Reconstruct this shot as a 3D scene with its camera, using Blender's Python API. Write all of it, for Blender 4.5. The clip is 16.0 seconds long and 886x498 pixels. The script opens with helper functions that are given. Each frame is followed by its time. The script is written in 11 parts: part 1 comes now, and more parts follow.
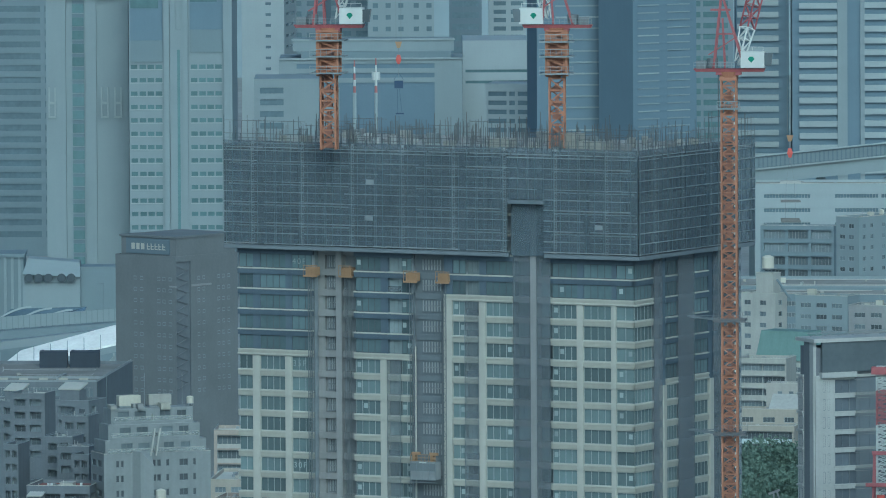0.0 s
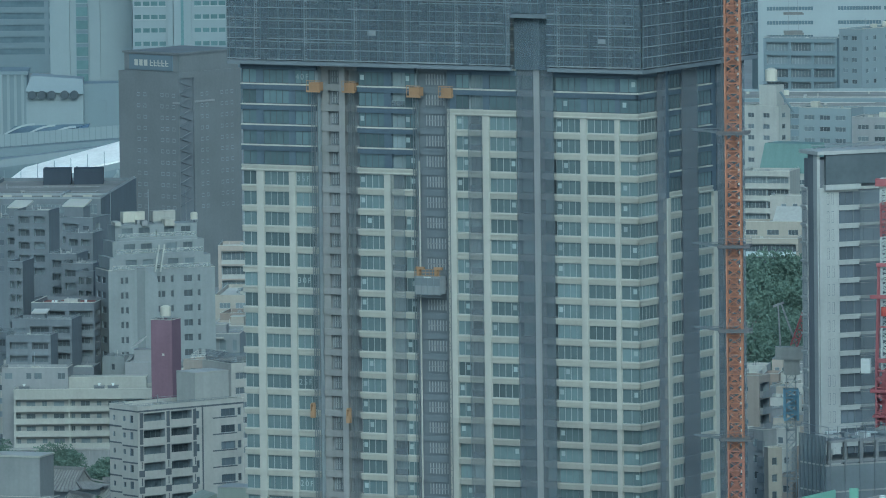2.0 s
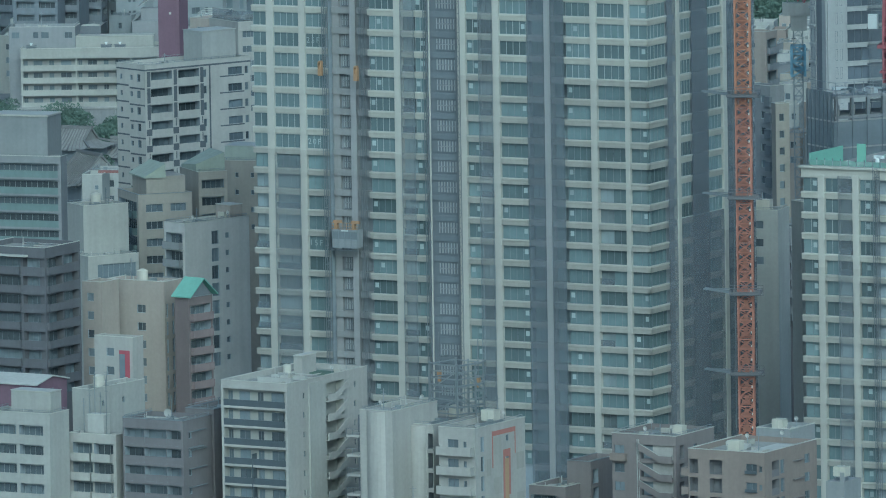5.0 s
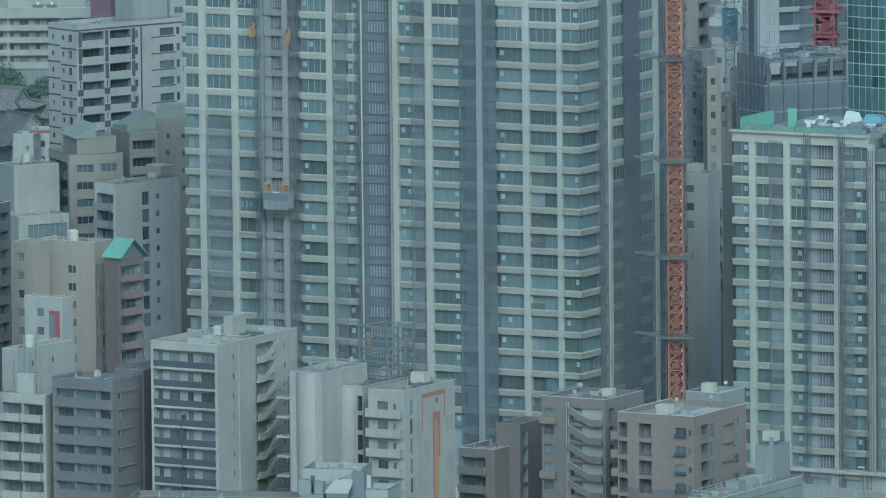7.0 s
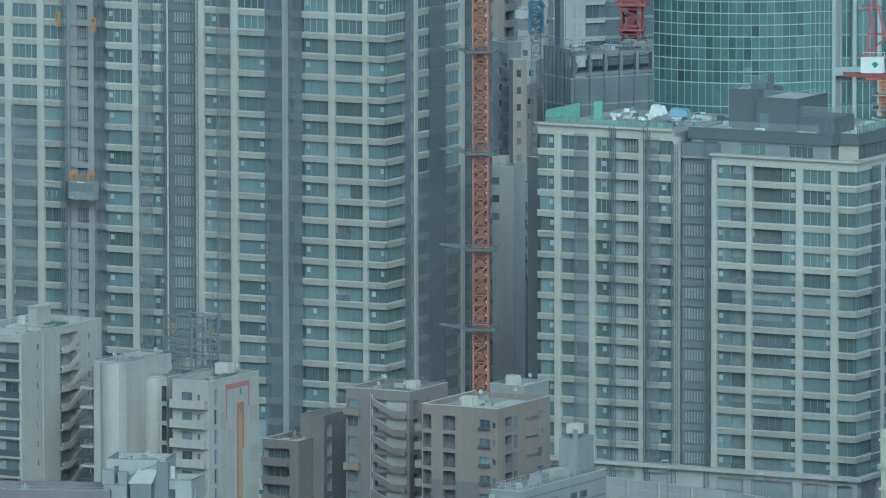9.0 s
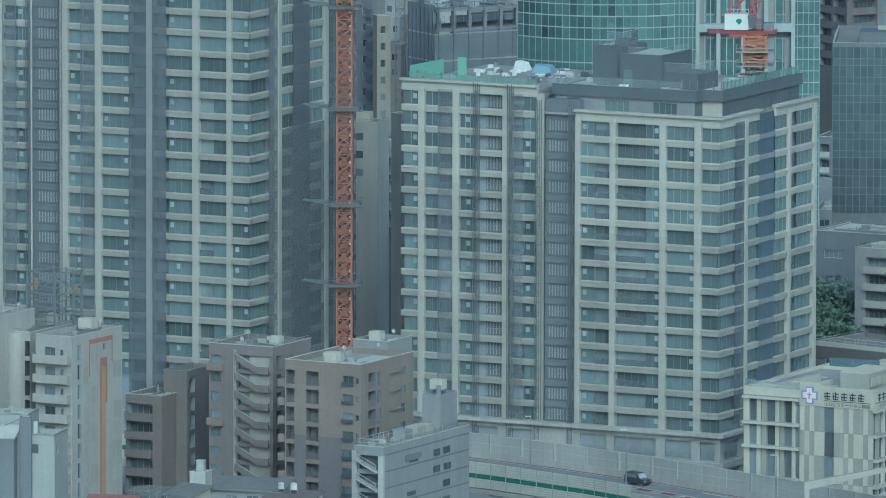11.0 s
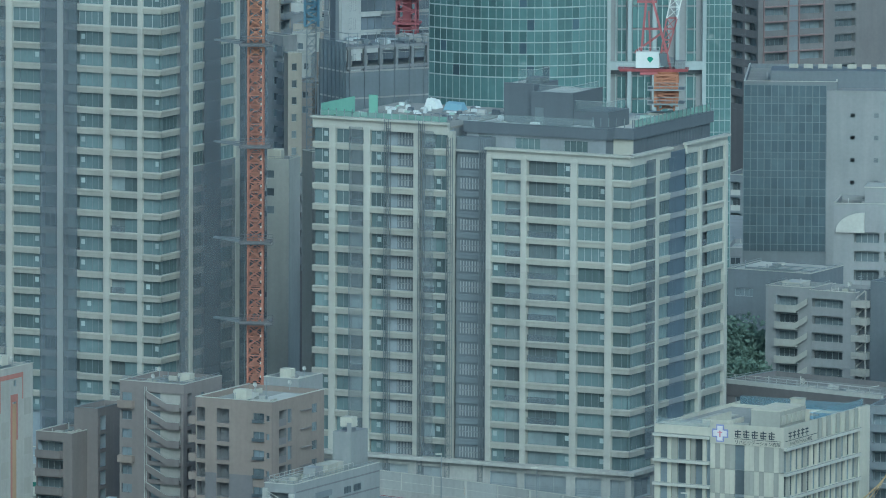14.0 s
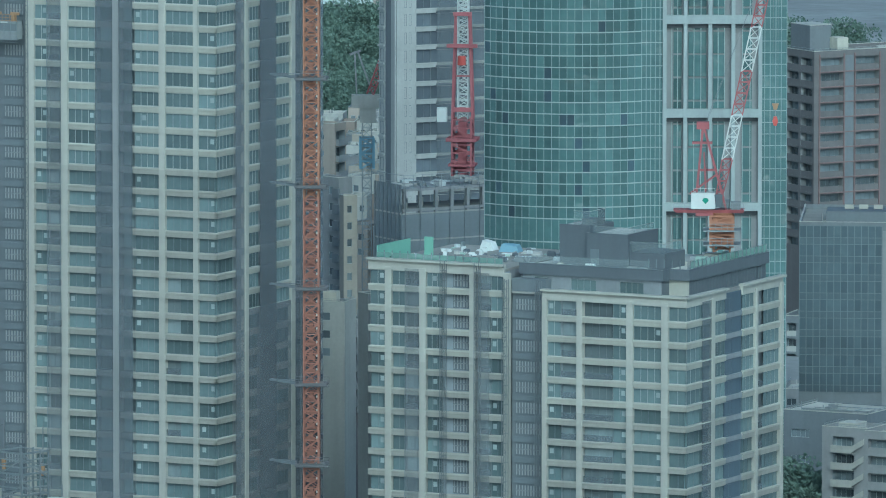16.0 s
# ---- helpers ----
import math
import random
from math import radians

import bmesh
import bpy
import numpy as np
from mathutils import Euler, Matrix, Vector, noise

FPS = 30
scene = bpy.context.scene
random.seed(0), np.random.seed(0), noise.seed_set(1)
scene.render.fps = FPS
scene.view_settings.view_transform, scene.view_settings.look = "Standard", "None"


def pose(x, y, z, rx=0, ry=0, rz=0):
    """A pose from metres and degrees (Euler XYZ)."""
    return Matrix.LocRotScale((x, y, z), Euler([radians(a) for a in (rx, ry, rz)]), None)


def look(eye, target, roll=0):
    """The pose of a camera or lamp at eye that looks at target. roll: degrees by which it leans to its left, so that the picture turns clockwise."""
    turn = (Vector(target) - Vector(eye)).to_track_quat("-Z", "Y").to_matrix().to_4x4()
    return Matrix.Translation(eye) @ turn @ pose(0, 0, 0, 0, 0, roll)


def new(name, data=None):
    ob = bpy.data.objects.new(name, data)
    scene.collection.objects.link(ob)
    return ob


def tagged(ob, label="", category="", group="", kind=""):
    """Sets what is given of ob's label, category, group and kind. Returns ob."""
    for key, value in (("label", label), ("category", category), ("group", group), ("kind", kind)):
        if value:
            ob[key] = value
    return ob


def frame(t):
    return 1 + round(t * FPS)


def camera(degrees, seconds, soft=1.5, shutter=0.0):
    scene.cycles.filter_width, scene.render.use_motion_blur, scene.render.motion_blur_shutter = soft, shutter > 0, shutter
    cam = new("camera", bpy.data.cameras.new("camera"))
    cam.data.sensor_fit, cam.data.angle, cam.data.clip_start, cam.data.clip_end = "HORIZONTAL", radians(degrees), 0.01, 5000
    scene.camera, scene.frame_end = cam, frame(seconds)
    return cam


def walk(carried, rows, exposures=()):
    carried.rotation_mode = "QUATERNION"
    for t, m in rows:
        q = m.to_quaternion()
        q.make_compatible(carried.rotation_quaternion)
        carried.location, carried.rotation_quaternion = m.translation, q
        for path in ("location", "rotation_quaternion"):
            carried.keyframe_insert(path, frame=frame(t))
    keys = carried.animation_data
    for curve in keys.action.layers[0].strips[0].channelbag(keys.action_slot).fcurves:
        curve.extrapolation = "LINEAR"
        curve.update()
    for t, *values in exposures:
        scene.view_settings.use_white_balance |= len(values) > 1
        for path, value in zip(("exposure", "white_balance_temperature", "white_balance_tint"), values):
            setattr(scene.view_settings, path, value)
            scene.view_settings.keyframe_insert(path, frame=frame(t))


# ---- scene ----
EYE = 254.0                      # height of the viewing deck over the street at the tower's foot
cam = camera(4.7235, 16.0, soft=1.0)
# seconds, bearing to the right, tilt, roll (degrees)
TURNS = [
    (0.0, 0.0000, -3.9000, -0.300),
    (0.5, 0.0134, -4.0943, -0.397),
    (1.0, 0.0244, -4.3336, -0.456),
    (1.5, -0.0133, -4.6467, -0.572),
    (2.0, -0.0275, -4.8886, -0.653),
    (2.5, -0.0327, -5.1206, -0.765),
    (3.0, -0.0206, -5.3861, -0.770),
    (3.5, 0.0357, -5.6603, -0.652),
    (4.0, 0.0060, -5.9982, -0.717),
    (4.5, -0.0809, -6.3687, -0.903),
    (5.0, -0.0908, -6.7149, -0.900),
    (5.2, -0.0414, -6.8460, -0.902),
    (7.3, 0.3397, -6.9209, -0.479),
    (7.5, 0.4249, -6.9039, -0.461),
    (8.0, 0.7516, -6.8746, -0.210),
    (8.5, 1.0530, -6.9122, -0.020),
    (9.0, 1.3273, -6.9717, -0.097),
    (11.5, 2.2562, -7.2554, 0.116),
    (12.0, 2.4806, -7.2909, 0.010),
    (12.5, 2.6459, -7.2995, 0.000),
    (13.0, 2.6929, -7.2588, 0.105),
    (13.5, 2.6268, -7.1818, 0.124),
    (14.0, 2.5388, -7.0056, 0.264),
    (14.5, 2.5255, -6.7848, 0.212),
    (15.0, 2.4696, -6.6169, 0.150),
    (15.5, 2.3527, -6.4472, 0.145),
    (16.0, 2.2370, -6.2500, 0.066),
]


def aim(bearing, tilt, roll):
    return pose(0, 0, EYE, 90 + tilt, 0, -bearing) @ pose(0, 0, 0, 0, 0, roll)


walk(cam, [(t, aim(b, p, r)) for t, b, p, r in TURNS], exposures=[(0.0, -0.62, 4570, -8), (2.0, -0.52, 4570, -8), (4.0, -0.41, 4570, -8), (16.0, -0.31, 4580, -8)])

# ---- daylight: a bright overcast sky ----
world = bpy.data.worlds.new("sky")
scene.world = world
world.use_nodes = True
wn = world.node_tree.nodes
sky = wn.new("ShaderNodeTexSky")
sky.sky_type = "NISHITA"
sky.sun_disc = False
SUN_ELEV, SUN_TURN = radians(32), radians(172)
sky.sun_elevation, sky.sun_rotation = SUN_ELEV, SUN_TURN
sky.air_density, sky.dust_density, sky.ozone_density = 1.0, 8.0, 1.0
wn["Background"].inputs["Strength"].default_value = 0.145
world.node_tree.links.new(sky.outputs["Color"], wn["Background"].inputs["Color"])
sun = new("sun", bpy.data.lights.new("sun", "SUN"))
sun.data.energy, sun.data.angle, sun.data.color = 1.0, radians(60), (1.0, 0.98, 0.95)
SUN_WAY = Vector((math.sin(SUN_TURN) * math.cos(SUN_ELEV), math.cos(SUN_TURN) * math.cos(SUN_ELEV), math.sin(SUN_ELEV)))
sun.matrix_world = look(SUN_WAY * 400, (0, 0, 0))


# ---- materials ----
def surface(name, rgb, rough=0.75, amp=0.18, streak=0.15, bump=0.15, metal=0.0, vary=0.0, size=1.0, spec=0.4):
    """Painted or mineral surface: fine grain, broad patches, streaks that run down, a little relief."""
    amp, streak = amp * 0.6, streak * 0.5
    m = bpy.data.materials.new(name)
    m.use_nodes = True
    n, k = m.node_tree.nodes, m.node_tree.links.new
    b = n["Principled BSDF"]
    geo = n.new("ShaderNodeNewGeometry")
    fine, broad, run = (n.new("ShaderNodeTexNoise") for _ in range(3))
    fine.inputs["Scale"].default_value, fine.inputs["Detail"].default_value = 1.7 / size, 5
    broad.inputs["Scale"].default_value, broad.inputs["Detail"].default_value = 0.11 / size, 3
    run.inputs["Scale"].default_value, run.inputs["Detail"].default_value = 1.0, 4
    mp = n.new("ShaderNodeMapping")
    mp.inputs["Scale"].default_value = (0.9 / size, 0.9 / size, 0.07 / size)
    for tex in (fine, broad):
        k(geo.outputs["Position"], tex.inputs["Vector"])
    k(geo.outputs["Position"], mp.inputs["Vector"])
    k(mp.outputs["Vector"], run.inputs["Vector"])

    def spread(src, amount):
        r = n.new("ShaderNodeMapRange")
        r.inputs["From Min"].default_value, r.inputs["From Max"].default_value = 0.28, 0.72
        r.inputs["To Min"].default_value, r.inputs["To Max"].default_value = 1 - amount, 1 + amount * 0.6
        k(src, r.inputs["Value"])
        return r.outputs["Result"]

    def times(p, q):
        mul = n.new("ShaderNodeMath")
        mul.operation = "MULTIPLY"
        k(p, mul.inputs[0])
        k(q, mul.inputs[1])
        return mul.outputs["Value"]

    value = times(times(spread(fine.outputs["Fac"], amp * 0.5), spread(broad.outputs["Fac"], amp)), spread(run.outputs["Fac"], streak))
    if vary:
        info = n.new("ShaderNodeObjectInfo")
        r = n.new("ShaderNodeMapRange")
        r.inputs["To Min"].default_value, r.inputs["To Max"].default_value = 1 - vary, 1 + vary
        k(info.outputs["Random"], r.inputs["Value"])
        value = times(value, r.outputs["Result"])
    mix = n.new("ShaderNodeVectorMath")
    mix.operation = "SCALE"
    mix.inputs[0].default_value = rgb
    k(value, mix.inputs["Scale"])
    k(mix.outputs["Vector"], b.inputs["Base Color"])
    b.inputs["Roughness"].default_value, b.inputs["Metallic"].default_value = rough, metal
    b.inputs["Specular IOR Level"].default_value = spec
    if bump:
        bp = n.new("ShaderNodeBump")
        bp.inputs["Strength"].default_value, bp.inputs["Distance"].default_value = bump, 0.05
        k(fine.outputs["Fac"], bp.inputs["Height"])
        k(bp.outputs["Normal"], b.inputs["Normal"])
    return m


def netting(name, rgb, cover):
    """Woven safety net: threads with gaps between them."""
    m = surface(name, rgb, 0.9, 0.25, 0.2, 0)
    n, k = m.node_tree.nodes, m.node_tree.links.new
    gap = n.new("ShaderNodeBsdfTransparent")
    mix = n.new("ShaderNodeMixShader")
    mix.inputs["Fac"].default_value = cover
    k(gap.outputs[0], mix.inputs[1])
    k(n["Principled BSDF"].outputs[0], mix.inputs[2])
    k(mix.outputs[0], n["Material Output"].inputs["Surface"])
    return m


def glazing(name, rgb, vary=0.35, rough=0.12, wave=0.0, spec=1.0):
    """Window glass, the dim room behind and reflected haze put into its dark tint: gloss, a slight difference from pane
    to pane.
    """
    m = surface(name, rgb, rough, 0.3, 0.12, 0, vary=vary, size=2.0, spec=spec)
    if wave:
        n, k = m.node_tree.nodes, m.node_tree.links.new
        geo, tex, bp = n.new("ShaderNodeNewGeometry"), n.new("ShaderNodeTexNoise"), n.new("ShaderNodeBump")
        tex.inputs["Scale"].default_value = 0.25
        k(geo.outputs["Position"], tex.inputs["Vector"])
        k(tex.outputs["Fac"], bp.inputs["Height"])
        bp.inputs["Strength"].default_value, bp.inputs["Distance"].default_value = wave, 0.6
        k(bp.outputs["Normal"], n["Principled BSDF"].inputs["Normal"])
    return m


# Base colours from here on are lifted: air haze is painted into them.
WHITE = surface("white_tile", (0.415, 0.44, 0.394), 0.6, 0.12, 0.14)
CREAM = surface("cream_panel", (0.365, 0.385, 0.335), 0.65, 0.12, 0.14, vary=0.05)
CREAM_LOW = surface("beige_panel", (0.305, 0.322, 0.288), 0.65, 0.12, 0.16, vary=0.05)
PIER_LOW = surface("beige_pier", (0.365, 0.385, 0.345), 0.65, 0.1, 0.14)
LIP = surface("pale_ledge", (0.435, 0.46, 0.413), 0.55, 0.1, 0.1)
NAVY = surface("dark_blue_panel", (0.095, 0.133, 0.168), 0.5, 0.15, 0.15, vary=0.06)
RECESS = surface("grey_recess_wall", (0.235, 0.27, 0.285), 0.8, 0.2, 0.2, vary=0.05)
TAUPE = surface("taupe_panel", (0.25, 0.27, 0.27), 0.75, 0.15, 0.2, vary=0.06)
# Lining of openings, lightened so haze lies over the dark recesses.
DARK = surface("hazy_opening", (0.275, 0.33, 0.358), 0.8, 0.25, 0.1)
TEAL = glazing("teal_window_glass", (0.14, 0.196, 0.202))
TEAL_UP = glazing("upper_teal_glass", (0.124, 0.178, 0.19))
TEAL_DARK = glazing("dim_balcony_glass", (0.2, 0.252, 0.262), 0.45)
GLASS = glazing("dark_window_glass", (0.15, 0.188, 0.206), 0.5)
RAIL_GLASS = glazing("balustrade_glass", (0.17, 0.25, 0.255), 0.2, 0.2)
STICKER = surface("protective_paper", (0.29, 0.36, 0.36), 0.7, 0.1, 0.05, vary=0.2)
FRAME = surface("pale_aluminium", (0.36, 0.41, 0.4), 0.45, 0.1, 0.05, metal=0.3)
FRAME_DARK = surface("dark_aluminium", (0.19, 0.23, 0.245), 0.5, 0.1, 0.05, metal=0.3)
STEEL = surface("galvanised_steel", (0.27, 0.315, 0.325), 0.5, 0.2, 0.1, metal=0.5)
REBAR = surface("rusty_starter_steel", (0.12, 0.135, 0.14), 0.7, 0.3, 0)
SLAT = surface("grey_grille_slat", (0.29, 0.33, 0.335), 0.6, 0.15, 0.05)
SCAF_TUBE = surface("scaffold_tube", (0.135, 0.17, 0.19), 0.5, 0.2, 0.05, metal=0.3)
GRILLE_DARK = surface("dark_grille_back", (0.145, 0.175, 0.195), 0.7, 0.15, 0.05)
STEEL_DARK = surface("dark_steel", (0.205, 0.24, 0.255), 0.55, 0.2, 0.1, metal=0.4)
PLANK = surface("scaffold_plank", (0.45, 0.485, 0.47), 0.7, 0.25, 0.1, vary=0.2)
NET = netting("grey_net", (0.20, 0.25, 0.27), 0.24)
SIDE_NET = netting("blue_grey_net", (0.265, 0.315, 0.345), 0.34)
SCAF_NET = netting("scaffold_net", (0.145, 0.195, 0.228), 0.5)
SLATE_PANEL = surface("slate_cladding", (0.115, 0.14, 0.158), 0.6, 0.12, 0.1)
RECESS_NET = netting("recess_net", (0.25, 0.3, 0.325), 0.17)
SHAFT = surface("slate_shaft_panel", (0.16, 0.195, 0.215), 0.7, 0.12, 0.1, vary=0.05)
DRAPE = netting("draped_net", (0.18, 0.228, 0.26), 0.3)
PODIUM_NET = netting("podium_net", (0.31, 0.37, 0.39), 0.55)
TOE = surface("toe_board", (0.265, 0.305, 0.315), 0.7, 0.3, 0.1)
NET_THIN = netting("thin_net", (0.18, 0.225, 0.25), 0.4)
CONCRETE = surface("raw_concrete", (0.36, 0.382, 0.355), 0.85, 0.25, 0.25)
CONCRETE_DARK = surface("weathered_concrete", (0.27, 0.295, 0.295), 0.85, 0.25, 0.25)
# Crane paints are muted: haze is put into their colour.
ORANGE = surface("orange_crane_paint", (0.36, 0.18, 0.105), 0.55, 0.25, 0.2)
ORANGE_LOW = surface("muted_orange_paint", (0.31, 0.15, 0.105), 0.6, 0.3, 0.25)
YELLOW = surface("amber_machine_paint", (0.35, 0.24, 0.135), 0.55, 0.2, 0.1)
RED = surface("red_crane_paint", (0.305, 0.105, 0.112), 0.5, 0.2, 0.15)
RED_HOOK = surface("bright_red_paint", (0.46, 0.1, 0.08), 0.5, 0.1, 0.05)
CAB = surface("white_machine_paint", (0.55, 0.61, 0.59), 0.45, 0.1, 0.1)
GREEN_MARK = surface("green_emblem_paint", (0.03, 0.22, 0.14), 0.5, 0.1, 0)
ASPHALT = surface("asphalt", (0.23, 0.25, 0.26), 0.9, 0.25, 0, spec=0.08)
GROUND = surface("city_ground", (0.28, 0.31, 0.31), 0.95, 0.4, 0, size=6, spec=0.08)
LEAF = surface("foliage", (0.145, 0.21, 0.17), 0.95, 0.35, 0, 0, size=0.8, spec=0.05)
BARK = surface("bark", (0.14, 0.14, 0.13), 0.9)
ROOF = surface("grey_roof_membrane", (0.30, 0.318, 0.295), 0.85, 0.3, 0, spec=0.08)
ROOF_PALE = surface("pale_roof_sheet", (0.46, 0.49, 0.455), 0.8, 0.25, 0, spec=0.08)
ROOF_DARK = surface("dark_roof_felt", (0.235, 0.25, 0.24), 0.85, 0.3, 0, spec=0.08)
MINT = surface("mint_roof_sheet", (0.215, 0.41, 0.33), 0.6, 0.12, 0.1, spec=0.08)
CANVAS = surface("white_tarpaulin", (0.58, 0.65, 0.64), 0.8, 0.3, 0, spec=0.08)
P_PIPE = surface("pale_pipe_lagging", (0.42, 0.45, 0.42), 0.6, 0.2, 0.2)
BLUE = surface("blue_tarpaulin", (0.2, 0.34, 0.42), 0.7, 0.2, 0)


def paint(name, rgb, **kw):
    return surface(name, rgb, **kw)


# ---- building helpers ----
class Solid:
    """Collects boxes, bars and plates into one mesh."""

    def __init__(self):
        self.v, self.f, self.m = [], [], []

    def face(self, pts, m=0):
        i = len(self.v)
        self.v += [tuple(p) for p in pts]
        self.f.append(tuple(range(i, i + len(pts))))
        self.m.append(m)
        return self

    def hexa(self, p, m=0):
        i = len(self.v)
        self.v += [tuple(q) for q in p]
        for q in ((0, 3, 2, 1), (4, 5, 6, 7), (0, 1, 5, 4), (1, 2, 6, 5), (2, 3, 7, 6), (3, 0, 4, 7)):
            self.f.append(tuple(i + j for j in q))
            self.m.append(m)
        return self

    def box(self, x0, x1, y0, y1, z0, z1, m=0):
        return self.hexa([(x0, y0, z0), (x1, y0, z0), (x1, y1, z0), (x0, y1, z0), (x0, y0, z1), (x1, y0, z1), (x1, y1, z1), (x0, y1, z1)], m)

    def bar(self, p, q, t, m=0, t2=None):
        p, q = Vector(p), Vector(q)
        d = (q - p).normalized()
        s = d.cross(Vector((0, 0, 1))) if abs(d.z) < 0.95 else d.cross(Vector((0, 1, 0)))
        s.normalize()
        u = s.cross(d)
        t2 = t2 or t
        a, b = s * t / 2, u * t2 / 2
        return self.hexa([p - a - b, p + a - b, p + a + b, p - a + b, q - a - b, q + a - b, q + a + b, q - a + b], m)

    def tube(self, x, y, z0, z1, r0, r1=None, n=12, m=0):
        r1 = r0 if r1 is None else r1
        lo = [(x + r0 * math.cos(2 * math.pi * i / n), y + r0 * math.sin(2 * math.pi * i / n), z0) for i in range(n)]
        hi = [(x + r1 * math.cos(2 * math.pi * i / n), y + r1 * math.sin(2 * math.pi * i / n), z1) for i in range(n)]
        for i in range(n):
            j = (i + 1) % n
            self.face([lo[i], lo[j], hi[j], hi[i]], m)
        self.face(lo[::-1], m)
        self.face(hi, m)
        return self

    def lattice(self, p, q, w, n, t, m=0, w2=None):
        """A square lattice mast or jib from p to q."""
        p, q = Vector(p), Vector(q)
        d = (q - p).normalized()
        s = d.cross(Vector((0, 0, 1))) if abs(d.z) < 0.95 else Vector((1, 0, 0))
        s.normalize()
        u = s.cross(d).normalized()
        w2 = w2 or w

        def ring(i):
            c, h = p.lerp(q, i / n), (w + (w2 - w) * i / n) / 2
            return [c + s * h * a + u * h * b for a, b in ((-1, -1), (1, -1), (1, 1), (-1, 1))]

        for j in range(4):
            self.bar(ring(0)[j], ring(n)[j], t * 1.5, m)
        for i in range(n):
            lo, hi = ring(i), ring(i + 1)
            for j in range(4):
                k = (j + 1) % 4
                self.bar(hi[j], hi[k], t, m)
                if (i + j) % 2:
                    self.bar(lo[j], hi[k], t, m)
                else:
                    self.bar(lo[k], hi[j], t, m)
        return self

    def mesh(self, name, *mats, weld=False):
        me = bpy.data.meshes.new(name)
        if weld:
            seen, at = {}, []
            for p in self.v:
                at.append(seen.setdefault(tuple(round(c, 4) for c in p), len(seen)))
            me.from_pydata(list(seen), [], [tuple(at[i] for i in f) for f in self.f])
        else:
            me.from_pydata(self.v, [], self.f)
        for mat in mats:
            me.materials.append(mat)
        if len(mats) > 1:
            me.polygons.foreach_set("material_index", self.m)
        me.update()
        return me


def S():
    return Solid()


def thing(name, label, category, x, y, z, turn=0.0, group="", kind=""):
    """An empty at the thing's base; turn: degrees by which its front is swung, so that its left end lies further off."""
    e = new(name)
    e.empty_display_size = 0.5
    e.matrix_basis = pose(x, y, z, 0, 0, -turn)
    return tagged(e, label, category, group, kind)


def part(name, solid, mats, parent, label="", kind="", loc=None, rz=0.0):
    mats = mats if isinstance(mats, (tuple, list)) else (mats,)
    me = solid if isinstance(solid, bpy.types.Mesh) else solid.mesh(name, *mats)
    ob = new(name, me)
    ob.parent = parent
    if loc is not None:
        ob.matrix_basis = pose(*loc, 0, 0, rz)
    return tagged(ob, label, kind=kind)


def lone(name, solid, mats, label, category, m, group="", kind=""):
    """A thing of a single mesh."""
    mats = mats if isinstance(mats, (tuple, list)) else (mats,)
    me = solid if isinstance(solid, bpy.types.Mesh) else solid.mesh(name, *mats)
    ob = new(name, me)
    ob.matrix_basis = m
    return tagged(ob, label, category, group, kind)


def on(t, x, y, z, rz=0.0):
    """A pose at a place in a thing's own axes."""
    return t.matrix_basis @ pose(x, y, z, 0, 0, rz)


CACHE = {}


def window_mesh(w, h, n, sash=None, glass=None, bar=0.07, rail=False, loose=False):
    """A window of n lights from its lower left corner, the outside towards -y: a sash frame in one piece, and its glass."""
    sash, glass = sash or FRAME, glass or GLASS
    key = (round(w, 2), round(h, 2), n, sash.name, glass.name, bar, rail, loose)
    if key not in CACHE:
        s = S()
        holes = [(w * i / n + bar / 2, w * (i + 1) / n - bar / 2, bar, h - bar, 0.06) for i in range(n)]
        pierced(s, "f", 0, w, 0, h, holes, back=not loose)
        g = S().face([(0, 0.04, 0), (w, 0.04, 0), (w, 0.04, h), (0, 0.04, h)])
        r = None
        if rail:
            r = S()
            for z in (0.35, 0.7, 1.05):
                r.box(0, w, -0.09, -0.06, z, z + 0.05)
            r = r.mesh("rail", STEEL)
        CACHE[key] = (s.mesh("window", sash, *(() if loose else (glass,)), weld=True), g.mesh("pane", glass) if loose else None, r)
    return CACHE[key]


NOTICE = {}


def put_window(parent, side, a, z, w, h, n, depth=0.2, name="window", sticker=-1, **kw):
    """side 'f': on the front (a runs along x); 'r': on the right-hand face (a runs along y)."""
    me, pane, rail = window_mesh(w, h, n, **kw)
    loc, rz = ((a, depth, z), 0) if side == "f" else ((-depth, a, z), 90)
    ob = part(name, me, (), parent, loc=loc, rz=rz)
    if pane:
        part("pane", pane, (), ob)
    if rail:
        part("rail", rail, (), ob)
    if sticker >= 0:
        if "paper" not in NOTICE:
            NOTICE["paper"] = S().box(-0.34, 0.34, 0.018, 0.03, 0, 0.8).mesh("paper_notice", STICKER)
        part("paper_notice", NOTICE["paper"], (), ob, loc=(w * (sticker + 0.5) / n, 0, h * 0.42))
    return ob


def oriented(side, a, d, z):
    return (a, d, z) if side == "f" else (-d, a, z)


def side_box(s, side, a0, a1, d0, d1, z0, z1, m=0):
    if side == "f":
        s.box(a0, a1, d0, d1, z0, z1, m)
    else:
        s.box(-d1, -d0, a0, a1, z0, z1, m)
    return s


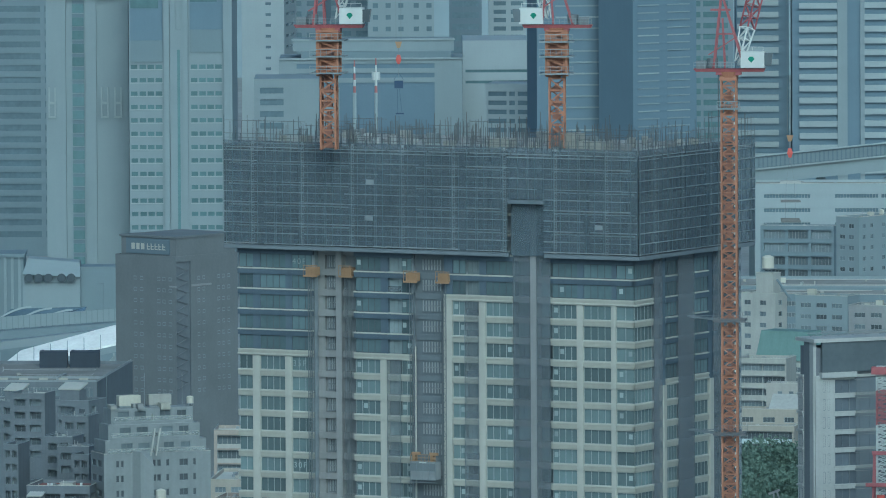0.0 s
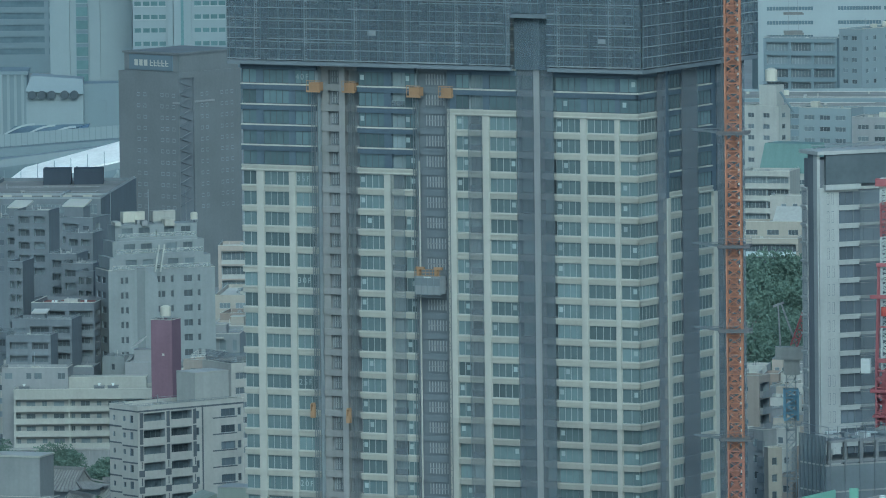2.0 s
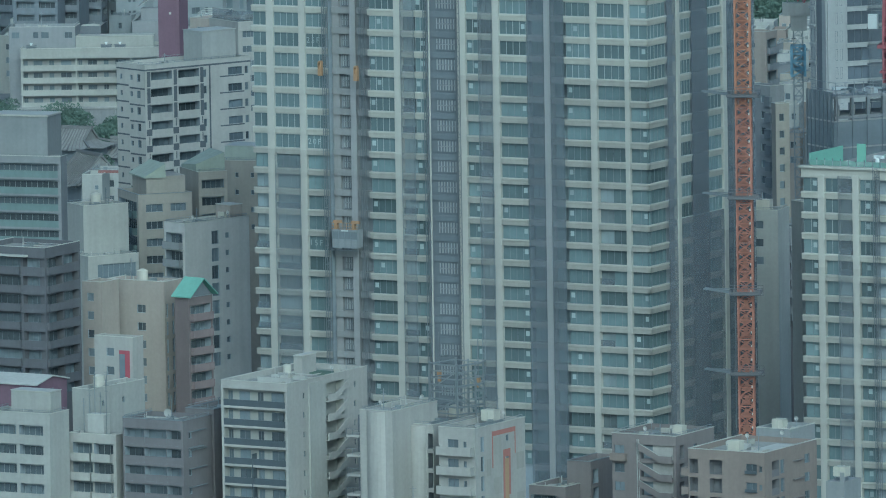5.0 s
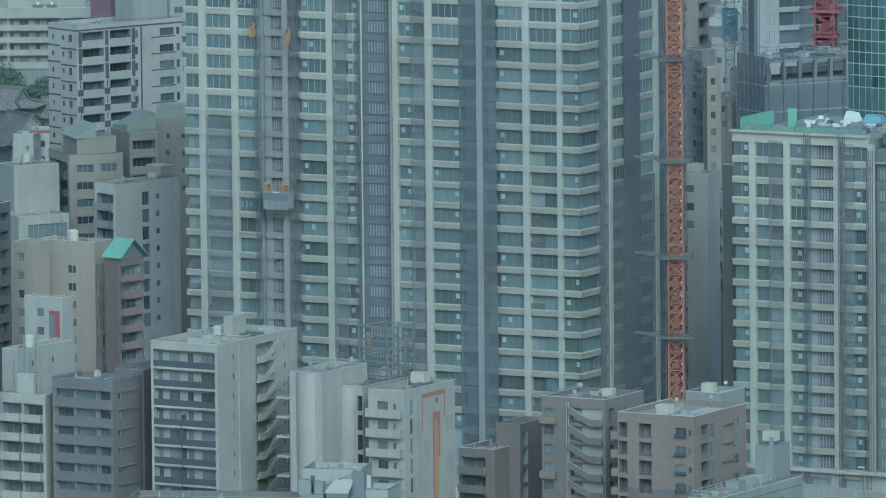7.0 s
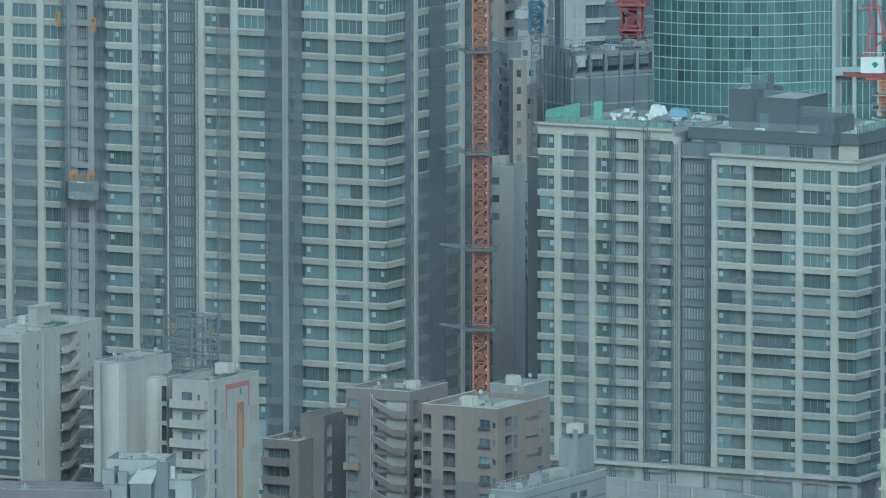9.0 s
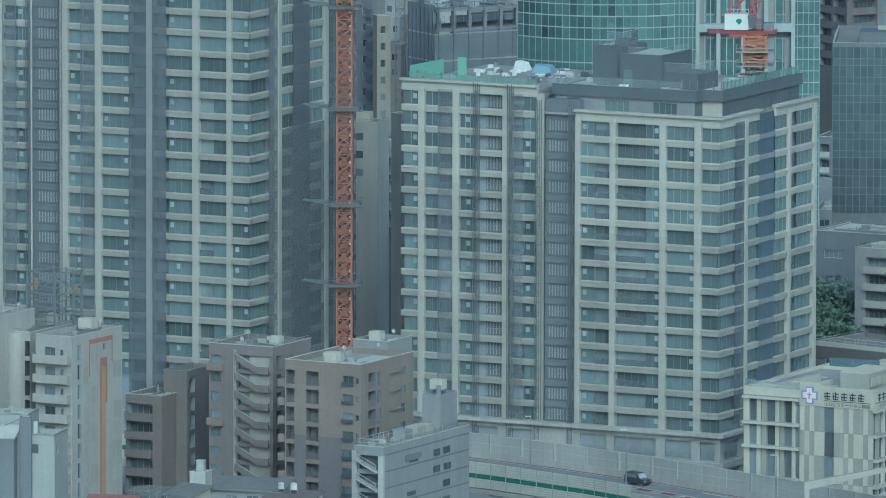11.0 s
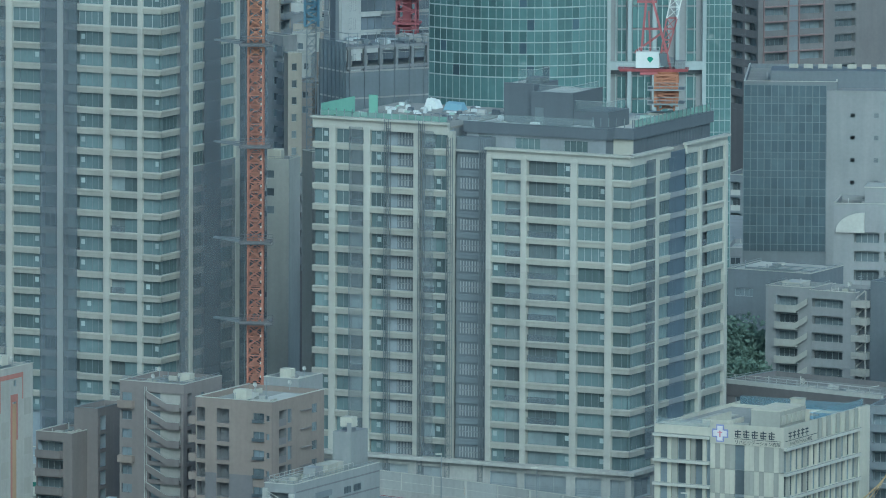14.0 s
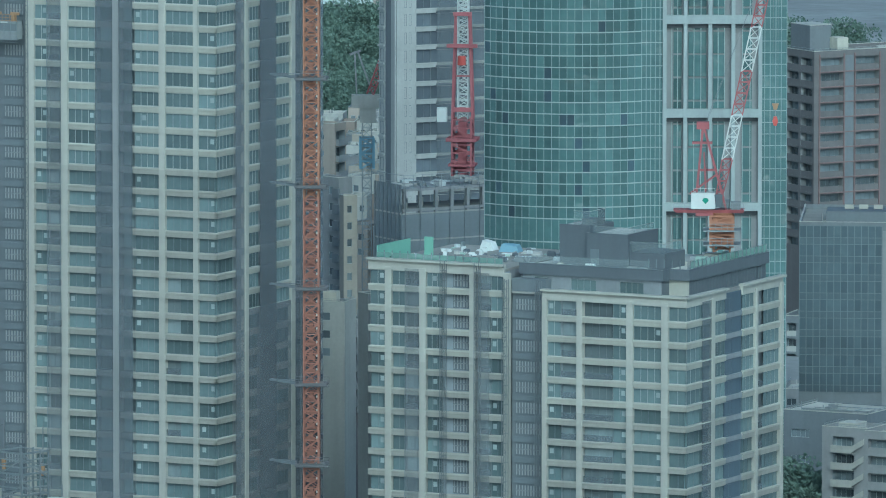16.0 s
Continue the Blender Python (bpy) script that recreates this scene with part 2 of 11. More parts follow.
def pierced(s, side, a_lo, a_hi, z_lo, z_hi, holes, back=True):
    """A wall face with openings (a0, a1, z0, z1, depth): reveals all round, and a back wall."""
    xs = sorted({a_lo, a_hi, *(h[0] for h in holes), *(h[1] for h in holes)})
    zs = sorted({z_lo, z_hi, *(h[2] for h in holes), *(h[3] for h in holes)})

    def q(a0, a1, z0, z1, d, m):
        s.face([oriented(side, a0, d, z0), oriented(side, a1, d, z0), oriented(side, a1, d, z1), oriented(side, a0, d, z1)], m)

    for z0, z1 in zip(zs, zs[1:]):
        run = None
        for a0, a1 in zip(xs, xs[1:]):
            ca, cz = (a0 + a1) / 2, (z0 + z1) / 2
            if any(h[0] < ca < h[1] and h[2] < cz < h[3] for h in holes):
                if run is not None:
                    q(run, a0, z0, z1, 0, 0)
                    run = None
            elif run is None:
                run = a0
        if run is not None:
            q(run, xs[-1], z0, z1, 0, 0)
    for a0, a1, z0, z1, d in holes:
        for p0, p1 in (((a0, z0), (a1, z0)), ((a1, z0), (a1, z1)), ((a1, z1), (a0, z1)), ((a0, z1), (a0, z0))):
            s.face([oriented(side, p0[0], 0, p0[1]), oriented(side, p1[0], 0, p1[1]), oriented(side, p1[0], d, p1[1]), oriented(side, p0[0], d, p0[1])], 1)
        if back:
            q(a0, a1, z0, z1, d, 1)


def parapet_part(parent, side, a0, a1, z, h, d, mat, style, thick=0.12):
    """A balcony front: solid, glass or bars; d: how far it stands inside (+) or outside (-) the wall's face."""
    s = S()
    if style == "bars":
        side_box(s, side, a0, a1, d, d + 0.06, z + h - 0.06, z + h)
        side_box(s, side, a0, a1, d, d + 0.06, z + 0.08, z + 0.13)
        k = max(2, int((a1 - a0) / 0.3))
        for i in range(k + 1):
            a = a0 + (a1 - a0 - 0.05) * i / k
            side_box(s, side, a, a + 0.05, d, d + 0.05, z + 0.1, z + h - 0.06)
    else:
        side_box(s, side, a0, a1, d, d + thick, z, z + h)
        if style == "ledge":
            side_box(s, side, a0 - 0.02, a1 + 0.02, d - 0.06, d + thick + 0.03, z + h, z + h + 0.08)
    if d < 0:
        side_box(s, side, a0, a1, d, 0, z - 0.18, z)
        side_box(s, side, a0, a0 + thick, d + 0.02, 0, z, z + h)
        side_box(s, side, a1 - thick, a1, d + 0.02, 0, z, z + h)
    return part("balcony", s, mat, parent)


def fit_out(parent, side, columns, rows, pitch, look_):
    """Openings of a face. columns: (a0, a1, kind); rows: floor levels. Returns the holes; adds windows and balconies."""
    holes = []
    fr, gl = look_.get("frame", FRAME), look_.get("glass", GLASS)
    para, style, proud = look_.get("para", CONCRETE), look_.get("style", "solid"), look_.get("proud", 0.0)
    for z in rows:
        for a0, a1, kind in columns:
            w = a1 - a0
            if kind == "w":
                h = (a0, a1, z + 0.85, z + 2.2, 0.34)
                put_window(parent, side, a0, h[2], w, h[3] - h[2], max(1, round(w / 0.95)), 0.2, sash=fr, glass=gl)
            elif kind == "s":
                h = (a0, a1, z + 1.05, z + 1.95, 0.34)
                put_window(parent, side, a0, h[2], w, h[3] - h[2], 1, 0.2, sash=fr, glass=gl)
            elif kind == "t":
                h = (a0, a1, z + 0.25, z + pitch - 0.45, 0.3)
                put_window(parent, side, a0, h[2], w, h[3] - h[2], max(1, round(w / 1.0)), 0.22, sash=fr, glass=gl)
            elif kind == "c":                          # open balcony, its windows placed one by one
                h = (a0, a1, z + 0.05, z + pitch - 0.3, 1.25)
                parapet_part(parent, side, a0, a1, z + 0.05, 0.95, 0.03, para, style)
                for f, q in ((0.02, 0.07), (0.2, 0.17), (0.5, 0.09), (0.72, 0.2)):
                    put_window(parent, side, a0 + w * f, z + 0.08, w * q, pitch - 0.85, 2, 1.12, sash=fr, glass=gl)
            elif kind == "o":
                h = (a0, a1, z + 0.35, z + pitch - 0.3, 1.4)
            else:
                h = (a0, a1, z + 0.05, z + pitch - 0.38, 1.25)
                put_window(parent, side, a0 + 0.15, z + 0.1, w - 0.3, pitch - 0.75, max(2, round(w / 1.1)), 1.15, sash=fr, glass=gl)
                if kind in "bB":
                    parapet_part(parent, side, a0, a1, z + 0.05, look_.get("para_h", 1.05), -proud if (proud and kind == "B") else 0.03, para, style)
            holes.append(h)
    return holes


def block(name, label, category, x, y, z_top, turn, w, d, wall, front=(), right=(), floors=8, pitch=3.0, top=1.0, base=0.0, roof=None, inner=None,
          look_front=None, look_right=None, parapet=0.8, group="", low=0.0):
    """A building: near corner at (x, y), front running left from it for w, right-hand face running back for d."""
    t = thing(name, label, category, x, y, base, turn, group)
    h = z_top - base
    t["low"] = low
    rows = [h - top - pitch * (i + 1) for i in range(floors) if h - top - pitch * (i + 1) > max(low, 9 if y < 1650 else 0)]
    s = S()
    pierced(s, "f", -w, 0, 0, h, fit_out(t, "f", front, rows, pitch, look_front or {}))
    pierced(s, "r", 0, d, 0, h, fit_out(t, "r", right, rows, pitch, look_right or look_front or {}))
    s.face([(-w, 0, 0), (-w, d, 0), (-w, d, h), (-w, 0, h)]).face([(-w, d, 0), (0, d, 0), (0, d, h), (-w, d, h)])
    k = 0.3
    ring = [(-w, 0), (0, 0), (0, d), (-w, d)]
    ins = [(-w + k, k), (-k, k), (-k, d - k), (-w + k, d - k)]
    for i in range(4):
        j = (i + 1) % 4
        s.face([(*ring[i], h), (*ring[j], h), (*ins[j], h), (*ins[i], h)])
        s.face([(*ins[i], h), (*ins[j], h), (*ins[j], h - parapet), (*ins[i], h - parapet)])
    part("wall", s, (wall, inner or DARK), t)
    part("roof", S().box(-w + k, -k, k, d - k, h - parapet - 0.2, h - parapet), roof or ROOF, t)
    part("coping", S().box(-w - 0.05, 0.05, -0.05, 0.24, h, h + 0.09).box(-0.24, 0.05, 0.24, d + 0.05, h, h + 0.09)
         .box(-w - 0.05, -w + 0.24, 0.24, d + 0.05, h, h + 0.09), LIP if roof is not ROOF_DARK else STEEL, t)
    t["top"] = h
    if w > 4.5 and d > 4.5:
        roof_gear(t, w, d, h - parapet, parapet, sum(map(ord, label)) + int(x))
    return t


def roof_gear(t, w, d, z, parapet, seed):
    """What most flat roofs carry: a rail behind the parapet, pipe runs on sleepers, a hatch, a duct."""
    rnd = random.Random(seed)
    q = S()
    top = z + parapet + 0.45
    for p0, p1 in (((-w + 0.25, 0.3), (-0.3, 0.3)), ((-0.3, 0.3), (-0.3, d - 0.3)), ((-w + 0.25, 0.3), (-w + 0.25, d - 0.3))):
        q.bar((*p0, top), (*p1, top), 0.06).bar((*p0, top - 0.28), (*p1, top - 0.28), 0.05)
        k = max(2, int(math.dist(p0, p1) / 1.6))
        for i in range(k + 1):
            a = (p0[0] + (p1[0] - p0[0]) * i / k, p0[1] + (p1[1] - p0[1]) * i / k)
            q.bar((*a, z), (*a, top), 0.05)
    if rnd.random() < 0.6:
        part("roof_rail", q, STEEL, t)
    q = S()
    for i in range(rnd.randint(2, 4)):
        y, z1 = rnd.uniform(0.8, d - 0.8), z + rnd.uniform(0.2, 0.5)
        x0 = -rnd.uniform(0.5, 0.9) * w + 0.4
        x1 = min(-0.6, x0 + rnd.uniform(0.3, 0.7) * w)
        q.bar((x0, y, z1), (x1, y, z1), rnd.choice((0.1, 0.16, 0.22))).bar((x1, y, z1), (x1, min(d - 0.5, y + rnd.uniform(1, 4)), z1), 0.12).bar((x0, y, z), (x0, y, z1 + rnd.choice((0.1, 0.8, 1.3))), 0.12)
    part("pipe_run", q, rnd.choice((P_PIPE, STEEL, P_PIPE)), t)
    x, y = -rnd.uniform(0.3, 0.8) * w, rnd.uniform(0.3, 0.7) * d
    part("roof_hatch", S().box(x, x + 1.0, y, y + 0.9, z, z + 0.45).box(x - 0.05, x + 1.05, y - 0.05, y + 0.95, z + 0.45, z + 0.52), rnd.choice((CONCRETE, P_PIPE, STEEL)), t)
    x, y, l = -rnd.uniform(0.35, 0.7) * w, rnd.uniform(0.2, 0.5) * d, rnd.uniform(0.2, 0.4) * d
    part("roof_duct", S().box(x, x + 0.6, y, y + l, z + 0.15, z + 0.65).box(x - 0.1, x + 0.7, y + l * 0.4, y + l * 0.4 + 0.8, z, z + 0.95), rnd.choice((STEEL, P_PIPE, CONCRETE_DARK)), t)


def spread(a0, a1, widths_kinds, gap):
    """Columns laid out in turn from a0: widths with gaps between them, scaled to fill up to a1."""
    total = sum(w for w, _ in widths_kinds) + gap * (len(widths_kinds) + 1)
    f, a, out = (a1 - a0) / total, a0, []
    for w, k in widths_kinds:
        a += gap * f
        if k != "-":
            out.append((a, a + w * f, k))
        a += w * f
    return out


# ---- ground: one sheet, with the low hill behind the two towers ----
def smooth(a, b, v):
    f = min(max((v - a) / (b - a), 0.0), 1.0)
    return f * f * (3 - 2 * f)


def ground_z(x, y):
    d = math.hypot(x, y)
    return 8.0 * smooth(1880, 2100, d) * (1 - smooth(2650, 3000, d))


def build_ground():
    s = S()
    xs = [-4800, -1500, -400, -250, -160, -100, -50, 0, 50, 100, 150, 200, 260, 400, 1500, 4800]
    ys = [-4800, -1200, 0, 900, 1400, 1600, 1750, 1880, 1930, 1980, 2030, 2100, 2300, 2650, 2750, 2850, 3000, 3500, 4900]
    for x0, x1 in zip(xs, xs[1:]):
        for y0, y1 in zip(ys, ys[1:]):
            s.face([(x0, y0, ground_z(x0, y0)), (x1, y0, ground_z(x1, y0)), (x1, y1, ground_z(x1, y1)), (x0, y1, ground_z(x0, y1))])
    lone("ground", s, GROUND, "grey built-up city ground reaching to the horizon", "ground", Matrix(), kind="structure")


build_ground()


FRAME_BLACK = surface("black_window_frame", (0.07, 0.09, 0.1), 0.5, 0.1, 0.05)
# ---- the two apartment towers ----
PITCH = 3.33


def band_mesh(w, h, body, lip, lip_h=0.24, proud=0.10):
    """A spandrel: panel with a rounded ledge along its upper edge and a drip groove."""
    key = ("band", round(w, 2), round(h, 2), body.name, lip.name)
    if key not in CACHE:
        s = S()
        s.box(0, w, 0, 0.5, 0, h - lip_h - 0.04, 0)
        s.box(0, w, 0.05, 0.5, h - lip_h - 0.04, h - lip_h, 0)
        s.box(0, w, -proud, 0.5, h - lip_h, h - 0.05, 1)
        s.hexa([(0, -proud, h - 0.05), (w, -proud, h - 0.05), (w, 0.5, h - 0.05), (0, 0.5, h - 0.05), (0, -proud + 0.05, h), (w, -proud + 0.05, h), (w, 0.5, h), (0, 0.5, h)], 1)
        s.box(0, w, -0.03, 0.2, h * 0.34, h * 0.34 + 0.06, 0)
        CACHE[key] = s.mesh("spandrel", body, lip)
    return CACHE[key]


def put(parent, name, me, side, a, z, d=0.0, label="", kind=""):
    loc, rz = ((a, d, z), 0) if side == "f" else ((-d, a, z), 90)
    return part(name, me, (), parent, label, kind, loc=loc, rz=rz)


def grille_mesh(w, h, n):
    """Service-shaft grille: upright pale slats in a dark frame with two meter boxes."""
    key = ("grille", round(w, 2), round(h, 2), n)
    if key not in CACHE:
        s = S().box(0, w, 0.10, 0.16, 0, h, 1)
        s.box(0, w, 0.02, 0.1, 0, 0.12, 1).box(0, w, 0.02, 0.1, h - 0.12, h, 1)
        for i in range(n):
            a = 0.15 + (w - 0.5) * i / (n - 1)
            s.box(a, a + 0.2, 0, 0.08, 0.16, h * 0.45, 0)
            s.box(a, a + 0.2, 0, 0.08, h * 0.55, h - 0.16, 0)
        s.box(0.1, w - 0.1, -0.02, 0.06, h * 0.475, h * 0.475 + 0.07, 0)
        CACHE[key] = s.mesh("grille", SLAT, GRILLE_DARK)
    return CACHE[key]


def hoist_mast(parent, x, y, z0, z1, w=0.7, name="hoist_mast", mat=None):
    s = S()
    n = int((z1 - z0) / 1.55)
    for a, b in ((0, 0), (w, 0), (w, w), (0, w)):
        s.bar((x + a, y + b, z0), (x + a, y + b, z1), 0.1)
    for i in range(n):
        z = z0 + (z1 - z0) * i / n
        s.bar((x, y, z), (x + w, y, z), 0.08)
        s.bar((x, y + w, z), (x + w, y + w, z), 0.06)
        p, q = (x, x + w) if i % 2 else (x + w, x)
        s.bar((p, y, z), (q, y, z + 1.5), 0.05)
        if i % 4 == 0:
            s.bar((x + w / 2, y, z), (x + w / 2, y + w + 1.0, z), 0.08)
    return part(name, s, mat or STEEL_DARK, parent)


def working_platform(parent, x, y, z, w, d, label="amber hoist top with guard cage"):
    head = part("hoist_head", S().box(x, x + w, y, y + d, z, z + 1.4), YELLOW, parent, label)
    s = S()
    pierced(s, "f", 0, w + 0.7, 0, 1.95, [(0.06 + (w + 0.64) * i / 5, (w + 0.64) * (i + 1) / 5, zz, zz + 0.72, 0.06) for i in range(5) for zz in (0.3, 1.12)], back=False)
    part("guard_cage", s.mesh("guard_cage", YELLOW, YELLOW, weld=True), (), head, loc=(x - 0.35, y - 0.22, z - 0.2))
    return head


CAR_LOW, CAR_BAND = surface("pale_car_panel", (0.255, 0.29, 0.298), 0.6, 0.2, 0.2), surface("smoky_car_band", (0.17, 0.205, 0.22), 0.3, 0.2, 0.1)


def hoist_car(parent, x, y, z, w):
    """Site lift car: pale lower panels, a dim window band, mesh floor frame, amber rails and drives on its roof."""
    car = part("hoist_car", S().box(x, x + w, y, y + 1.8, z, z + 2.9), CAR_LOW, parent, "grey hoist car with a dim window band and amber roof rails")
    part("window_band", S().box(x + 0.05, x + w - 0.05, y - 0.05, y, z + 1.35, z + 2.6), CAR_BAND, car, "dim window band")
    p = S()
    for k in range(5):
        p.box(x + (w - 0.08) * k / 4, x + (w - 0.08) * k / 4 + 0.08, y - 0.09, y - 0.02, z - 0.1, z + 2.9)
    for zz in (-0.1, 0.62, 1.28, 2.62):
        p.box(x, x + w, y - 0.1, y - 0.03, z + zz, z + zz + 0.09)
    part("car_frame", p, STEEL, car)
    u = S().box(x - 0.3, x + w + 0.3, y - 0.1, y + 0.05, z - 0.55, z - 0.42)
    for k in range(9):
        u.bar((x + w * k / 9, y, z - 0.5), (x + w * (k + 1) / 9, y, z - 0.1), 0.07)
    part("floor_truss", u, STEEL_DARK, car)
    part("notice", S().box(x + 1.7, x + 3.0, y - 0.12, y - 0.1, z + 2.66, z + 2.86), CAB, car)
    r = S()
    for zz in (3.0, 3.5, 4.0):
        r.box(x - 0.1, x + w + 0.1, y - 0.08, y - 0.03, z + zz, z + zz + 0.06)
    for k in range(8):
        r.box(x + (w - 0.05) * k / 7, x + (w - 0.05) * k / 7 + 0.05, y - 0.08, y - 0.03, z + 2.9, z + 4.05)
    part("roof_rail", r, YELLOW, car, "amber guard rail")
    for a in (0.1, w - 1.3):
        part("drive", S().box(x + a, x + a + 0.5, y + 0.4, y + 1.1, z + 2.9, z + 3.9).box(x + a - 0.2, x + a + 1.3, y + 0.5, y + 0.9, z + 3.9, z + 4.35), YELLOW, car, "amber drive unit")
    return car


def floor_number(parent, text, x, y, z, size=1.5):
    cu = bpy.data.curves.new("floor_number", "FONT")
    cu.body, cu.size, cu.extrude, cu.space_character = text, size, 0.005, 1.35
    cu.materials.append(STICKER)
    ob = new("floor_number", cu)
    ob.parent = parent
    ob.matrix_basis = pose(x, y, z, 90, 0, 0)
    return tagged(ob, "pale taped floor number on the glass")


def tower_bay(parent, side, a0, a1, z_top, n, kind, upper, sticker, rnd, name):
    """One bay of one storey, below the band whose top is z_top: the glazing."""
    w, h = a1 - a0, PITCH - 1.02
    z = z_top - PITCH
    if kind == "dark":                                 # open bay behind the net: set back, dim
        put_window(parent, side, a0, z, w, h, n, 0.75, name="balcony_door", sash=FRAME_DARK, glass=TEAL_DARK, bar=0.06)
        if rnd.random() < 0.45:
            parapet_part(parent, side, a0, a1, z, 1.0, 0.25, RAIL_GLASS if not upper else NET_THIN, "solid", 0.03)
    elif upper == "dark":
        put_window(parent, side, a0, z, w, h, n, 0.22, name=name, loose=True, sash=FRAME_BLACK, glass=TEAL_UP, bar=0.11, sticker=sticker if rnd.random() < 0.5 else -1)
    elif upper == "white":
        put_window(parent, side, a0, z, w, h, n, 0.22, name=name, loose=z_top > 72, glass=TEAL, bar=0.10, sticker=sticker)
    else:
        put_window(parent, side, a0, z, w, h, n, 0.45, name="balcony_window", sash=FRAME_DARK, glass=TEAL if kind == "win" else TEAL_DARK, bar=0.07, sticker=sticker)


def wall_slab(parent, name, x0, x1, y0, y1, z0, z1, mat, label=""):
    return part(name, S().box(x0, x1, y0, y1, z0, z1), mat, parent, label)


def build_tower_one():
    rnd = random.Random(4)
    t = thing("apartment_tower", "tall residential tower under construction, white grid front with teal windows", "tower", 30.64, 1714.73, 0, 29)
    top40 = 135.30

    def zt(n):
        return top40 - (40 - n) * PITCH

    # closed body behind the facade, in storey-high dark walls
    wall_slab(t, "core_wall", -72.9, -0.6, 2.4, 37.5, 0, 135.2, RECESS)
    for a0, a1 in ((-73.3, -59.3), (-51.65, -40.9), (-34.9, -22.25), (-15.35, -0.9)):
        wall_slab(t, "inner_wall", a0 + 0.1, a1 - 0.1, 0.95, 2.4, 0, 135.2, DARK)
    for b0, b1 in ((0.95, 6.2), (10.7, 14.8), (20.7, 25.6)):
        part("inner_wall", S().box(-0.95, -0.6, b0, b1, 0, 135.2), DARK, t)
    part("inner_wall", S().box(-0.75, -0.6, 6.2, 37.5, 0, 135.2), RECESS, t)

    # sections: side, from, to, first white storey, first beige storey, bays (from, to, panes, kind, sticker)
    sections = [
        ("f", -73.44, -59.3, 35, 19, [(-73.2, -70.6, 2, "win", -1), (-69.25, -64.5, 4, "win", -1), (-63.3, -59.6, 3, "win", -1)]),
        ("f", -51.65, -40.9, 35, 19, [(-51.4, -46.7, 4, "win", 0), (-45.4, -42.95, 3, "dark", -1), (-42.8, -41.0, 2, "win", 0)]),
        ("f", -34.9, -22.25, 38, 23, [(-33.35, -31.0, 2, "win", 1), (-30.9, -28.4, 3, "dark", -1), (-27.2, -22.35, 4, "win", 3)]),
        ("f", -15.35, 0.0, 38, 23, [(-15.05, -10.5, 4, "win", 0), (-9.35, -4.25, 4, "win", -1), (-3.4, -0.12, 2, "win", 1)]),
        ("r", 0.0, 6.4, 38, 23, [(0.12, 6.2, 5, "win", -1)]),
        ("r", 10.7, 14.8, 34, 16, [(10.8, 14.7, 4, "win", -1)]),
        ("r", 20.7, 25.6, 34, 16, [(20.8, 25.5, 4, "win", -1)]),
    ]
    for si, (side, a0, a1, white, beige, bays) in enumerate(sections):
        for n in range(5, 41):
            z = zt(n)
            state = "dark" if n > white else "white" if n > beige else "beige"
            body, lip = (NAVY, LIP) if n > white else (CREAM, LIP) if n > beige else (CREAM_LOW, PIER_LOW)
            if side == "r" and a0 > 8:
                body, lip = (NAVY if n > white else CREAM if n > beige else CREAM_LOW), LIP if n > beige else PIER_LOW
            put(t, "spandrel", band_mesh(a1 - a0, 1.02, body, lip, 0.22 if state == "dark" else 0.24), side, a0, z - 1.02)
            if n == white:
                put(t, "strip", band_mesh(a1 - a0, 0.30, LIP, LIP, 0.2), side, a0, z - 1.0, -0.09)
            for b0, b1, panes, kind, st in bays:
                k = (st if rnd.random() < 0.8 else (st + 1) % panes) if st >= 0 and rnd.random() < 0.72 else -1
                if si == 0 and n < 19 and b0 < -64:
                    kind = "dark"
                if side == "f" and si == 3 and n < 19 and -10 < b0 < -4 and rnd.random() < 0.8:
                    half = (b0 + b1) / 2
                    tower_bay(t, side, b0, half, z, 2, "dark", state, -1, rnd, "window")
                    tower_bay(t, side, half, b1, z, 2, "win", state, -1, rnd, "window")
                    continue
                tower_bay(t, side, b0, b1, z, panes, kind, state, k, rnd, "corner_window" if si == 4 else "window")

    # piers, white above and beige below
    for side, a0, a1, white, beige in (("f", -70.6, -69.25, 35, 19), ("f", -64.5, -63.3, 35, 19), ("f", -46.7, -45.4, 35, 19), ("f", -34.9, -33.4, 38, 23),
                                       ("f", -28.4, -27.2, 38, 23), ("f", -10.5, -9.35, 38, 23), ("f", -4.25, -3.4, 38, 23),
                                       ("r", 9.5, 10.7, 34, 15), ("r", 25.6, 27.0, 34, 15)):
        zw, zb = zt(white) - 1.0, zt(beige) - 0.2
        for z0, z1, mat in ((0, zb, PIER_LOW), (zb, zw, WHITE), (zw, 135.2, NAVY)):
            s = S()
            d = -0.16 if mat is not NAVY else 0.12
            side_box(s, side, a0, a1, d, 0.9, z0, z1 - 0.02)
            if mat is not NAVY:
                side_box(s, side, a0 + 0.12, a1 - 0.12, d - 0.05, d, z0, z1 - 0.02)
            part("pier", s, mat, t)

    # stair recess between the first two sections
    for n in range(3, 41):
        z = zt(n)
        part("landing", S().box(-59.2, -51.7, 1.5, 2.4, z - 1.05, z), TAUPE, t)
        put(t, "stair_grille", grille_mesh(1.9, 2.1, 4), "f", -57.7, z - PITCH + 0.1, 2.2)
    part("stair_pier", S().box(-55.6, -54.5, 1.0, 2.4, 0, 135.2), TAUPE, t)
    part("stair_pier", S().box(-59.25, -58.0, 1.75, 2.4, 0, 135.2), TAUPE, t)
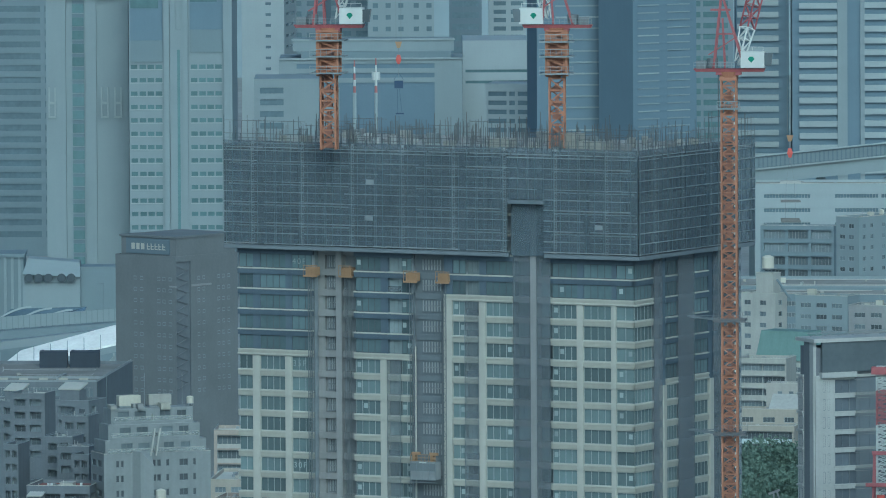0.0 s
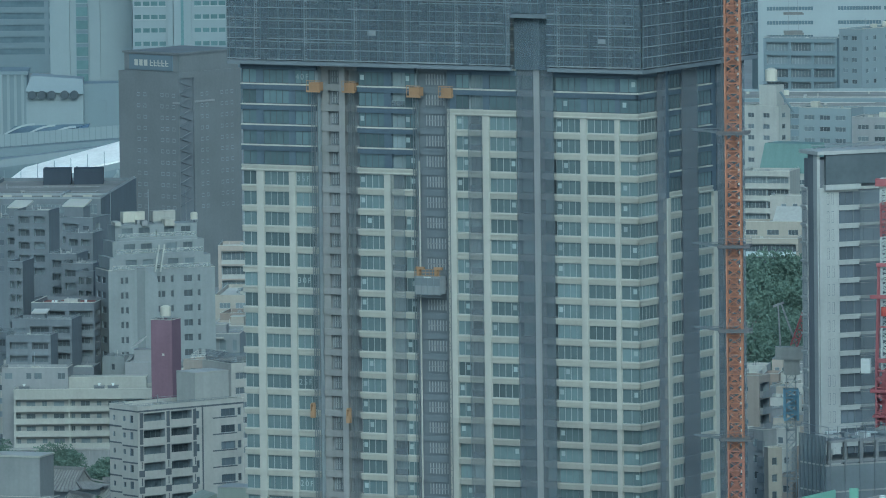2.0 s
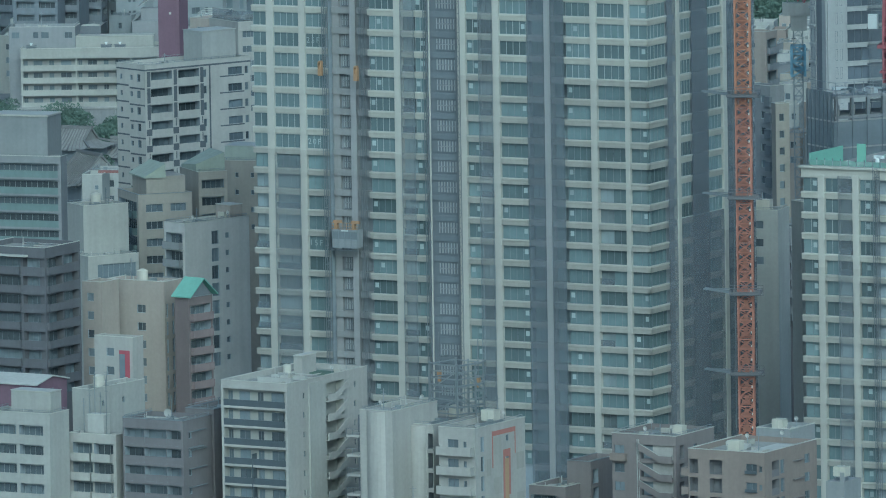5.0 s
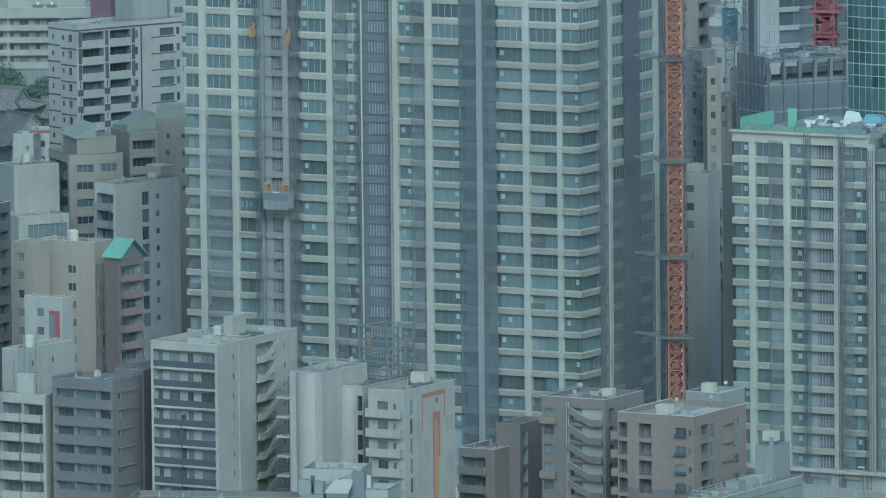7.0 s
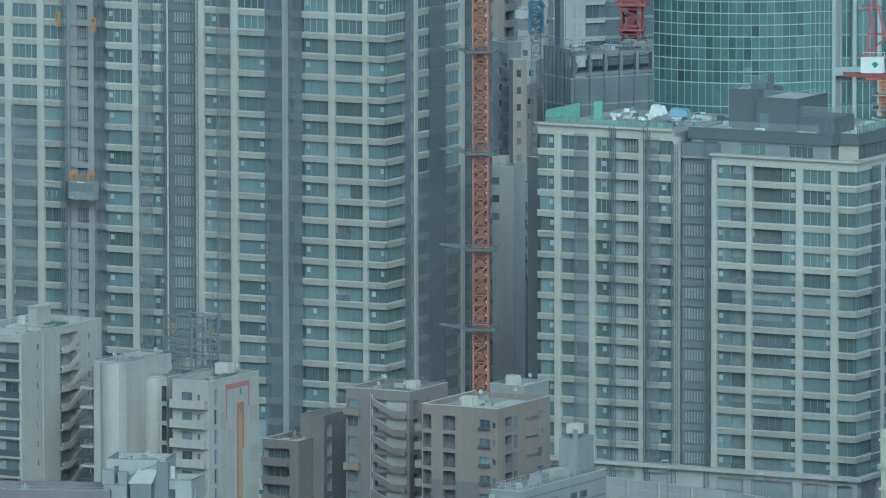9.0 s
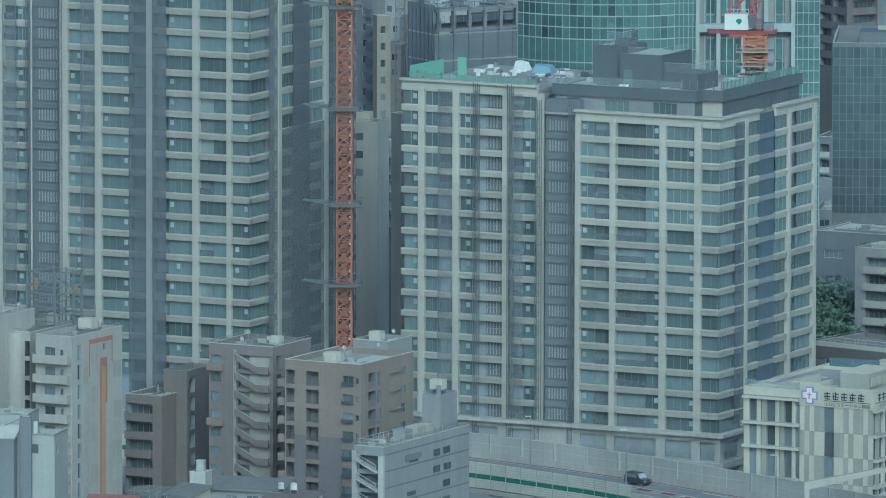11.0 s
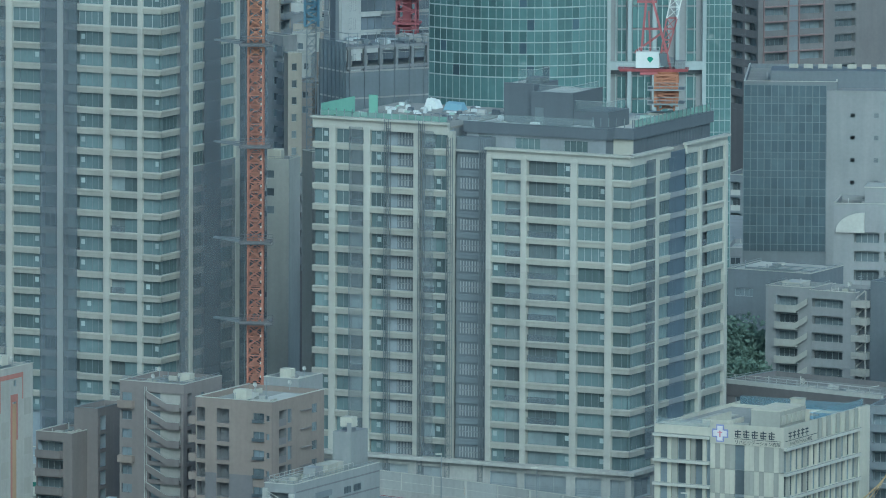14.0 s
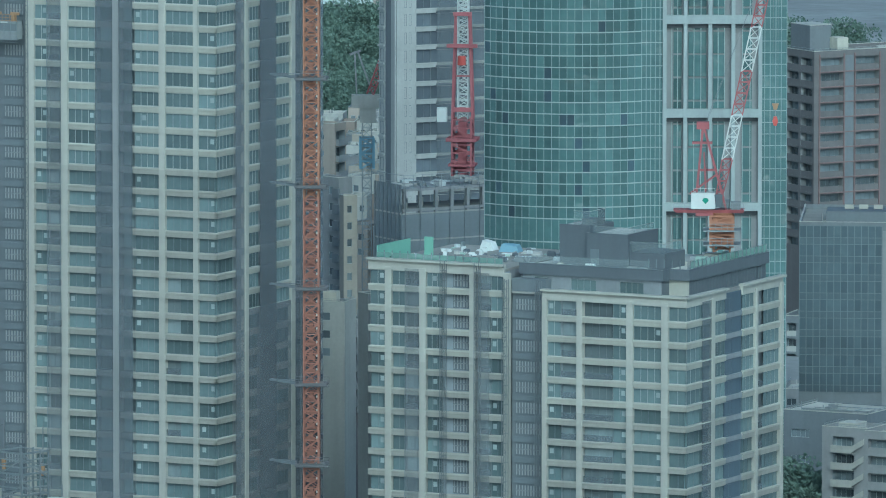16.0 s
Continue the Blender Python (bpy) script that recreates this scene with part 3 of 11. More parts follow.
    # service shaft with grilles
    for n in range(3, 41):
        z = zt(n)
        put(t, "grille", grille_mesh(3.7, 2.0, 7), "f", -39.55, z - PITCH + 0.25, 1.0)
        part("shaft_beam", S().box(-40.8, -35.0, 0.95, 1.2, z - 0.98, z - 0.08).box(-40.8, -35.0, 0.9, 0.95, z - 0.35, z - 0.25), SHAFT, t)
    part("shaft_wall", S().box(-40.85, -34.95, 1.2, 2.4, 0, 135.2), SHAFT, t, "slate panels behind the service shaft grilles")
    # deep recess behind thin netting
    for n in range(3, 46):
        z = zt(n)
        part("recess_beam", S().box(-22.2, -15.4, 0.5, 2.4, z - 1.0, z).box(-22.2, -15.4, 0.4, 0.5, z - 0.3, z - 0.06), TAUPE, t)
        if n <= 43:
            put_window(t, "f", -22.0, z - PITCH + 0.05, 2.9, 2.2, 3, 1.5, name="recess_window", sash=FRAME_DARK, glass=TEAL_DARK)
            put_window(t, "f", -17.8, z - PITCH + 0.05, 2.3, 2.2, 2, 1.5, name="recess_window", sash=FRAME_DARK, glass=TEAL_DARK)
    part("recess_pier", S().box(-19.0, -17.95, -0.05, 2.4, 0, 152), TAUPE, t)
    for a0, a1 in ((-22.2, -19.05), (-17.9, -15.42)):
        part("recess_net", S().box(a0, a1, 0.02, 0.04, 0, 144.4), DRAPE, t, "thin grey safety net over the recess")
    for a0, a1, z1 in ((-45.35, -42.9, zt(35) - 1.0), (-30.95, -28.45, zt(38) - 1.0), (-69.2, -64.55, zt(19) - 1.2)):
        part("bay_net", S().box(a0, a1, -0.3, -0.28, 0, z1), RECESS_NET, t, "thin grey net hanging down one bay")
        part("net_rope", S().box(a0 - 0.04, a0 + 0.03, -0.32, -0.26, 0, z1).box(a1 - 0.03, a1 + 0.04, -0.32, -0.26, 0, z1), FRAME_DARK, t)
    part("side_net", S().box(0.02, 0.05, 6.45, 9.45, 0, 135.2), SIDE_NET, t)
    for n in range(3, 41):
        z = zt(n)
        part("side_beam", S().box(-0.7, -0.15, 6.4, 9.5, z - 1.02, z), RECESS, t)
        part("side_beam", S().box(-0.7, -0.2, 14.8, 20.7, z - 0.9, z - 0.1), RECESS, t)
        part("side_beam", S().box(-0.7, -0.2, 27.0, 37.4, z - 0.9, z - 0.1), NAVY, t)
    part("side_net", S().box(0.0, 0.03, 14.9, 20.6, 0, 135.2), SIDE_NET, t, "dark safety net over the side recess")
    part("side_net", S().box(0.0, 0.03, 27.1, 37.0, 0, 135.2), SIDE_NET, t)
    part("side_net", S().box(0.11, 0.14, 10.8, 25.5, 0, zt(16)), SIDE_NET, t, "dark safety net draped down the side")

    # storeys still in raw concrete, 41 to 45
    for n in range(41, 46):
        z = zt(n)
        part("floor_slab", S().box(-73.2, -0.2, 0.2, 37.4, z - 0.35, z), CONCRETE, t)
        for i, a in enumerate((-70, -63.9, -57, -50, -46, -39, -34.2, -27.8, -18.5, -9.9, -3.8)):
            if n < 45 or i % 3:
                part("column", S().box(a - 0.6, a + 0.6, 0.9, 2.1, z - PITCH, z - 0.35), CONCRETE if (n > 42 and i > 8) else CONCRETE_DARK, t)
        for b in (8, 14, 20, 27, 33):
            part("column", S().box(-2.0, -0.8, b - 0.6, b + 0.6, z - PITCH, z - 0.35), CONCRETE_DARK, t)
        part("inner_wall", S().box(-72, -3, 2.5, 2.8, z - PITCH, z - 0.36), RECESS, t)
        part("inner_wall", S().box(-2.6, -2.3, 2.8, 37, z - PITCH, z - 0.36), RECESS, t)
        if n < 45:
            for a0, a1 in ((-73, -59.5), (-51, -41), (-34, -23), (-15, -1)):
                part("guard_rail", S().box(a0, a1, 0.3, 0.36, z + 0.45, z + 0.53).box(a0, a1, 0.3, 0.36, z + 0.95, z + 1.03), PLANK, t)
    part("recess_wall", S().box(-22.2, -15.4, 2.0, 2.4, 135.2, 151.5), TAUPE, t, "beige wall still without windows")
    s = S()                                             # starter bars of the next columns
    for a in (-70, -66, -62, -57, -53, -50, -46, -42, -39, -34.2, -30, -27.8, -23, -18.5, -14, -9.9, -6, -3.8):
        for b in (1.5, 9, 17, 25, 33):
            for i in range(4):
                x, y = a + rnd.uniform(-0.8, 0.8), b + rnd.uniform(-0.8, 0.8)
                s.bar((x, y, 151.5), (x, y, 153.0 + rnd.uniform(0.3, 2.2)), 0.06)
    for i in range(150):
        x, y, q = rnd.uniform(-73, -1), rnd.choice((rnd.uniform(0.5, 8), rnd.uniform(0.5, 36))), rnd.uniform(1.6, 4.6)
        s.bar((x, y, 151.5), (x, y, 151.9 + q), 0.08)
        if i % 3 == 0:
            s.bar((x, y, 152 + q * 0.6), (x + rnd.uniform(2, 6), y, 152 + q * 0.6), 0.07)
    part("rebar", s, REBAR, t, kind="stuff")
    for i in range(40):
        x, y, w = rnd.uniform(-72, -4), rnd.uniform(1, 34), rnd.uniform(0.5, 2.6)
        part("formwork_panel", S().box(x, x + w, y, y + rnd.uniform(0.2, 1.5), 152.0, 152.2 + rnd.uniform(0.2, 1.5)), rnd.choice((CONCRETE, PLANK, CREAM_LOW, STEEL, TAUPE)), t)
    for x0, x1, y0, y1, z1 in ((-67, -62, 3, 5, 153.4), (-30, -26, 6, 9, 153.6), (-12, -7, 3, 6, 153.7), (-20, -17, 12, 15, 154.4)):
        part("formwork", S().box(x0, x1, y0, y1, 152, z1), CREAM_LOW, t)

    # hoist masts, heads and cars
    for x, y in ((-59.6, -1.0), (-53.4, 0.2), (-40.75, -0.9), (-35.1, -0.3)):
        hoist_mast(t, x, y, 0, 132.0)
    working_platform(t, -59.9, -1.3, 131.0, 1.9, 1.4)
    working_platform(t, -53.9, -0.2, 131.0, 1.9, 1.4)
    working_platform(t, -41.3, -1.2, 130.6, 1.9, 1.4)
    working_platform(t, -35.7, -0.6, 130.6, 1.9, 1.4)
    for x, y, z in ((-40.2, -1.9, 98.6), (-57.9, -1.6, 49.6)):
        hoist_car(t, x, y, z, 4.7)
    for x, z in ((-60.1, 82.2), (-53.4, 81.6)):
        z -= 4.6
        part("mast_drive", S().box(x, x + 0.62, -1.7, -1.0, z, z + 1.1).box(x, x + 0.12, -1.7, -1.0, z + 1.1, z + 2.2).box(x + 0.5, x + 0.62, -1.7, -1.0, z + 1.1, z + 2.2).box(x + 0.05, x + 0.57, -1.65, -1.0, z + 2.2, z + 2.45).box(x + 0.2, x + 0.42, -1.6, -1.0, z + 1.1, z + 1.7), YELLOW, t, "amber drive unit on the hoist mast")
    for text, x, n in (("40F", -63.2, 40), ("35F", -63.2, 35), ("30F", -63.2, 30), ("25F", -63.2, 25), ("20F", -63.2, 20), ("15F", -63.2, 15)):
        floor_number(t, text, x, 0.19, zt(n) - PITCH + 0.75, 1.35)
    # pale hose down the shaft's edge
    part("drain_pipe", S().tube(-40.0, -0.35, 0, 120, 0.14, n=8), WHITE, t)
    return t


TOWER = build_tower_one()


def build_scaffold():
    """Net-wrapped scaffold round the top storeys of the tower."""
    rnd = random.Random(9)
    t = thing("scaffold", "net-wrapped steel scaffold round the raw top storeys of the tower", "scaffold", 30.64, 1714.73, 135.9, 29)
    gap0, gap1, gap_z = -22.3, -15.6, 8.6
    hgt = 16.8
    levels = [0.15 + 1.68 * i for i in range(10)]
    out = 1.5
    for i, z in enumerate(levels):
        runs = [("f", -74.9, gap0), ("f", gap1, 1.4), ("r", -out, 38.8)]
        if z > gap_z:
            runs.append(("f", gap0, gap1))
        for side, a0, a1 in runs:
            k = max(1, int((a1 - a0) / 7.0))
            for j in range(k):
                p, q = a0 + (a1 - a0) * j / k, a0 + (a1 - a0) * (j + 1) / k
                if j == 0:
                    s = S()
                    side_box(s, side, a0, a1 - 0.02, -out + 0.1, -out + 0.8, z - 0.07, z)
                    part("deck", s, TOE, t)
                s = S()
                side_box(s, side, p, q - rnd.choice((0.02, 0.02, 0.02, 1.2)), -out - 0.25, -out - 0.22, z - 0.04, z + rnd.choice((0.08, 0.11, 0.14)))
                part("toe_board", s, TOE if rnd.random() < 0.7 else TOE, t)
        part("ledger", S().box(-74.9, gap0, -out - 0.14, -out - 0.09, z + 0.8, z + 0.85).box(gap1, 1.4, -out - 0.14, -out - 0.09, z + 0.8, z + 0.85).box(1.52, 1.57, -out, 38.8, z + 0.8, z + 0.85), SCAF_TUBE, t)
        if i % 2:
            for a0, a1 in ((-74, -51.5), (-39, -23), (-14, 1.0)):
                part("mid_rail", S().box(a0, a1, -out - 0.13, -out - 0.09, z + 1.2, z + 1.34), STEEL, t)
    for side, a0, a1 in (("f", -74.9, 1.4), ("r", -1.4, 38.8)):
        n = int((a1 - a0) / 1.55)
        for i in range(n + 1):
            a = a0 + (a1 - a0) * i / n
            low = gap_z if side == "f" and gap0 < a < gap1 else 0
            top = 17.0 + rnd.choice((0.4, 1.0, 1.8, 2.6, 3.2, 4.0))
            s = S()
            side_box(s, side, a, a + 0.1, -out - 0.18, -out - 0.11, low, top)
            part("standard", s, SCAF_TUBE, t)
            if i % 3 == 0:
                s = S()
                side_box(s, side, a + 0.28, a + 0.46, -out - 0.2, -out - 0.11, low, 16.0)
                part("standard", s, SCAF_TUBE, t)
            if i % 6 == 3:
                s = S()
                pierced(s, side, a + 0.5, a + 0.95, low, hgt, [(a + 0.54, a + 0.91, low + 0.42 * r + 0.06, low + 0.42 * r + 0.42, 0.03) for r in range(int((hgt - low) / 0.42) - 1)], back=False)
                part("ladder", s.mesh("ladder", TOE, TOE, weld=True), (), t, loc=(0, -out - 0.14, 0) if side == "f" else (out + 0.14, 0, 0))
    # open guard frames above the net
    for side, a0, a1 in (("f", -74.9, 1.4), ("r", -1.4, 38.8)):
        n = int((a1 - a0) / 7.6)
        for i in range(n):
            p, q = a0 + (a1 - a0) * i / n, a0 + (a1 - a0) * (i + 1) / n
            lift = rnd.choice((0.6, 1.0, 1.6, 2.4))
            s = S()
            for z in (17.3, 18.0, 18.5 + lift):
                side_box(s, side, p, q, -out - 0.1, -out - 0.03, z, z + 0.07)
            for j in range(7):
                a = p + (q - p) * j / 7
                side_box(s, side, a, a + 0.06, -out - 0.1, -out - 0.03, 15.8, 18.4 + lift + rnd.choice((-0.8, 0, 0.4, 1.0)))
            part("guard_frame", s, REBAR, t)
            s = S()
            side_box(s, side, p, q, -out + 0.1, -out + 0.8, 15.75, 15.82)
            side_box(s, side, p, q - 0.3, -out - 0.2, -out - 0.15, 15.75, 15.92)
            part("deck", s, TOE, t)
    for side, a0, a1, z0 in (("f", -75.0, -56.5, 0), ("f", -56.5, -39.0, 0), ("f", -39.0, gap0, 0), ("f", gap0, gap1, gap_z), ("f", gap1, 1.45, 0), ("r", -1.45, 19.0, 0), ("r", 19.0, 38.9, 0)):
        s = S()
        side_box(s, side, a0, a1 - 0.03, -out - 0.1, -out - 0.08, z0, 16.9)
        part("net", s, SCAF_NET, t, "grey safety net")
        s = S()
        side_box(s, side, a0, a1 - 0.03, -out - 0.15, -out + 0.6, z0 - 0.75, z0 - 0.1)
        part("bottom_fan", s, SHAFT, t)
    part("net", S().box(-74.98, -74.96, -1.5, 20, 0, 15.9), SCAF_NET, t)
    part("net", S().box(gap0, gap1, -0.4, -0.38, -0.6, gap_z), SCAF_NET, t)
    part("gap_beam", S().box(gap0, gap1, -out - 0.3, -out + 0.5, gap_z - 0.75, gap_z - 0.1), SHAFT, t)
    for a, z in ((-48.6, 4.4), (-48.4, 10.3), (-6.4, 4.0)):
        part("notice_board", S().box(a, a + 1.5, -out - 0.18, -out - 0.13, z, z + 0.75), TOE, t, "pale notice board tied to the net")
    return t


build_scaffold()


# ---- cranes ----
RUST_CORE = surface("dark_rust_paint", (0.27, 0.145, 0.105), 0.7, 0.3, 0.2)


def crane(x, y, z0, z_deck, turn, label, mast_mat, jib_len=0.0, jib_up=70.0, jib_side=1, mast_w=2.0, collars=(), jib_turn=0.0, jib_way=0, first=0, tip=None):
    """Luffing tower crane: lattice mast, turntable, deck, white cab with a plain green mark, red A-frame, jib."""
    t = thing("tower_crane", label, "crane", x, y, z0, turn, "tower cranes")
    h = z_deck - z0
    n = max(3, int(h / (mast_w * 1.05)))
    if h > 60:
        part("mast", S().lattice((0, 0, 0), (0, 0, h * 0.45), mast_w, int(n * 0.72), 0.17).lattice((0, 0, h * 0.45), (0, 0, 0), mast_w, int(n * 0.72), 0.12), ORANGE_LOW, t)
        part("mast", S().lattice((0, 0, h * 0.45), (0, 0, h - 1.2), mast_w, int(n * 0.88), 0.17).lattice((0, 0, h - 1.2), (0, 0, h * 0.45), mast_w, int(n * 0.88), 0.12), mast_mat, t)
    else:
        part("mast", S().lattice((0, 0, 0), (0, 0, h - 1.2), mast_w, int(n * 1.5), 0.2), mast_mat, t)
    core, lamps = S(), S()
    for i in range(int((h - 3) / 2.2)):
        z = 2.2 * i + 0.3
        core.box(-0.75, 0.6, -0.5, 0.35, z, z + 0.7).box(-0.3, 0.3, -0.5, 0.4, z + 0.7, z + 1.5).bar((-mast_w * 0.45, 0, z), (mast_w * 0.45, 0, z), 0.12)
        if h > 60:
            lamps.box(mast_w * 0.36, mast_w * 0.36 + 0.3, -mast_w * 0.5 - 0.12, -mast_w * 0.5, z + 0.6, z + 0.95)
            if i % 2:
                lamps.box(-mast_w * 0.5 - 0.15, -mast_w * 0.5 + 0.1, -mast_w * 0.5 - 0.1, -mast_w * 0.5, z, z + 0.3)
    part("climbing_ladder", core, RUST_CORE, t, "dark rust ladder and landings inside the mast", kind="stuff")
    if h > 60:
        part("mast_bracket", lamps, LIP, t, "small pale brackets on the mast", kind="stuff")
        part("power_cable", S().bar((-mast_w * 0.5 - 0.45, -0.9, 0), (-mast_w * 0.5 - 0.45, -0.9, h), 0.16), FRAME_BLACK, t, "dark cable hanging beside the mast")
    w = mast_w / 2
    part("turntable", S().tube(0, 0, h - 1.4, h - 0.5, w * 1.25, w * 1.5).box(-w * 1.2, w * 1.2, -w * 1.2, w * 1.2, h - 1.9, h - 1.4), mast_mat, t)
    gw = w * 1.55 if h > 60 else w * 2.3
    if len(collars) > 1:
        lo = collars[0] - z0 - 0.3
        part("climbing_frame", S().lattice((0, 0, lo), (0, 0, h - 1.0), mast_w * 1.35, 5, 0.3), mast_mat, t, "orange climbing frame")
        part("climbing_frame", S().box(-w * 0.9, w * 0.9, -w * 0.5, w * 0.7, lo + 0.4, h - 1.6), ORANGE_LOW, t)
    for z in collars:
        gal = part("gallery", S().box(-gw, gw, -gw, gw, z - z0, z - z0 + 0.18), STEEL, t, "steel access gallery")
        s = S()
        pierced(s, "f", -gw, gw, 0, 1.15, [(-gw + 0.06 + (2 * gw - 0.06) * k / 6, -gw + (2 * gw - 0.06) * (k + 1) / 6, zz, zz + 0.46, 0.05) for k in range(6) for zz in (0.06, 0.6)], back=False)
        part("gallery_rail", s.mesh("gallery_rail", STEEL, STEEL, weld=True), (), gal, loc=(0, -gw - 0.03, z - z0 + 0.18))
    q = jib_side
    deck = part("deck", S().hexa([(-5.2, -1.3, h - 0.5), (5.6, -1.3, h - 0.5), (5.6, 1.3, h - 0.5), (-5.2, 1.3, h - 0.5), (-5.6, -1.5, h), (5.8, -1.5, h), (5.8, 1.5, h), (-5.6, 1.5, h)])
                .box(-2.0, 2.0, -1.2, 1.2, h - 1.0, h - 0.5), RED, t, "red slewing deck")
    rl = S()
    for zz in (0.5, 1.0):
        rl.bar((-5.5, -1.5, h + zz), (5.7, -1.5, h + zz), 0.07)
    for i in range(14):
        rl.bar((-5.5 + 0.86 * i, -1.5, h), (-5.5 + 0.86 * i, -1.5, h + 1.0), 0.06)
    part("guard_rail", rl, STEEL, deck)
    cx = 2.2 * q
    house = part("machine_house", S().box(min(cx, cx + 3.6 * q) - 0.2, max(cx, cx + 3.6 * q), -1.75, 0.6, h + 0.15, h + 2.75), CAB, t, "white machine house")
    m = cx + 1.5 * q
    part("emblem", S().hexa([(m - 0.55, -1.79, h + 1.6), (m + 0.55, -1.79, h + 1.6), (m + 0.55, -1.76, h + 1.6), (m - 0.55, -1.76, h + 1.6), (m - 0.25, -1.79, h + 1.95), (m + 0.25, -1.79, h + 1.95), (m + 0.25, -1.76, h + 1.95), (m - 0.25, -1.76, h + 1.95)])
         .face([(m - 0.55, -1.79, h + 1.6), (m + 0.55, -1.79, h + 1.6), (m, -1.79, h + 0.95)]), GREEN_MARK, house, "plain green mark")
    e = cx + 3.6 * q
    part("cab", S().hexa([(min(e, e + 1.0 * q), -1.8, h + 0.5), (max(e, e + 1.0 * q), -1.8, h + 0.5), (max(e, e + 1.0 * q), -0.4, h + 0.5), (min(e, e + 1.0 * q), -0.4, h + 0.5),
                          (min(e, e + 1.3 * q), -1.8, h + 2.5), (max(e, e + 1.3 * q), -1.8, h + 2.5), (max(e, e + 1.3 * q), -0.4, h + 2.5), (min(e, e + 1.3 * q), -0.4, h + 2.5)]), GLASS, t, "glazed operator's cab")
    part("cab_rail", S().bar((cx, -1.7, h + 3.5), (cx + 3.4 * q, -1.7, h + 3.5), 0.07).bar((cx, -1.7, h + 2.75), (cx, -1.7, h + 3.5), 0.06).bar((cx + 1.7 * q, -1.7, h + 2.75), (cx + 1.7 * q, -1.7, h + 3.5), 0.06).bar((cx + 3.4 * q, -1.7, h + 2.75), (cx + 3.4 * q, -1.7, h + 3.5), 0.06), CAB, house)
    part("winch", S().tube(-2.6 * q, 0.2, h + 0.2, h + 1.6, 0.9, n=10).box(-4.4 * q - 0.8, -4.4 * q + 0.8, -0.9, 0.7, h, h + 1.2), STEEL_DARK, t)
    a = S()
    for b in (-0.95, 0.95):
        a.bar((-2.4, b, h), (-1.2, b * 0.5, h + 11.5), 0.34)
        a.bar((2.6, b, h), (-1.0, b * 0.5, h + 11.5), 0.30)
        a.bar((-0.6, b, h), (-1.0, b * 0.6, h + 8), 0.22)
        a.bar((-3.2, b, h + 2.2), (1.2, b, h + 5.0), 0.18)
        a.bar((-1.8, b, h + 5.5), (0.9, b, h + 5.5), 0.16)
    a.box(-2.2, -0.2, -0.8, 0.8, h + 11.3, h + 12.3).box(-2.9, 0.3, -0.5, 0.5, h + 9.2, h + 9.5)
    part("a_frame", a, RED, t, "red A-frame")
    if jib_len:
        u = radians(jib_up)
        q = jib_way or q
        foot = Vector((1.6 * q, 0, h + 1.0))
        way = Vector((math.cos(u) * q, math.sin(radians(jib_turn)), math.sin(u))).normalized()
        if tip:
            end = t.matrix_basis.inverted() @ Vector(tip)
            way, jib_len = (end - foot).normalized(), (end - foot).length
        segs = 6
        for i in range(segs):
            p, r = foot + way * jib_len * i / segs, foot + way * jib_len * (i + 1) / segs
            part("jib_section", S().lattice(p, r, 1.7 if i else 0.9, max(2, int(jib_len / segs / 1.6)), 0.13, w2=1.7), CAB if (i + first) % 2 == 0 else RED, t, "white jib section" if (i + first) % 2 == 0 else "red jib section")
        tip = foot + way * jib_len
        part("rope", S().bar((-1.0, 0, h + 12), tip, 0.06).bar((-1.2, 0.4, h + 12), tip, 0.06), STEEL_DARK, t)
    return t


crane(-18.3, 1735, 152, 172.2, 8, "orange lattice tower crane with red deck and white cab", ORANGE, 38, 78, 1, 2.4, (164.3, 167.0, 169.6), tip=(-7.0, 1730, 209))
crane(18.6, 1735, 152, 172.0, 4, "orange lattice tower crane with cab facing away", ORANGE, 38, 78, -1, 2.4, (164.0, 166.8, 169.2), jib_turn=15)
COLLAR = surface("dim_collar_steel", (0.15, 0.165, 0.175), 0.6, 0.2, 0.1, metal=0.2)
CRANE3 = crane(45.75, 1711.0, 0, 166.0, 6, "tall orange tower crane tied to the tower's side, white machine house", ORANGE, 36, 74, 1, 2.35, (159.5,), tip=(55.7, 1719.1, 199))
for z in (125.6, 107.4, 93.9, 76.5, 60.1, 44.6, 31.6, 20.0):
    col = part("tie_collar", S().box(-2.6, 2.6, -2.0, -1.6, z, z + 0.4).box(-2.6, 2.6, 1.6, 2.0, z, z + 0.4).box(-2.6, -2.2, -1.6, 1.6, z, z + 0.4).box(2.2, 2.6, -1.6, 1.6, z, z + 0.4)
               .box(-2.3, 3.0, -2.4, -1.7, z - 0.08, z - 0.04), COLLAR, CRANE3, "dark steel collar tying the mast to the tower")
    g = S()
    for zz in (0.55, 1.1, 1.6):
        g.bar((-2.4, -2.4, z + zz), (3.0, -2.4, z + zz), 0.06)
    for k in range(8):
        g.bar((-2.4 + 0.77 * k, -2.4, z - 0.05), (-2.4 + 0.77 * k, -2.4, z + 1.6), 0.05)
    part("collar_rail", g, COLLAR, col)
    part("tie_rod", S().bar((-2.4, -1.2, z + 0.3), (-6.8, 0.8, z + 0.7), 0.26).bar((-2.4, -1.0, z + 0.9), (-6.4, 0.9, z + 0.8), 0.12), STEEL_DARK, CRANE3, "steel tie strut")
    part("tie_rod", S().bar((-2.2, 1.4, z + 0.2), (-6.8, 3.8, z + 0.4), 0.32), STEEL_DARK, CRANE3)
CRANE4 = crane(111.5, 1709, 66.2, 73.0, 5, "tower crane with orange mast, red and white jib", ORANGE, 44, 81, -1, 2.6, (67.3, 69.6), jib_way=1, first=1, tip=(122.2, 1707.8, 116.5))
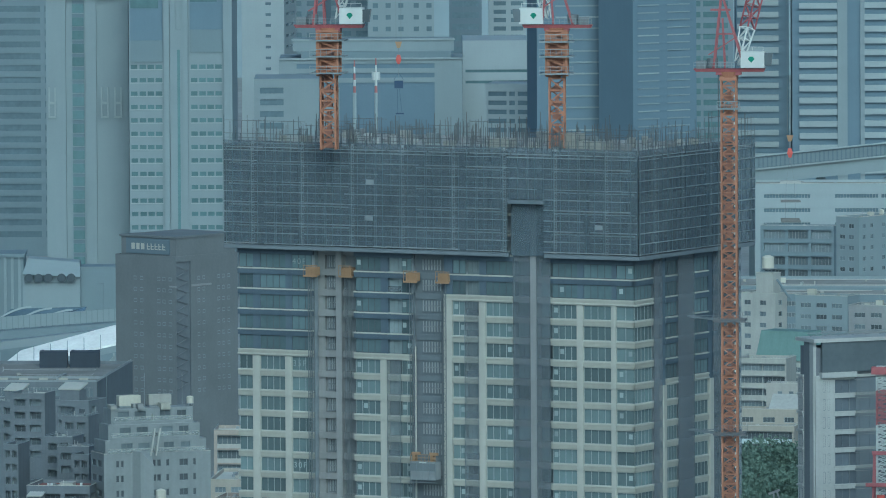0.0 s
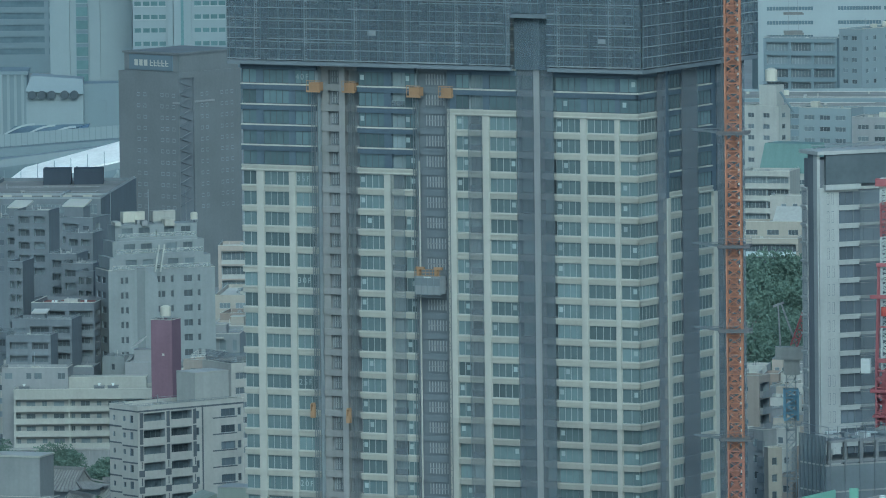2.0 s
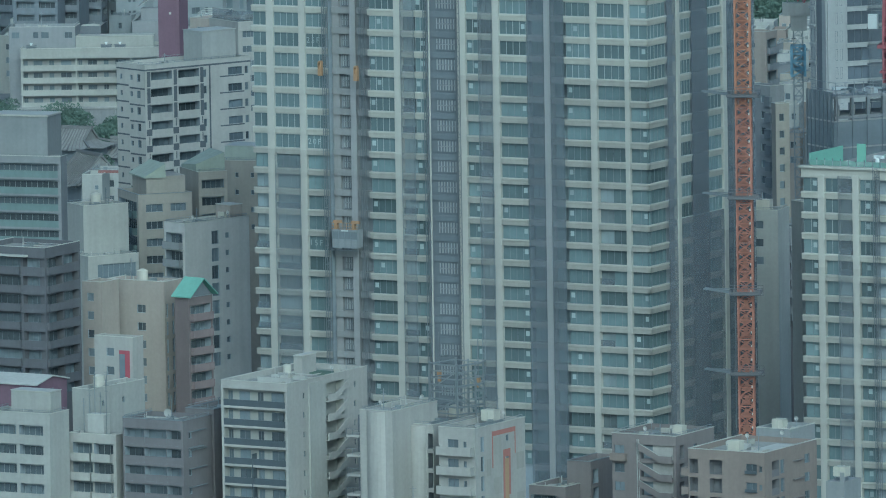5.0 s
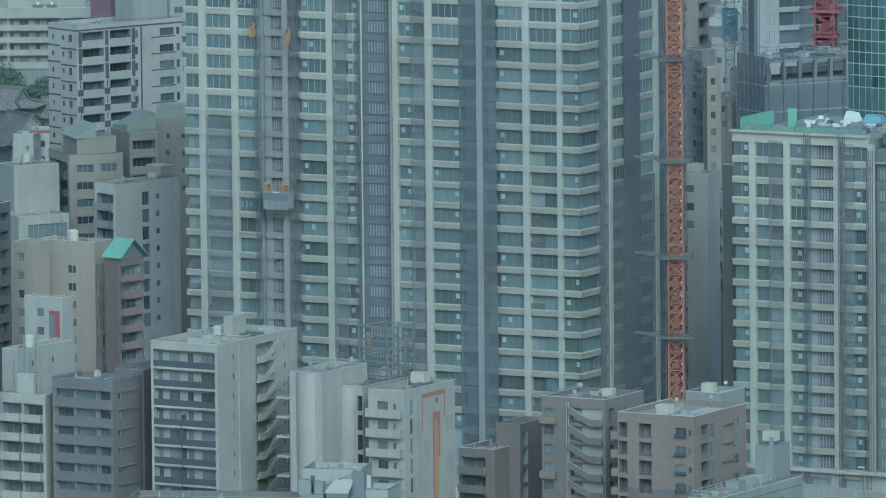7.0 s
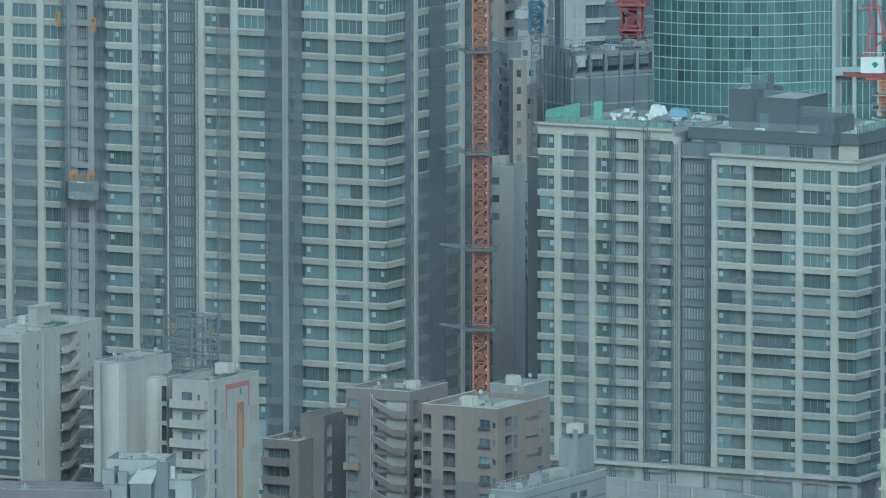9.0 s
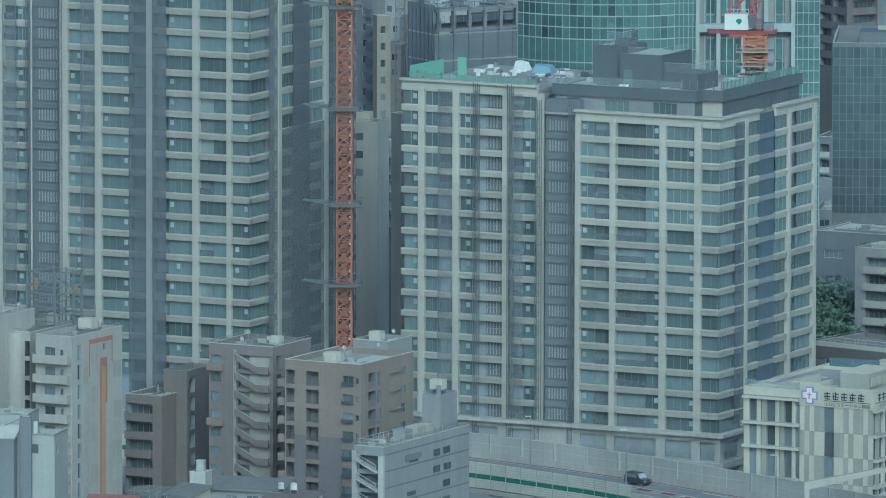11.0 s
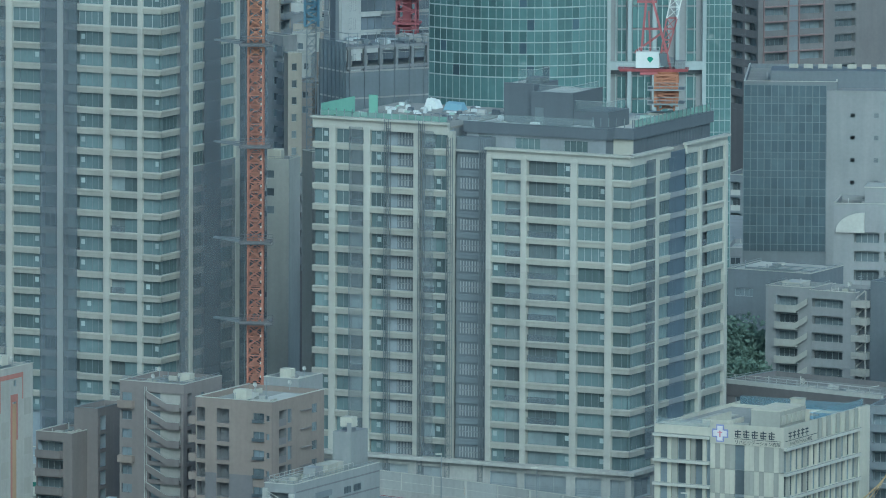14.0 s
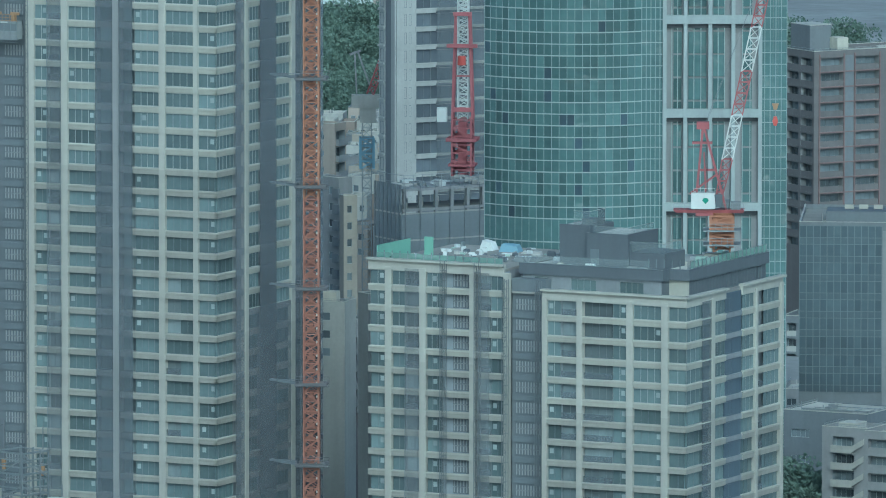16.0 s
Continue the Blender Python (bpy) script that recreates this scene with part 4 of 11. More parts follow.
for piece in CRANE4.children:
    kind = piece.name.split(".")[0]
    piece.location.x += {"deck": -2.2, "a_frame": -1.9, "jib_section": -2.3, "rope": -2.2, "machine_house": 1.1, "cab": 5.9, "winch": -2.2}.get(kind, 0)
    if kind == "a_frame":
        piece.scale.z, piece.location.z = 1.14, -0.14 * 6.8


def hook_block(x, y, z, drop, label):
    t = thing("hook_block", label, "crane hook", x, y, z, 0, "crane hooks")
    part("hook", S().hexa([(-0.2, -0.2, 0), (0.2, -0.2, 0), (0.2, 0.2, 0), (-0.2, 0.2, 0), (-0.45, -0.25, 0.7), (0.45, -0.25, 0.7), (0.45, 0.25, 0.7), (-0.45, 0.25, 0.7)])
         .hexa([(-0.45, -0.25, 0.7), (0.45, -0.25, 0.7), (0.45, 0.25, 0.7), (-0.45, 0.25, 0.7), (-0.25, -0.2, 1.5), (0.25, -0.2, 1.5), (0.25, 0.2, 1.5), (-0.25, 0.2, 1.5)]), RED_HOOK, t)
    part("sheave", S().hexa([(-0.25, -0.2, 2.6), (0.25, -0.2, 2.6), (0.25, 0.2, 2.6), (-0.25, 0.2, 2.6), (-0.55, -0.25, 3.6), (0.55, -0.25, 3.6), (0.55, 0.25, 3.6), (-0.55, 0.25, 3.6)]), YELLOW, t)
    s = S().bar((-0.4, 0, 4.0), (-0.4, 0, drop), 0.06).bar((0.4, 0, 4.0), (0.4, 0, drop), 0.06).bar((0, 0, 1.4), (0, 0, 2.7), 0.1).bar((0, 0, -2.2), (0, 0, 0), 0.06)
    part("rope", s, STEEL_DARK, t)
    return t


HOOK = hook_block(-7.0, 1730, 166.0, 43, "red hook block hanging on ropes from an amber sheave")
part("load", S().box(-0.7, 0.7, -0.5, 0.5, -3.9, -2.7).bar((-0.8, 0, -2.6), (0, 0, -1.4), 0.05).bar((0.8, 0, -2.6), (0, 0, -1.4), 0.05).bar((-0.2, 0, -8), (-0.2, 0, -4), 0.04).bar((0.5, 0, -8), (0.1, 0, -4), 0.04).box(-0.5, 0.8, -0.2, 0.2, -8.1, -7.9), paint("navy_load", (0.045, 0.08, 0.14)), HOOK, "small dark blue load")
hook_block(119.9, 1707.8, 86.5, 30, "red hook block hanging from the jib beside the glass tower")
P_DECK = paint("weathered_platform", (0.17, 0.185, 0.18))
HOOK2 = hook_block(55.7, 1719.1, 151.2, 47.8, "red hook block with three stacked platforms hanging from it")
for i, z in enumerate((-3.9, -7.0, -10.2)):
    part("hung_platform", S().box(-1.6 + 0.1 * i, 1.7, -0.8, 0.8, z - 0.15, z + 0.1).box(-1.5, 1.5, -0.7, 0.7, z + 0.1, z + 0.2 + 0.25 * (i == 2)), P_DECK if i else PLANK, HOOK2, "hanging plank platform")
part("sling", S().bar((0, 0, 0), (-0.6, 0, -3.9), 0.05).bar((0, 0, 0), (0.7, 0, -3.9), 0.05).bar((-0.6, 0, -3.9), (-0.8, 0, -10.2), 0.05).bar((0.7, 0, -3.9), (0.9, 0, -10.2), 0.05), STEEL_DARK, HOOK2)


def build_tower_two():
    rnd = random.Random(12)
    t = thing("apartment_block", "lower residential block, white grid facade with teal glass and stair grilles", "apartment building", 104.55, 1686.76, 0, 29)
    wall_slab(t, "core_wall", -56.3, -0.6, 2.4, 35.8, 0, 60.4, RECESS)
    for a0, a1, zz in ((-56.6, -32.5, 63.8), (-25.4, -0.9, 60.2)):
        wall_slab(t, "inner_wall", a0, a1, 1.0, 2.4, 8, zz, DARK)
    part("inner_wall", S().box(-0.95, -0.6, 1.0, 35.8, 8, 60.2), DARK, t)
    wall_slab(t, "core_wall", -56.3, -32.5, 2.4, 30, 60.4, 63.8, RECESS)
    z0 = 57.3
    wings = [
        ("f", -56.72, -32.4, -1, 3, [(-56.4, -53.7, 2, "win", 1), (-52.4, -50.1, 2, "win", -1), (-50.0, -47.5, 2, "dark", -1), (-46.2, -43.5, 3, "win", 1),
                                      (-41.9, -38.6, 0, "grille", 0), (-36.9, -34.8, 2, "dark", -1), (-34.7, -32.5, 2, "win", 0)]),
        ("f", -25.5, 0.0, 0, 5, [(-24.6, -22.3, 2, "win", 0), (-22.2, -19.45, 2, "dark", -1), (-18.3, -13.2, 4, "dark", -1), (-13.1, -10.65, 2, "win", 1),
                                  (-9.4, -4.5, 4, "win", 3), (-3.2, -0.12, 2, "win", -1)]),
        ("r", 0.0, 14.6, 0, 5, [(0.12, 8.9, 5, "win", -1), (10.3, 14.5, 3, "win", -1)]),
        ("r", 20.85, 36.1, 0, 6, [(20.95, 25.3, 3, "win", -1), (26.5, 28.9, 2, "dark", -1), (29.0, 34.9, 4, "win", -1)]),
    ]
    for side, a0, a1, first, beige, bays in wings:
        for k in range(first, 15):
            z = z0 - PITCH * k
            state = "white" if k < beige else "beige"
            put(t, "spandrel", band_mesh(a1 - a0, 1.02, CREAM if k < beige else CREAM_LOW, LIP if k < beige else PIER_LOW), side, a0, z - 1.02)
            for b0, b1, n, kind, st in bays:
                if kind == "grille":
                    put(t, "grille", grille_mesh(b1 - b0, 2.2, 6), side, b0, z + 0.05, 0.9)
                else:
                    tower_bay(t, side, b0, b1, z + PITCH, n, kind, state, st if rnd.random() < 0.7 else -1, rnd, "window")
        top = z0 - PITCH * first + 2.31
        zc = 64.85 if first < 0 else 61.36
        s = S()
        side_box(s, side, a0, a1, -0.02, 0.6, top, zc - 0.35)
        side_box(s, side, a0 - 0.15, a1 + (0.15 if side == "r" else 0), -0.55, 0.7, zc - 0.35, zc)
        part("cornice", s, WHITE, t, "white projecting cornice")
    for side, a0, a1, zc, kb in (("f", -53.66, -52.5, 63.5, 3), ("f", -47.45, -46.3, 63.5, 3), ("f", -38.5, -37.4, 63.5, 3), ("f", -25.5, -24.65, 60.2, 5), ("f", -19.4, -18.4, 60.2, 5),
                                 ("f", -10.6, -9.45, 60.2, 5), ("f", -4.45, -3.26, 60.2, 5), ("r", 9.0, 10.25, 60.2, 5), ("r", 25.35, 26.4, 60.2, 6), ("r", 34.95, 36.1, 60.2, 6), ("f", -32.4, -31.5, 63.5, 3)):
        zb = z0 - PITCH * kb + 1.2
        for p, q, mat in ((10.9, zb, PIER_LOW), (zb, zc, WHITE)):
            s = S()
            side_box(s, side, a0, a1, -0.16, 0.9, p, q - 0.02)
            side_box(s, side, a0 + 0.12, a1 - 0.12, -0.21, -0.16, p, q - 0.02)
            part("pier", s, mat, t)
    for k in range(0, 17):
        z = z0 - PITCH * k
        if z > 3:
            put(t, "grille", grille_mesh(4.6, 2.0, 9), "f", -30.9, z + 0.2, 1.2)
            part("shaft_beam", S().box(-31.5, -25.5, 1.15, 1.4, z - 0.95, z - 0.05).box(-31.5, -25.5, 1.1, 1.15, z - 0.35, z - 0.25), SHAFT, t)
    part("shaft_wall", S().box(-31.5, -25.5, 1.4, 2.4, 0, 60.0), SHAFT, t, "slate panels behind the service shaft grilles")
    part("shaft_wall", S().box(-31.5, -25.5, 1.2, 3.5, 60.0, 62.6), SHAFT, t)
    for a0, a1, z1 in ((-49.95, -47.5, 63.4), (-36.85, -34.8, 63.4)):
        part("bay_net", S().box(a0, a1, -0.3, -0.28, 11, z1), RECESS_NET, t, "thin grey net hanging down one bay")
        part("net_rope", S().box(a0 - 0.04, a0 + 0.03, -0.32, -0.26, 11, z1), FRAME_DARK, t)
    part("side_recess", S().box(-0.7, -0.3, 14.7, 20.8, 8, 60.4), NAVY, t, "dark blue recess wall")
    for k in range(0, 15):
        z = z0 - PITCH * k
        put_window(t, "r", 15.3, z + 0.1, 2.0, 2.1, 2, 0.28, sash=FRAME_DARK)
        part("side_beam", S().box(-0.3, -0.1, 14.7, 20.8, z - 0.9, z - 0.1), RECESS, t)
    part("side_net", S().box(0.05, 0.07, 5.6, 9.0, 12, 60), NET_THIN, t, "thin grey net hanging over the side bay")
    WRAP = glazing("film_covered_glass", (0.27, 0.315, 0.325), 0.12, 0.35)
    # podium: two storeys of grey concrete with large panes and rails
    s = S()
    holes = [(a, b, z, zz, 0.6) for z, zz in ((6.4, 9.4), (1.0, 4.9)) for a, b in ((-55, -48), (-46.3, -39), (-37.2, -33), (-24.3, -19.6), (-18.2, -10.8), (-9.2, -4.6), (-3.0, -0.4))]
    pierced(s, "f", -56.7, 0.6, 0, 10.9, holes)
    holes_r = [(a, b, z, zz, 0.6) for z, zz in ((6.4, 9.4), (1.0, 4.9)) for a, b in ((0.6, 6.5), (8, 13.5), (21, 25), (27, 34))]
    part("podium_wall", s, (CONCRETE, DARK), t, "grey concrete podium", loc=(0, -0.6, 0))
    s = S()
    pierced(s, "r", -0.6, 36.1, 0, 10.9, holes_r)
    part("podium_wall", s, (CONCRETE, DARK), t, loc=(0.6, 0, 0))
    for a, b, z, zz, _ in holes:
        put_window(t, "f", a, z, b - a, zz - z, max(2, round((b - a) / 2.2)), -0.1, name="podium_window", glass=WRAP, rail=z > 5)
    for a, b, z, zz, _ in holes_r:
        put_window(t, "r", a, z, b - a, zz - z, max(2, round((b - a) / 2.2)), -0.1, name="podium_window", glass=WRAP, rail=z > 5)
    part("podium_ledge", S().box(-56.8, 1.5, -1.5, 0.3, 10.3, 10.9).box(0.3, 1.5, 0.3, 36, 10.3, 10.9), CONCRETE, t)
    part("podium_ledge", S().box(-33, 1.3, -1.1, -0.6, 5.2, 6.2).box(0.6, 1.1, -0.6, 36, 5.2, 6.2), CONCRETE, t)
    # roof storey, set back, dark grey
    part("roof_slab", S().box(-56.4, -32.5, 0.7, 30, 63.6, 64.1).box(-32.5, -0.4, 0.7, 35.8, 60.3, 60.6), ROOF, t)
    s = S()
    pierced(s, "f", -31.0, -6.0, 60.6, 63.4, [(-28.6, -26.2, 61.0, 62.9, 0.3), (-22, -17.6, 60.9, 62.8, 0.3), (-13.4, -9.2, 60.9, 62.8, 0.3)])
    part("roof_storey", s, (RECESS, DARK), t, "dark grey set-back roof storey", loc=(0, 3.2, 0))
    for a, w in ((-28.6, 2.4), (-22, 4.4), (-13.4, 4.2)):
        put_window(t, "f", a, 60.9, w, 1.9, max(2, round(w / 1.1)), 3.4, glass=TEAL)
    part("pale_bay", S().box(-6.0, -2.6, 6.0, 6.3, 60.6, 63.4), CREAM, t, "pale unclad bay")
    part("roof_storey", S().box(-6.3, -6.0, 3.25, 6.0, 60.6, 63.4), SLATE_PANEL, t)
    part("roof_storey", S().box(-31, -30.6, 3.2, 32, 60.6, 63.4).box(-2.9, -2.6, 6.4, 35, 60.6, 63.4).box(-31, -2.6, 31.5, 32, 60.6, 63.4), SLATE_PANEL, t)
    for i in range(6):
        put_window(t, "r", 8.0 + 4.4 * i, 60.7, 3.4, 2.4, 3, 2.55, sash=FRAME_DARK, glass=GLASS)
    part("roof_parapet", S().box(-31.1, -5.6, 2.9, 3.2, 63.2, 65.0).box(-5.9, -5.6, 3.2, 5.8, 63.2, 65.0).box(-5.6, -2.2, 5.5, 5.8, 63.2, 65.0).box(-2.6, -2.2, 5.8, 35.5, 63.2, 65.0), SLATE_PANEL, t, "slate parapet band")
    part("parapet_cap", S().box(-31.15, -5.55, 2.85, 3.25, 65.0, 65.06).box(-2.65, -2.15, 5.5, 35.5, 65.0, 65.06), FRAME_DARK, t)
    part("roof_deck", S().box(-30.6, -5.9, 3.5, 31.5, 63.9, 64.4).box(-5.9, -2.9, 5.9, 31.5, 63.9, 64.4), ROOF_PALE, t)
    part("roof_deck", S().box(-10.5, -2.9, 16.2, 31.4, 64.4, 64.9), ROOF_PALE, t)
    part("plant_room", S().box(-26.9, -21.6, 9, 18, 64.4, 70.6), SLATE_PANEL, t, "slate clad plant room")
    part("plant_room", S().box(-21.6, -14.2, 8.0, 19, 64.4, 69.5), SLATE_PANEL, t)
    part("plant_room", S().box(-14.2, -8.0, 8.5, 16, 64.4, 67.0), SLATE_PANEL, t)
    part("plant_door", S().box(-20.9, -19.4, 7.93, 8.0, 64.4, 67.2), FRAME_DARK, t)
    part("plant_stair", S().box(-24.4, -21.8, 12, 15, 70.6, 71.5), SLATE_PANEL, t)
    part("roof_deck", S().box(-21.0, -14.8, 8.6, 18.4, 69.5, 69.56).box(-26.3, -24.6, 10, 17, 70.6, 70.66), ROOF_PALE, t)
    part("roof_kerb", S().box(-21.6, -14.2, 7.96, 8.2, 69.5, 69.8).box(-14.45, -14.16, 8.2, 19, 69.5, 69.8).box(-26.9, -21.6, 8.95, 9.2, 70.6, 70.85), SLATE_PANEL, t)
    clear = netting("clear_screen", (0.33, 0.42, 0.42), 0.15)
    for x0, x1, y0, y1, z, h in ((-24.6, -21.7, 9.4, 15, 70.6, 2.4), (-20.4, -14.5, 8.4, 18, 69.6, 1.2), (-14.0, -8.2, 8.6, 15.6, 67.0, 1.6)):
        part("glass_screen", S().box(x0, x1, y0, y0 + 0.03, z, z + h), clear, t)
        part("glass_screen", S().box(x1 - 0.03, x1, y0 + 0.04, y1, z, z + h), clear, t)
        part("screen_rail", S().box(x0, x1, y0 - 0.02, y0 + 0.05, z + h, z + h + 0.06).box(x1 - 0.05, x1 + 0.02, y0 + 0.05, y1, z + h, z + h + 0.06), FRAME, t)
    part("glass_screen", S().box(-30.5, -8.0, 3.3, 3.33, 65.06, 66.3), clear, t)
    # hoist masts on the front
    for x in (-43.3, -37.2, -32.2, -26.3):
        hoist_mast(t, x, -1.0, 0.5, 65.0 if x < -36 else 62.6, 0.75)
    hoist_car(t, -31.6, -2.3, 2.6, 5.0)
    return t


BLOCK2 = build_tower_two()


def roof_stores():
    """What lies about on the lower block's roof."""
    rnd = random.Random(3)
    PALE_MINT, P_OCHRE = paint("pale_mint_board", (0.36, 0.50, 0.44)), paint("rusty_bundle", (0.36, 0.27, 0.2))
    t = thing("roof_fence", "dark posts with mint glass panels along the roof edge", "fence", 0, 0, 0)
    t.matrix_basis = on(BLOCK2, 0, 0, 64.1)
    for i in range(17):
        x = -55.9 + 1.42 * i
        part("post", S().box(x, x + 0.12, 1.1, 1.22, 0, 1.9), FRAME_DARK, t)
        if i < 16:
            part("panel", S().box(x + 0.14, x + 1.38, 1.14, 1.17, 0.15, 1.55), netting("mint_glass_panel", (0.24, 0.40, 0.35), 0.55) if i == 0 else bpy.data.materials["mint_glass_panel"], t)
    part("screen", S().box(-55.9, -55.7, 1.4, 13, 0, 2.6), MINT, t, "tall mint green sheet screen")
    part("screen", S().box(-53.2, -51.6, 13, 13.1, 0, 3.0), MINT, t, "tall mint green sheet screen")
    t2 = thing("roof_fence", "row of dark posts round the roof storey's deck", "fence", 0, 0, 0)
    t2.matrix_basis = on(BLOCK2, 0, 0, 65.06)
    for i in range(20):
        part("post", S().box(-2.4, -2.24, 5.9 + 1.5 * i, 6.06 + 1.5 * i, 0, 1.35), FRAME_DARK, t2)
        if i < 19:
            part("panel", S().box(-2.33, -2.31, 6.1 + 1.5 * i, 7.36 + 1.5 * i, 0.1, 1.2), bpy.data.materials["mint_glass_panel"], t2)
    for i in range(6):
        part("post", S().box(-2.6 - 1.4 * i, -2.44 - 1.4 * i, 5.6, 5.76, 0, 1.35), FRAME_DARK, t2)
    for i in range(80):
        x, y = rnd.uniform(-54, -33), rnd.uniform(9, 29)
        w, d, h = rnd.uniform(0.2, 0.9), rnd.uniform(0.15, 0.5), rnd.choice((0.1, 0.15, 0.2, 0.3, 0.3, 0.5, 0.8))
        mat = rnd.choice((CANVAS, CANVAS, CANVAS, ROOF_PALE, PALE_MINT, STEEL, PLANK, CANVAS, STEEL_DARK, SLATE_PANEL))
        s = S().hexa([(-w, -d, 0), (w, -d, 0), (w, d, 0), (-w, d, 0), (-w * 0.9, -d * 0.85, h), (w * 0.8, -d * 0.9, h * 0.9), (w * 0.85, d * 0.8, h), (-w * 0.8, d * 0.9, h * 1.1)])
        lone("wrapped_pallet", s, mat, "stack of wrapped building material on the roof", "building material", on(BLOCK2, x, y, 64.1, rnd.uniform(-20, 20)), "roof stores")
    for i in range(40):
        x, y = (rnd.uniform(-29, -25), rnd.uniform(5, 28)) if i < 9 else (rnd.uniform(-28, -6), rnd.uniform(3.9, 7.4)) if i < 20 else (rnd.uniform(-9, -3.6), rnd.uniform(17, 30))
        w, d, h = rnd.uniform(0.5, 1.4), rnd.uniform(0.4, 0.9), rnd.uniform(0.2, 0.9)
        lone("wrapped_pallet", S().hexa([(-w, -d, 0), (w, -d, 0), (w, d, 0), (-w, d, 0), (-w * 0.9, -d * 0.85, h), (w * 0.8, -d * 0.9, h * 0.9), (w * 0.85, d * 0.8, h), (-w * 0.8, d * 0.9, h)]),
             rnd.choice((CANVAS, PLANK, PALE_MINT, CREAM, P_OCHRE if i % 9 == 0 else STEEL)), "stack of building material on the roof deck", "building material", on(BLOCK2, x, y, 64.9 if i >= 20 else 64.4, rnd.uniform(-20, 20)), "roof stores")
    lone("covered_pallet", S().hexa([(-1.7, -1.1, 0), (1.7, -1.1, 0), (1.7, 1.1, 0), (-1.7, 1.1, 0), (-1.4, -0.7, 1.2), (1.3, -0.8, 1.0), (1.2, 0.8, 1.2), (-1.4, 0.7, 1.3)]), BLUE, "stack under a blue tarpaulin on the roof", "building material", on(BLOCK2, -43, 24, 64.1, 5))
    lone("covered_pallet", S().hexa([(-1.3, -0.9, 0), (1.3, -0.9, 0), (1.3, 0.9, 0), (-1.3, 0.9, 0), (-0.9, -0.6, 1.5), (0.7, -0.7, 1.2), (0.8, 0.7, 1.3), (-0.8, 0.6, 1.6)]), CANVAS, "stack under a white tarpaulin on the roof", "building material", on(BLOCK2, -47.5, 25, 64.1, -5))


roof_stores()


def build_hospital():
    t = thing("hospital", "pale hospital clad in striped panels with a corner sign", "hospital", 125.2, 1635.2, 0, 30)
    pale, pale2, ledge = paint("ivory_cladding", (0.435, 0.45, 0.38), vary=0.05), paint("grey_cladding", (0.285, 0.305, 0.272), vary=0.06), LIP
    part("body", S().box(-22.1, -0.5, 0.5, 30.5, 0, 23.4), DARK, t)
    # corner with the sign: narrow upright panels, in rows
    rnd = random.Random(5)
    n = 15
    rows = [0, 5.4, 9.9, 14.1, 17.9, 21.8]
    meshes = [S().box(0.01, 0.83, 0, 0.25, 0.01, 1).mesh("panel", m) for m in (pale, pale2)]
    for r, (z, zz) in enumerate(zip(rows, rows[1:])):
        for i in range(n):
            x = -12.58 + 12.58 * i / n
            if -8.7 < x + 0.4 < -6.6:
                continue
            ob = part("panel", meshes[(i + (r % 2) + (i // 4)) % 2], (), t, loc=(x, 0, z))
            ob.scale = (1, 1, zz - z)
    part("sign_wall", S().box(-12.6, 0.02, -0.06, 0.4, 21.85, 25.0).box(-0.4, 0.03, 0.4, 12.0, 21.85, 25.0), pale, t)
    for z in rows[:-1]:
        put_window(t, "f", -8.65, z, 2.0, 3.9, 1, 0.2, sash=FRAME_DARK, glass=GLASS)
    # left wing
    for z in (22.85, 18.87, 15.16, 10.29, 5.6):
        part("ledge", S().box(-22.3, -12.6, -0.55, 0.5, z - 0.45, z), ledge, t, "white ledge")
        part("ledge", S().box(-22.25, -12.6, -0.5, -0.45, z + 0.02, z + 0.05), FRAME_DARK, t)
        h = {22.85: 0, 18.87: 3.5, 15.16: 3.25, 10.29: 4.4, 5.6: 4.2}[z]
        if h:
            for a, w in ((-21.3, 1.2), (-18.2, 1.3), (-15.2, 1.2), (-13.3, 0.6)):
                put_window(t, "f", a, z, w, h, 1, 0.35, sash=FRAME_DARK, glass=GLASS)
            for a, w in ((-22.2, 0.9), (-20.0, 0.7), (-16.8, 0.7), (-13.9, 0.55)):
                part("panel", S().box(a, a + w, 0.02, 0.4, z, z + h), pale, t)
            for a, w in ((-19.2, 0.9), (-16.0, 0.75), (-14.0, 0.1)):
                part("panel", S().box(a, a + w, 0.1, 0.4, z, z + h), pale2, t)
    part("left_parapet", S().box(-22.2, -12.6, 0.1, 0.4, 22.9, 24.2).box(-22.2, -22.0, 0.4, 30, 22.9, 24.2), pale, t)
    # right-hand face: ledges, fins and tall windows
    for z, h in ((21.85, 0), (17.9, 3.5), (14.1, 3.35), (9.99, 3.7), (5.4, 4.2)):
        part("ledge", S().box(-0.5, 0.6, 0.0, 27.0, z - 0.45, z), ledge, t, "white ledge")
        part("ledge", S().box(0.5, 0.55, 0.1, 26.9, z + 0.02, z + 0.07), FRAME_DARK, t)
        if h:
            for i in range(13):
                b = 0.4 + 2.05 * i
                put_window(t, "r", b, z, 1.0, h, 1, 0.3, sash=FRAME_DARK, glass=GLASS)
                part("fin", S().box(-0.4, 0.12, b + 1.02, b + 1.6, z, z + h), pale if i % 3 else pale2, t)
                part("fin", S().box(-0.4, -0.05, b + 1.6, b + 2.03, z, z + h), pale2 if i % 3 else pale, t)
    part("end_wall", S().box(-0.5, 0.2, 27.0, 30.7, 0, 25.0), pale, t)
    for i in range(9):
        part("parapet_fin", S().box(-0.3, 0.1, 12.2 + 1.65 * i, 13.4 + 1.65 * i, 21.9, 25.0), pale if i % 2 else pale2, t)
    part("roof", S().box(-21.9, -0.6, 0.7, 30.4, 23.4, 23.7), ROOF, t)
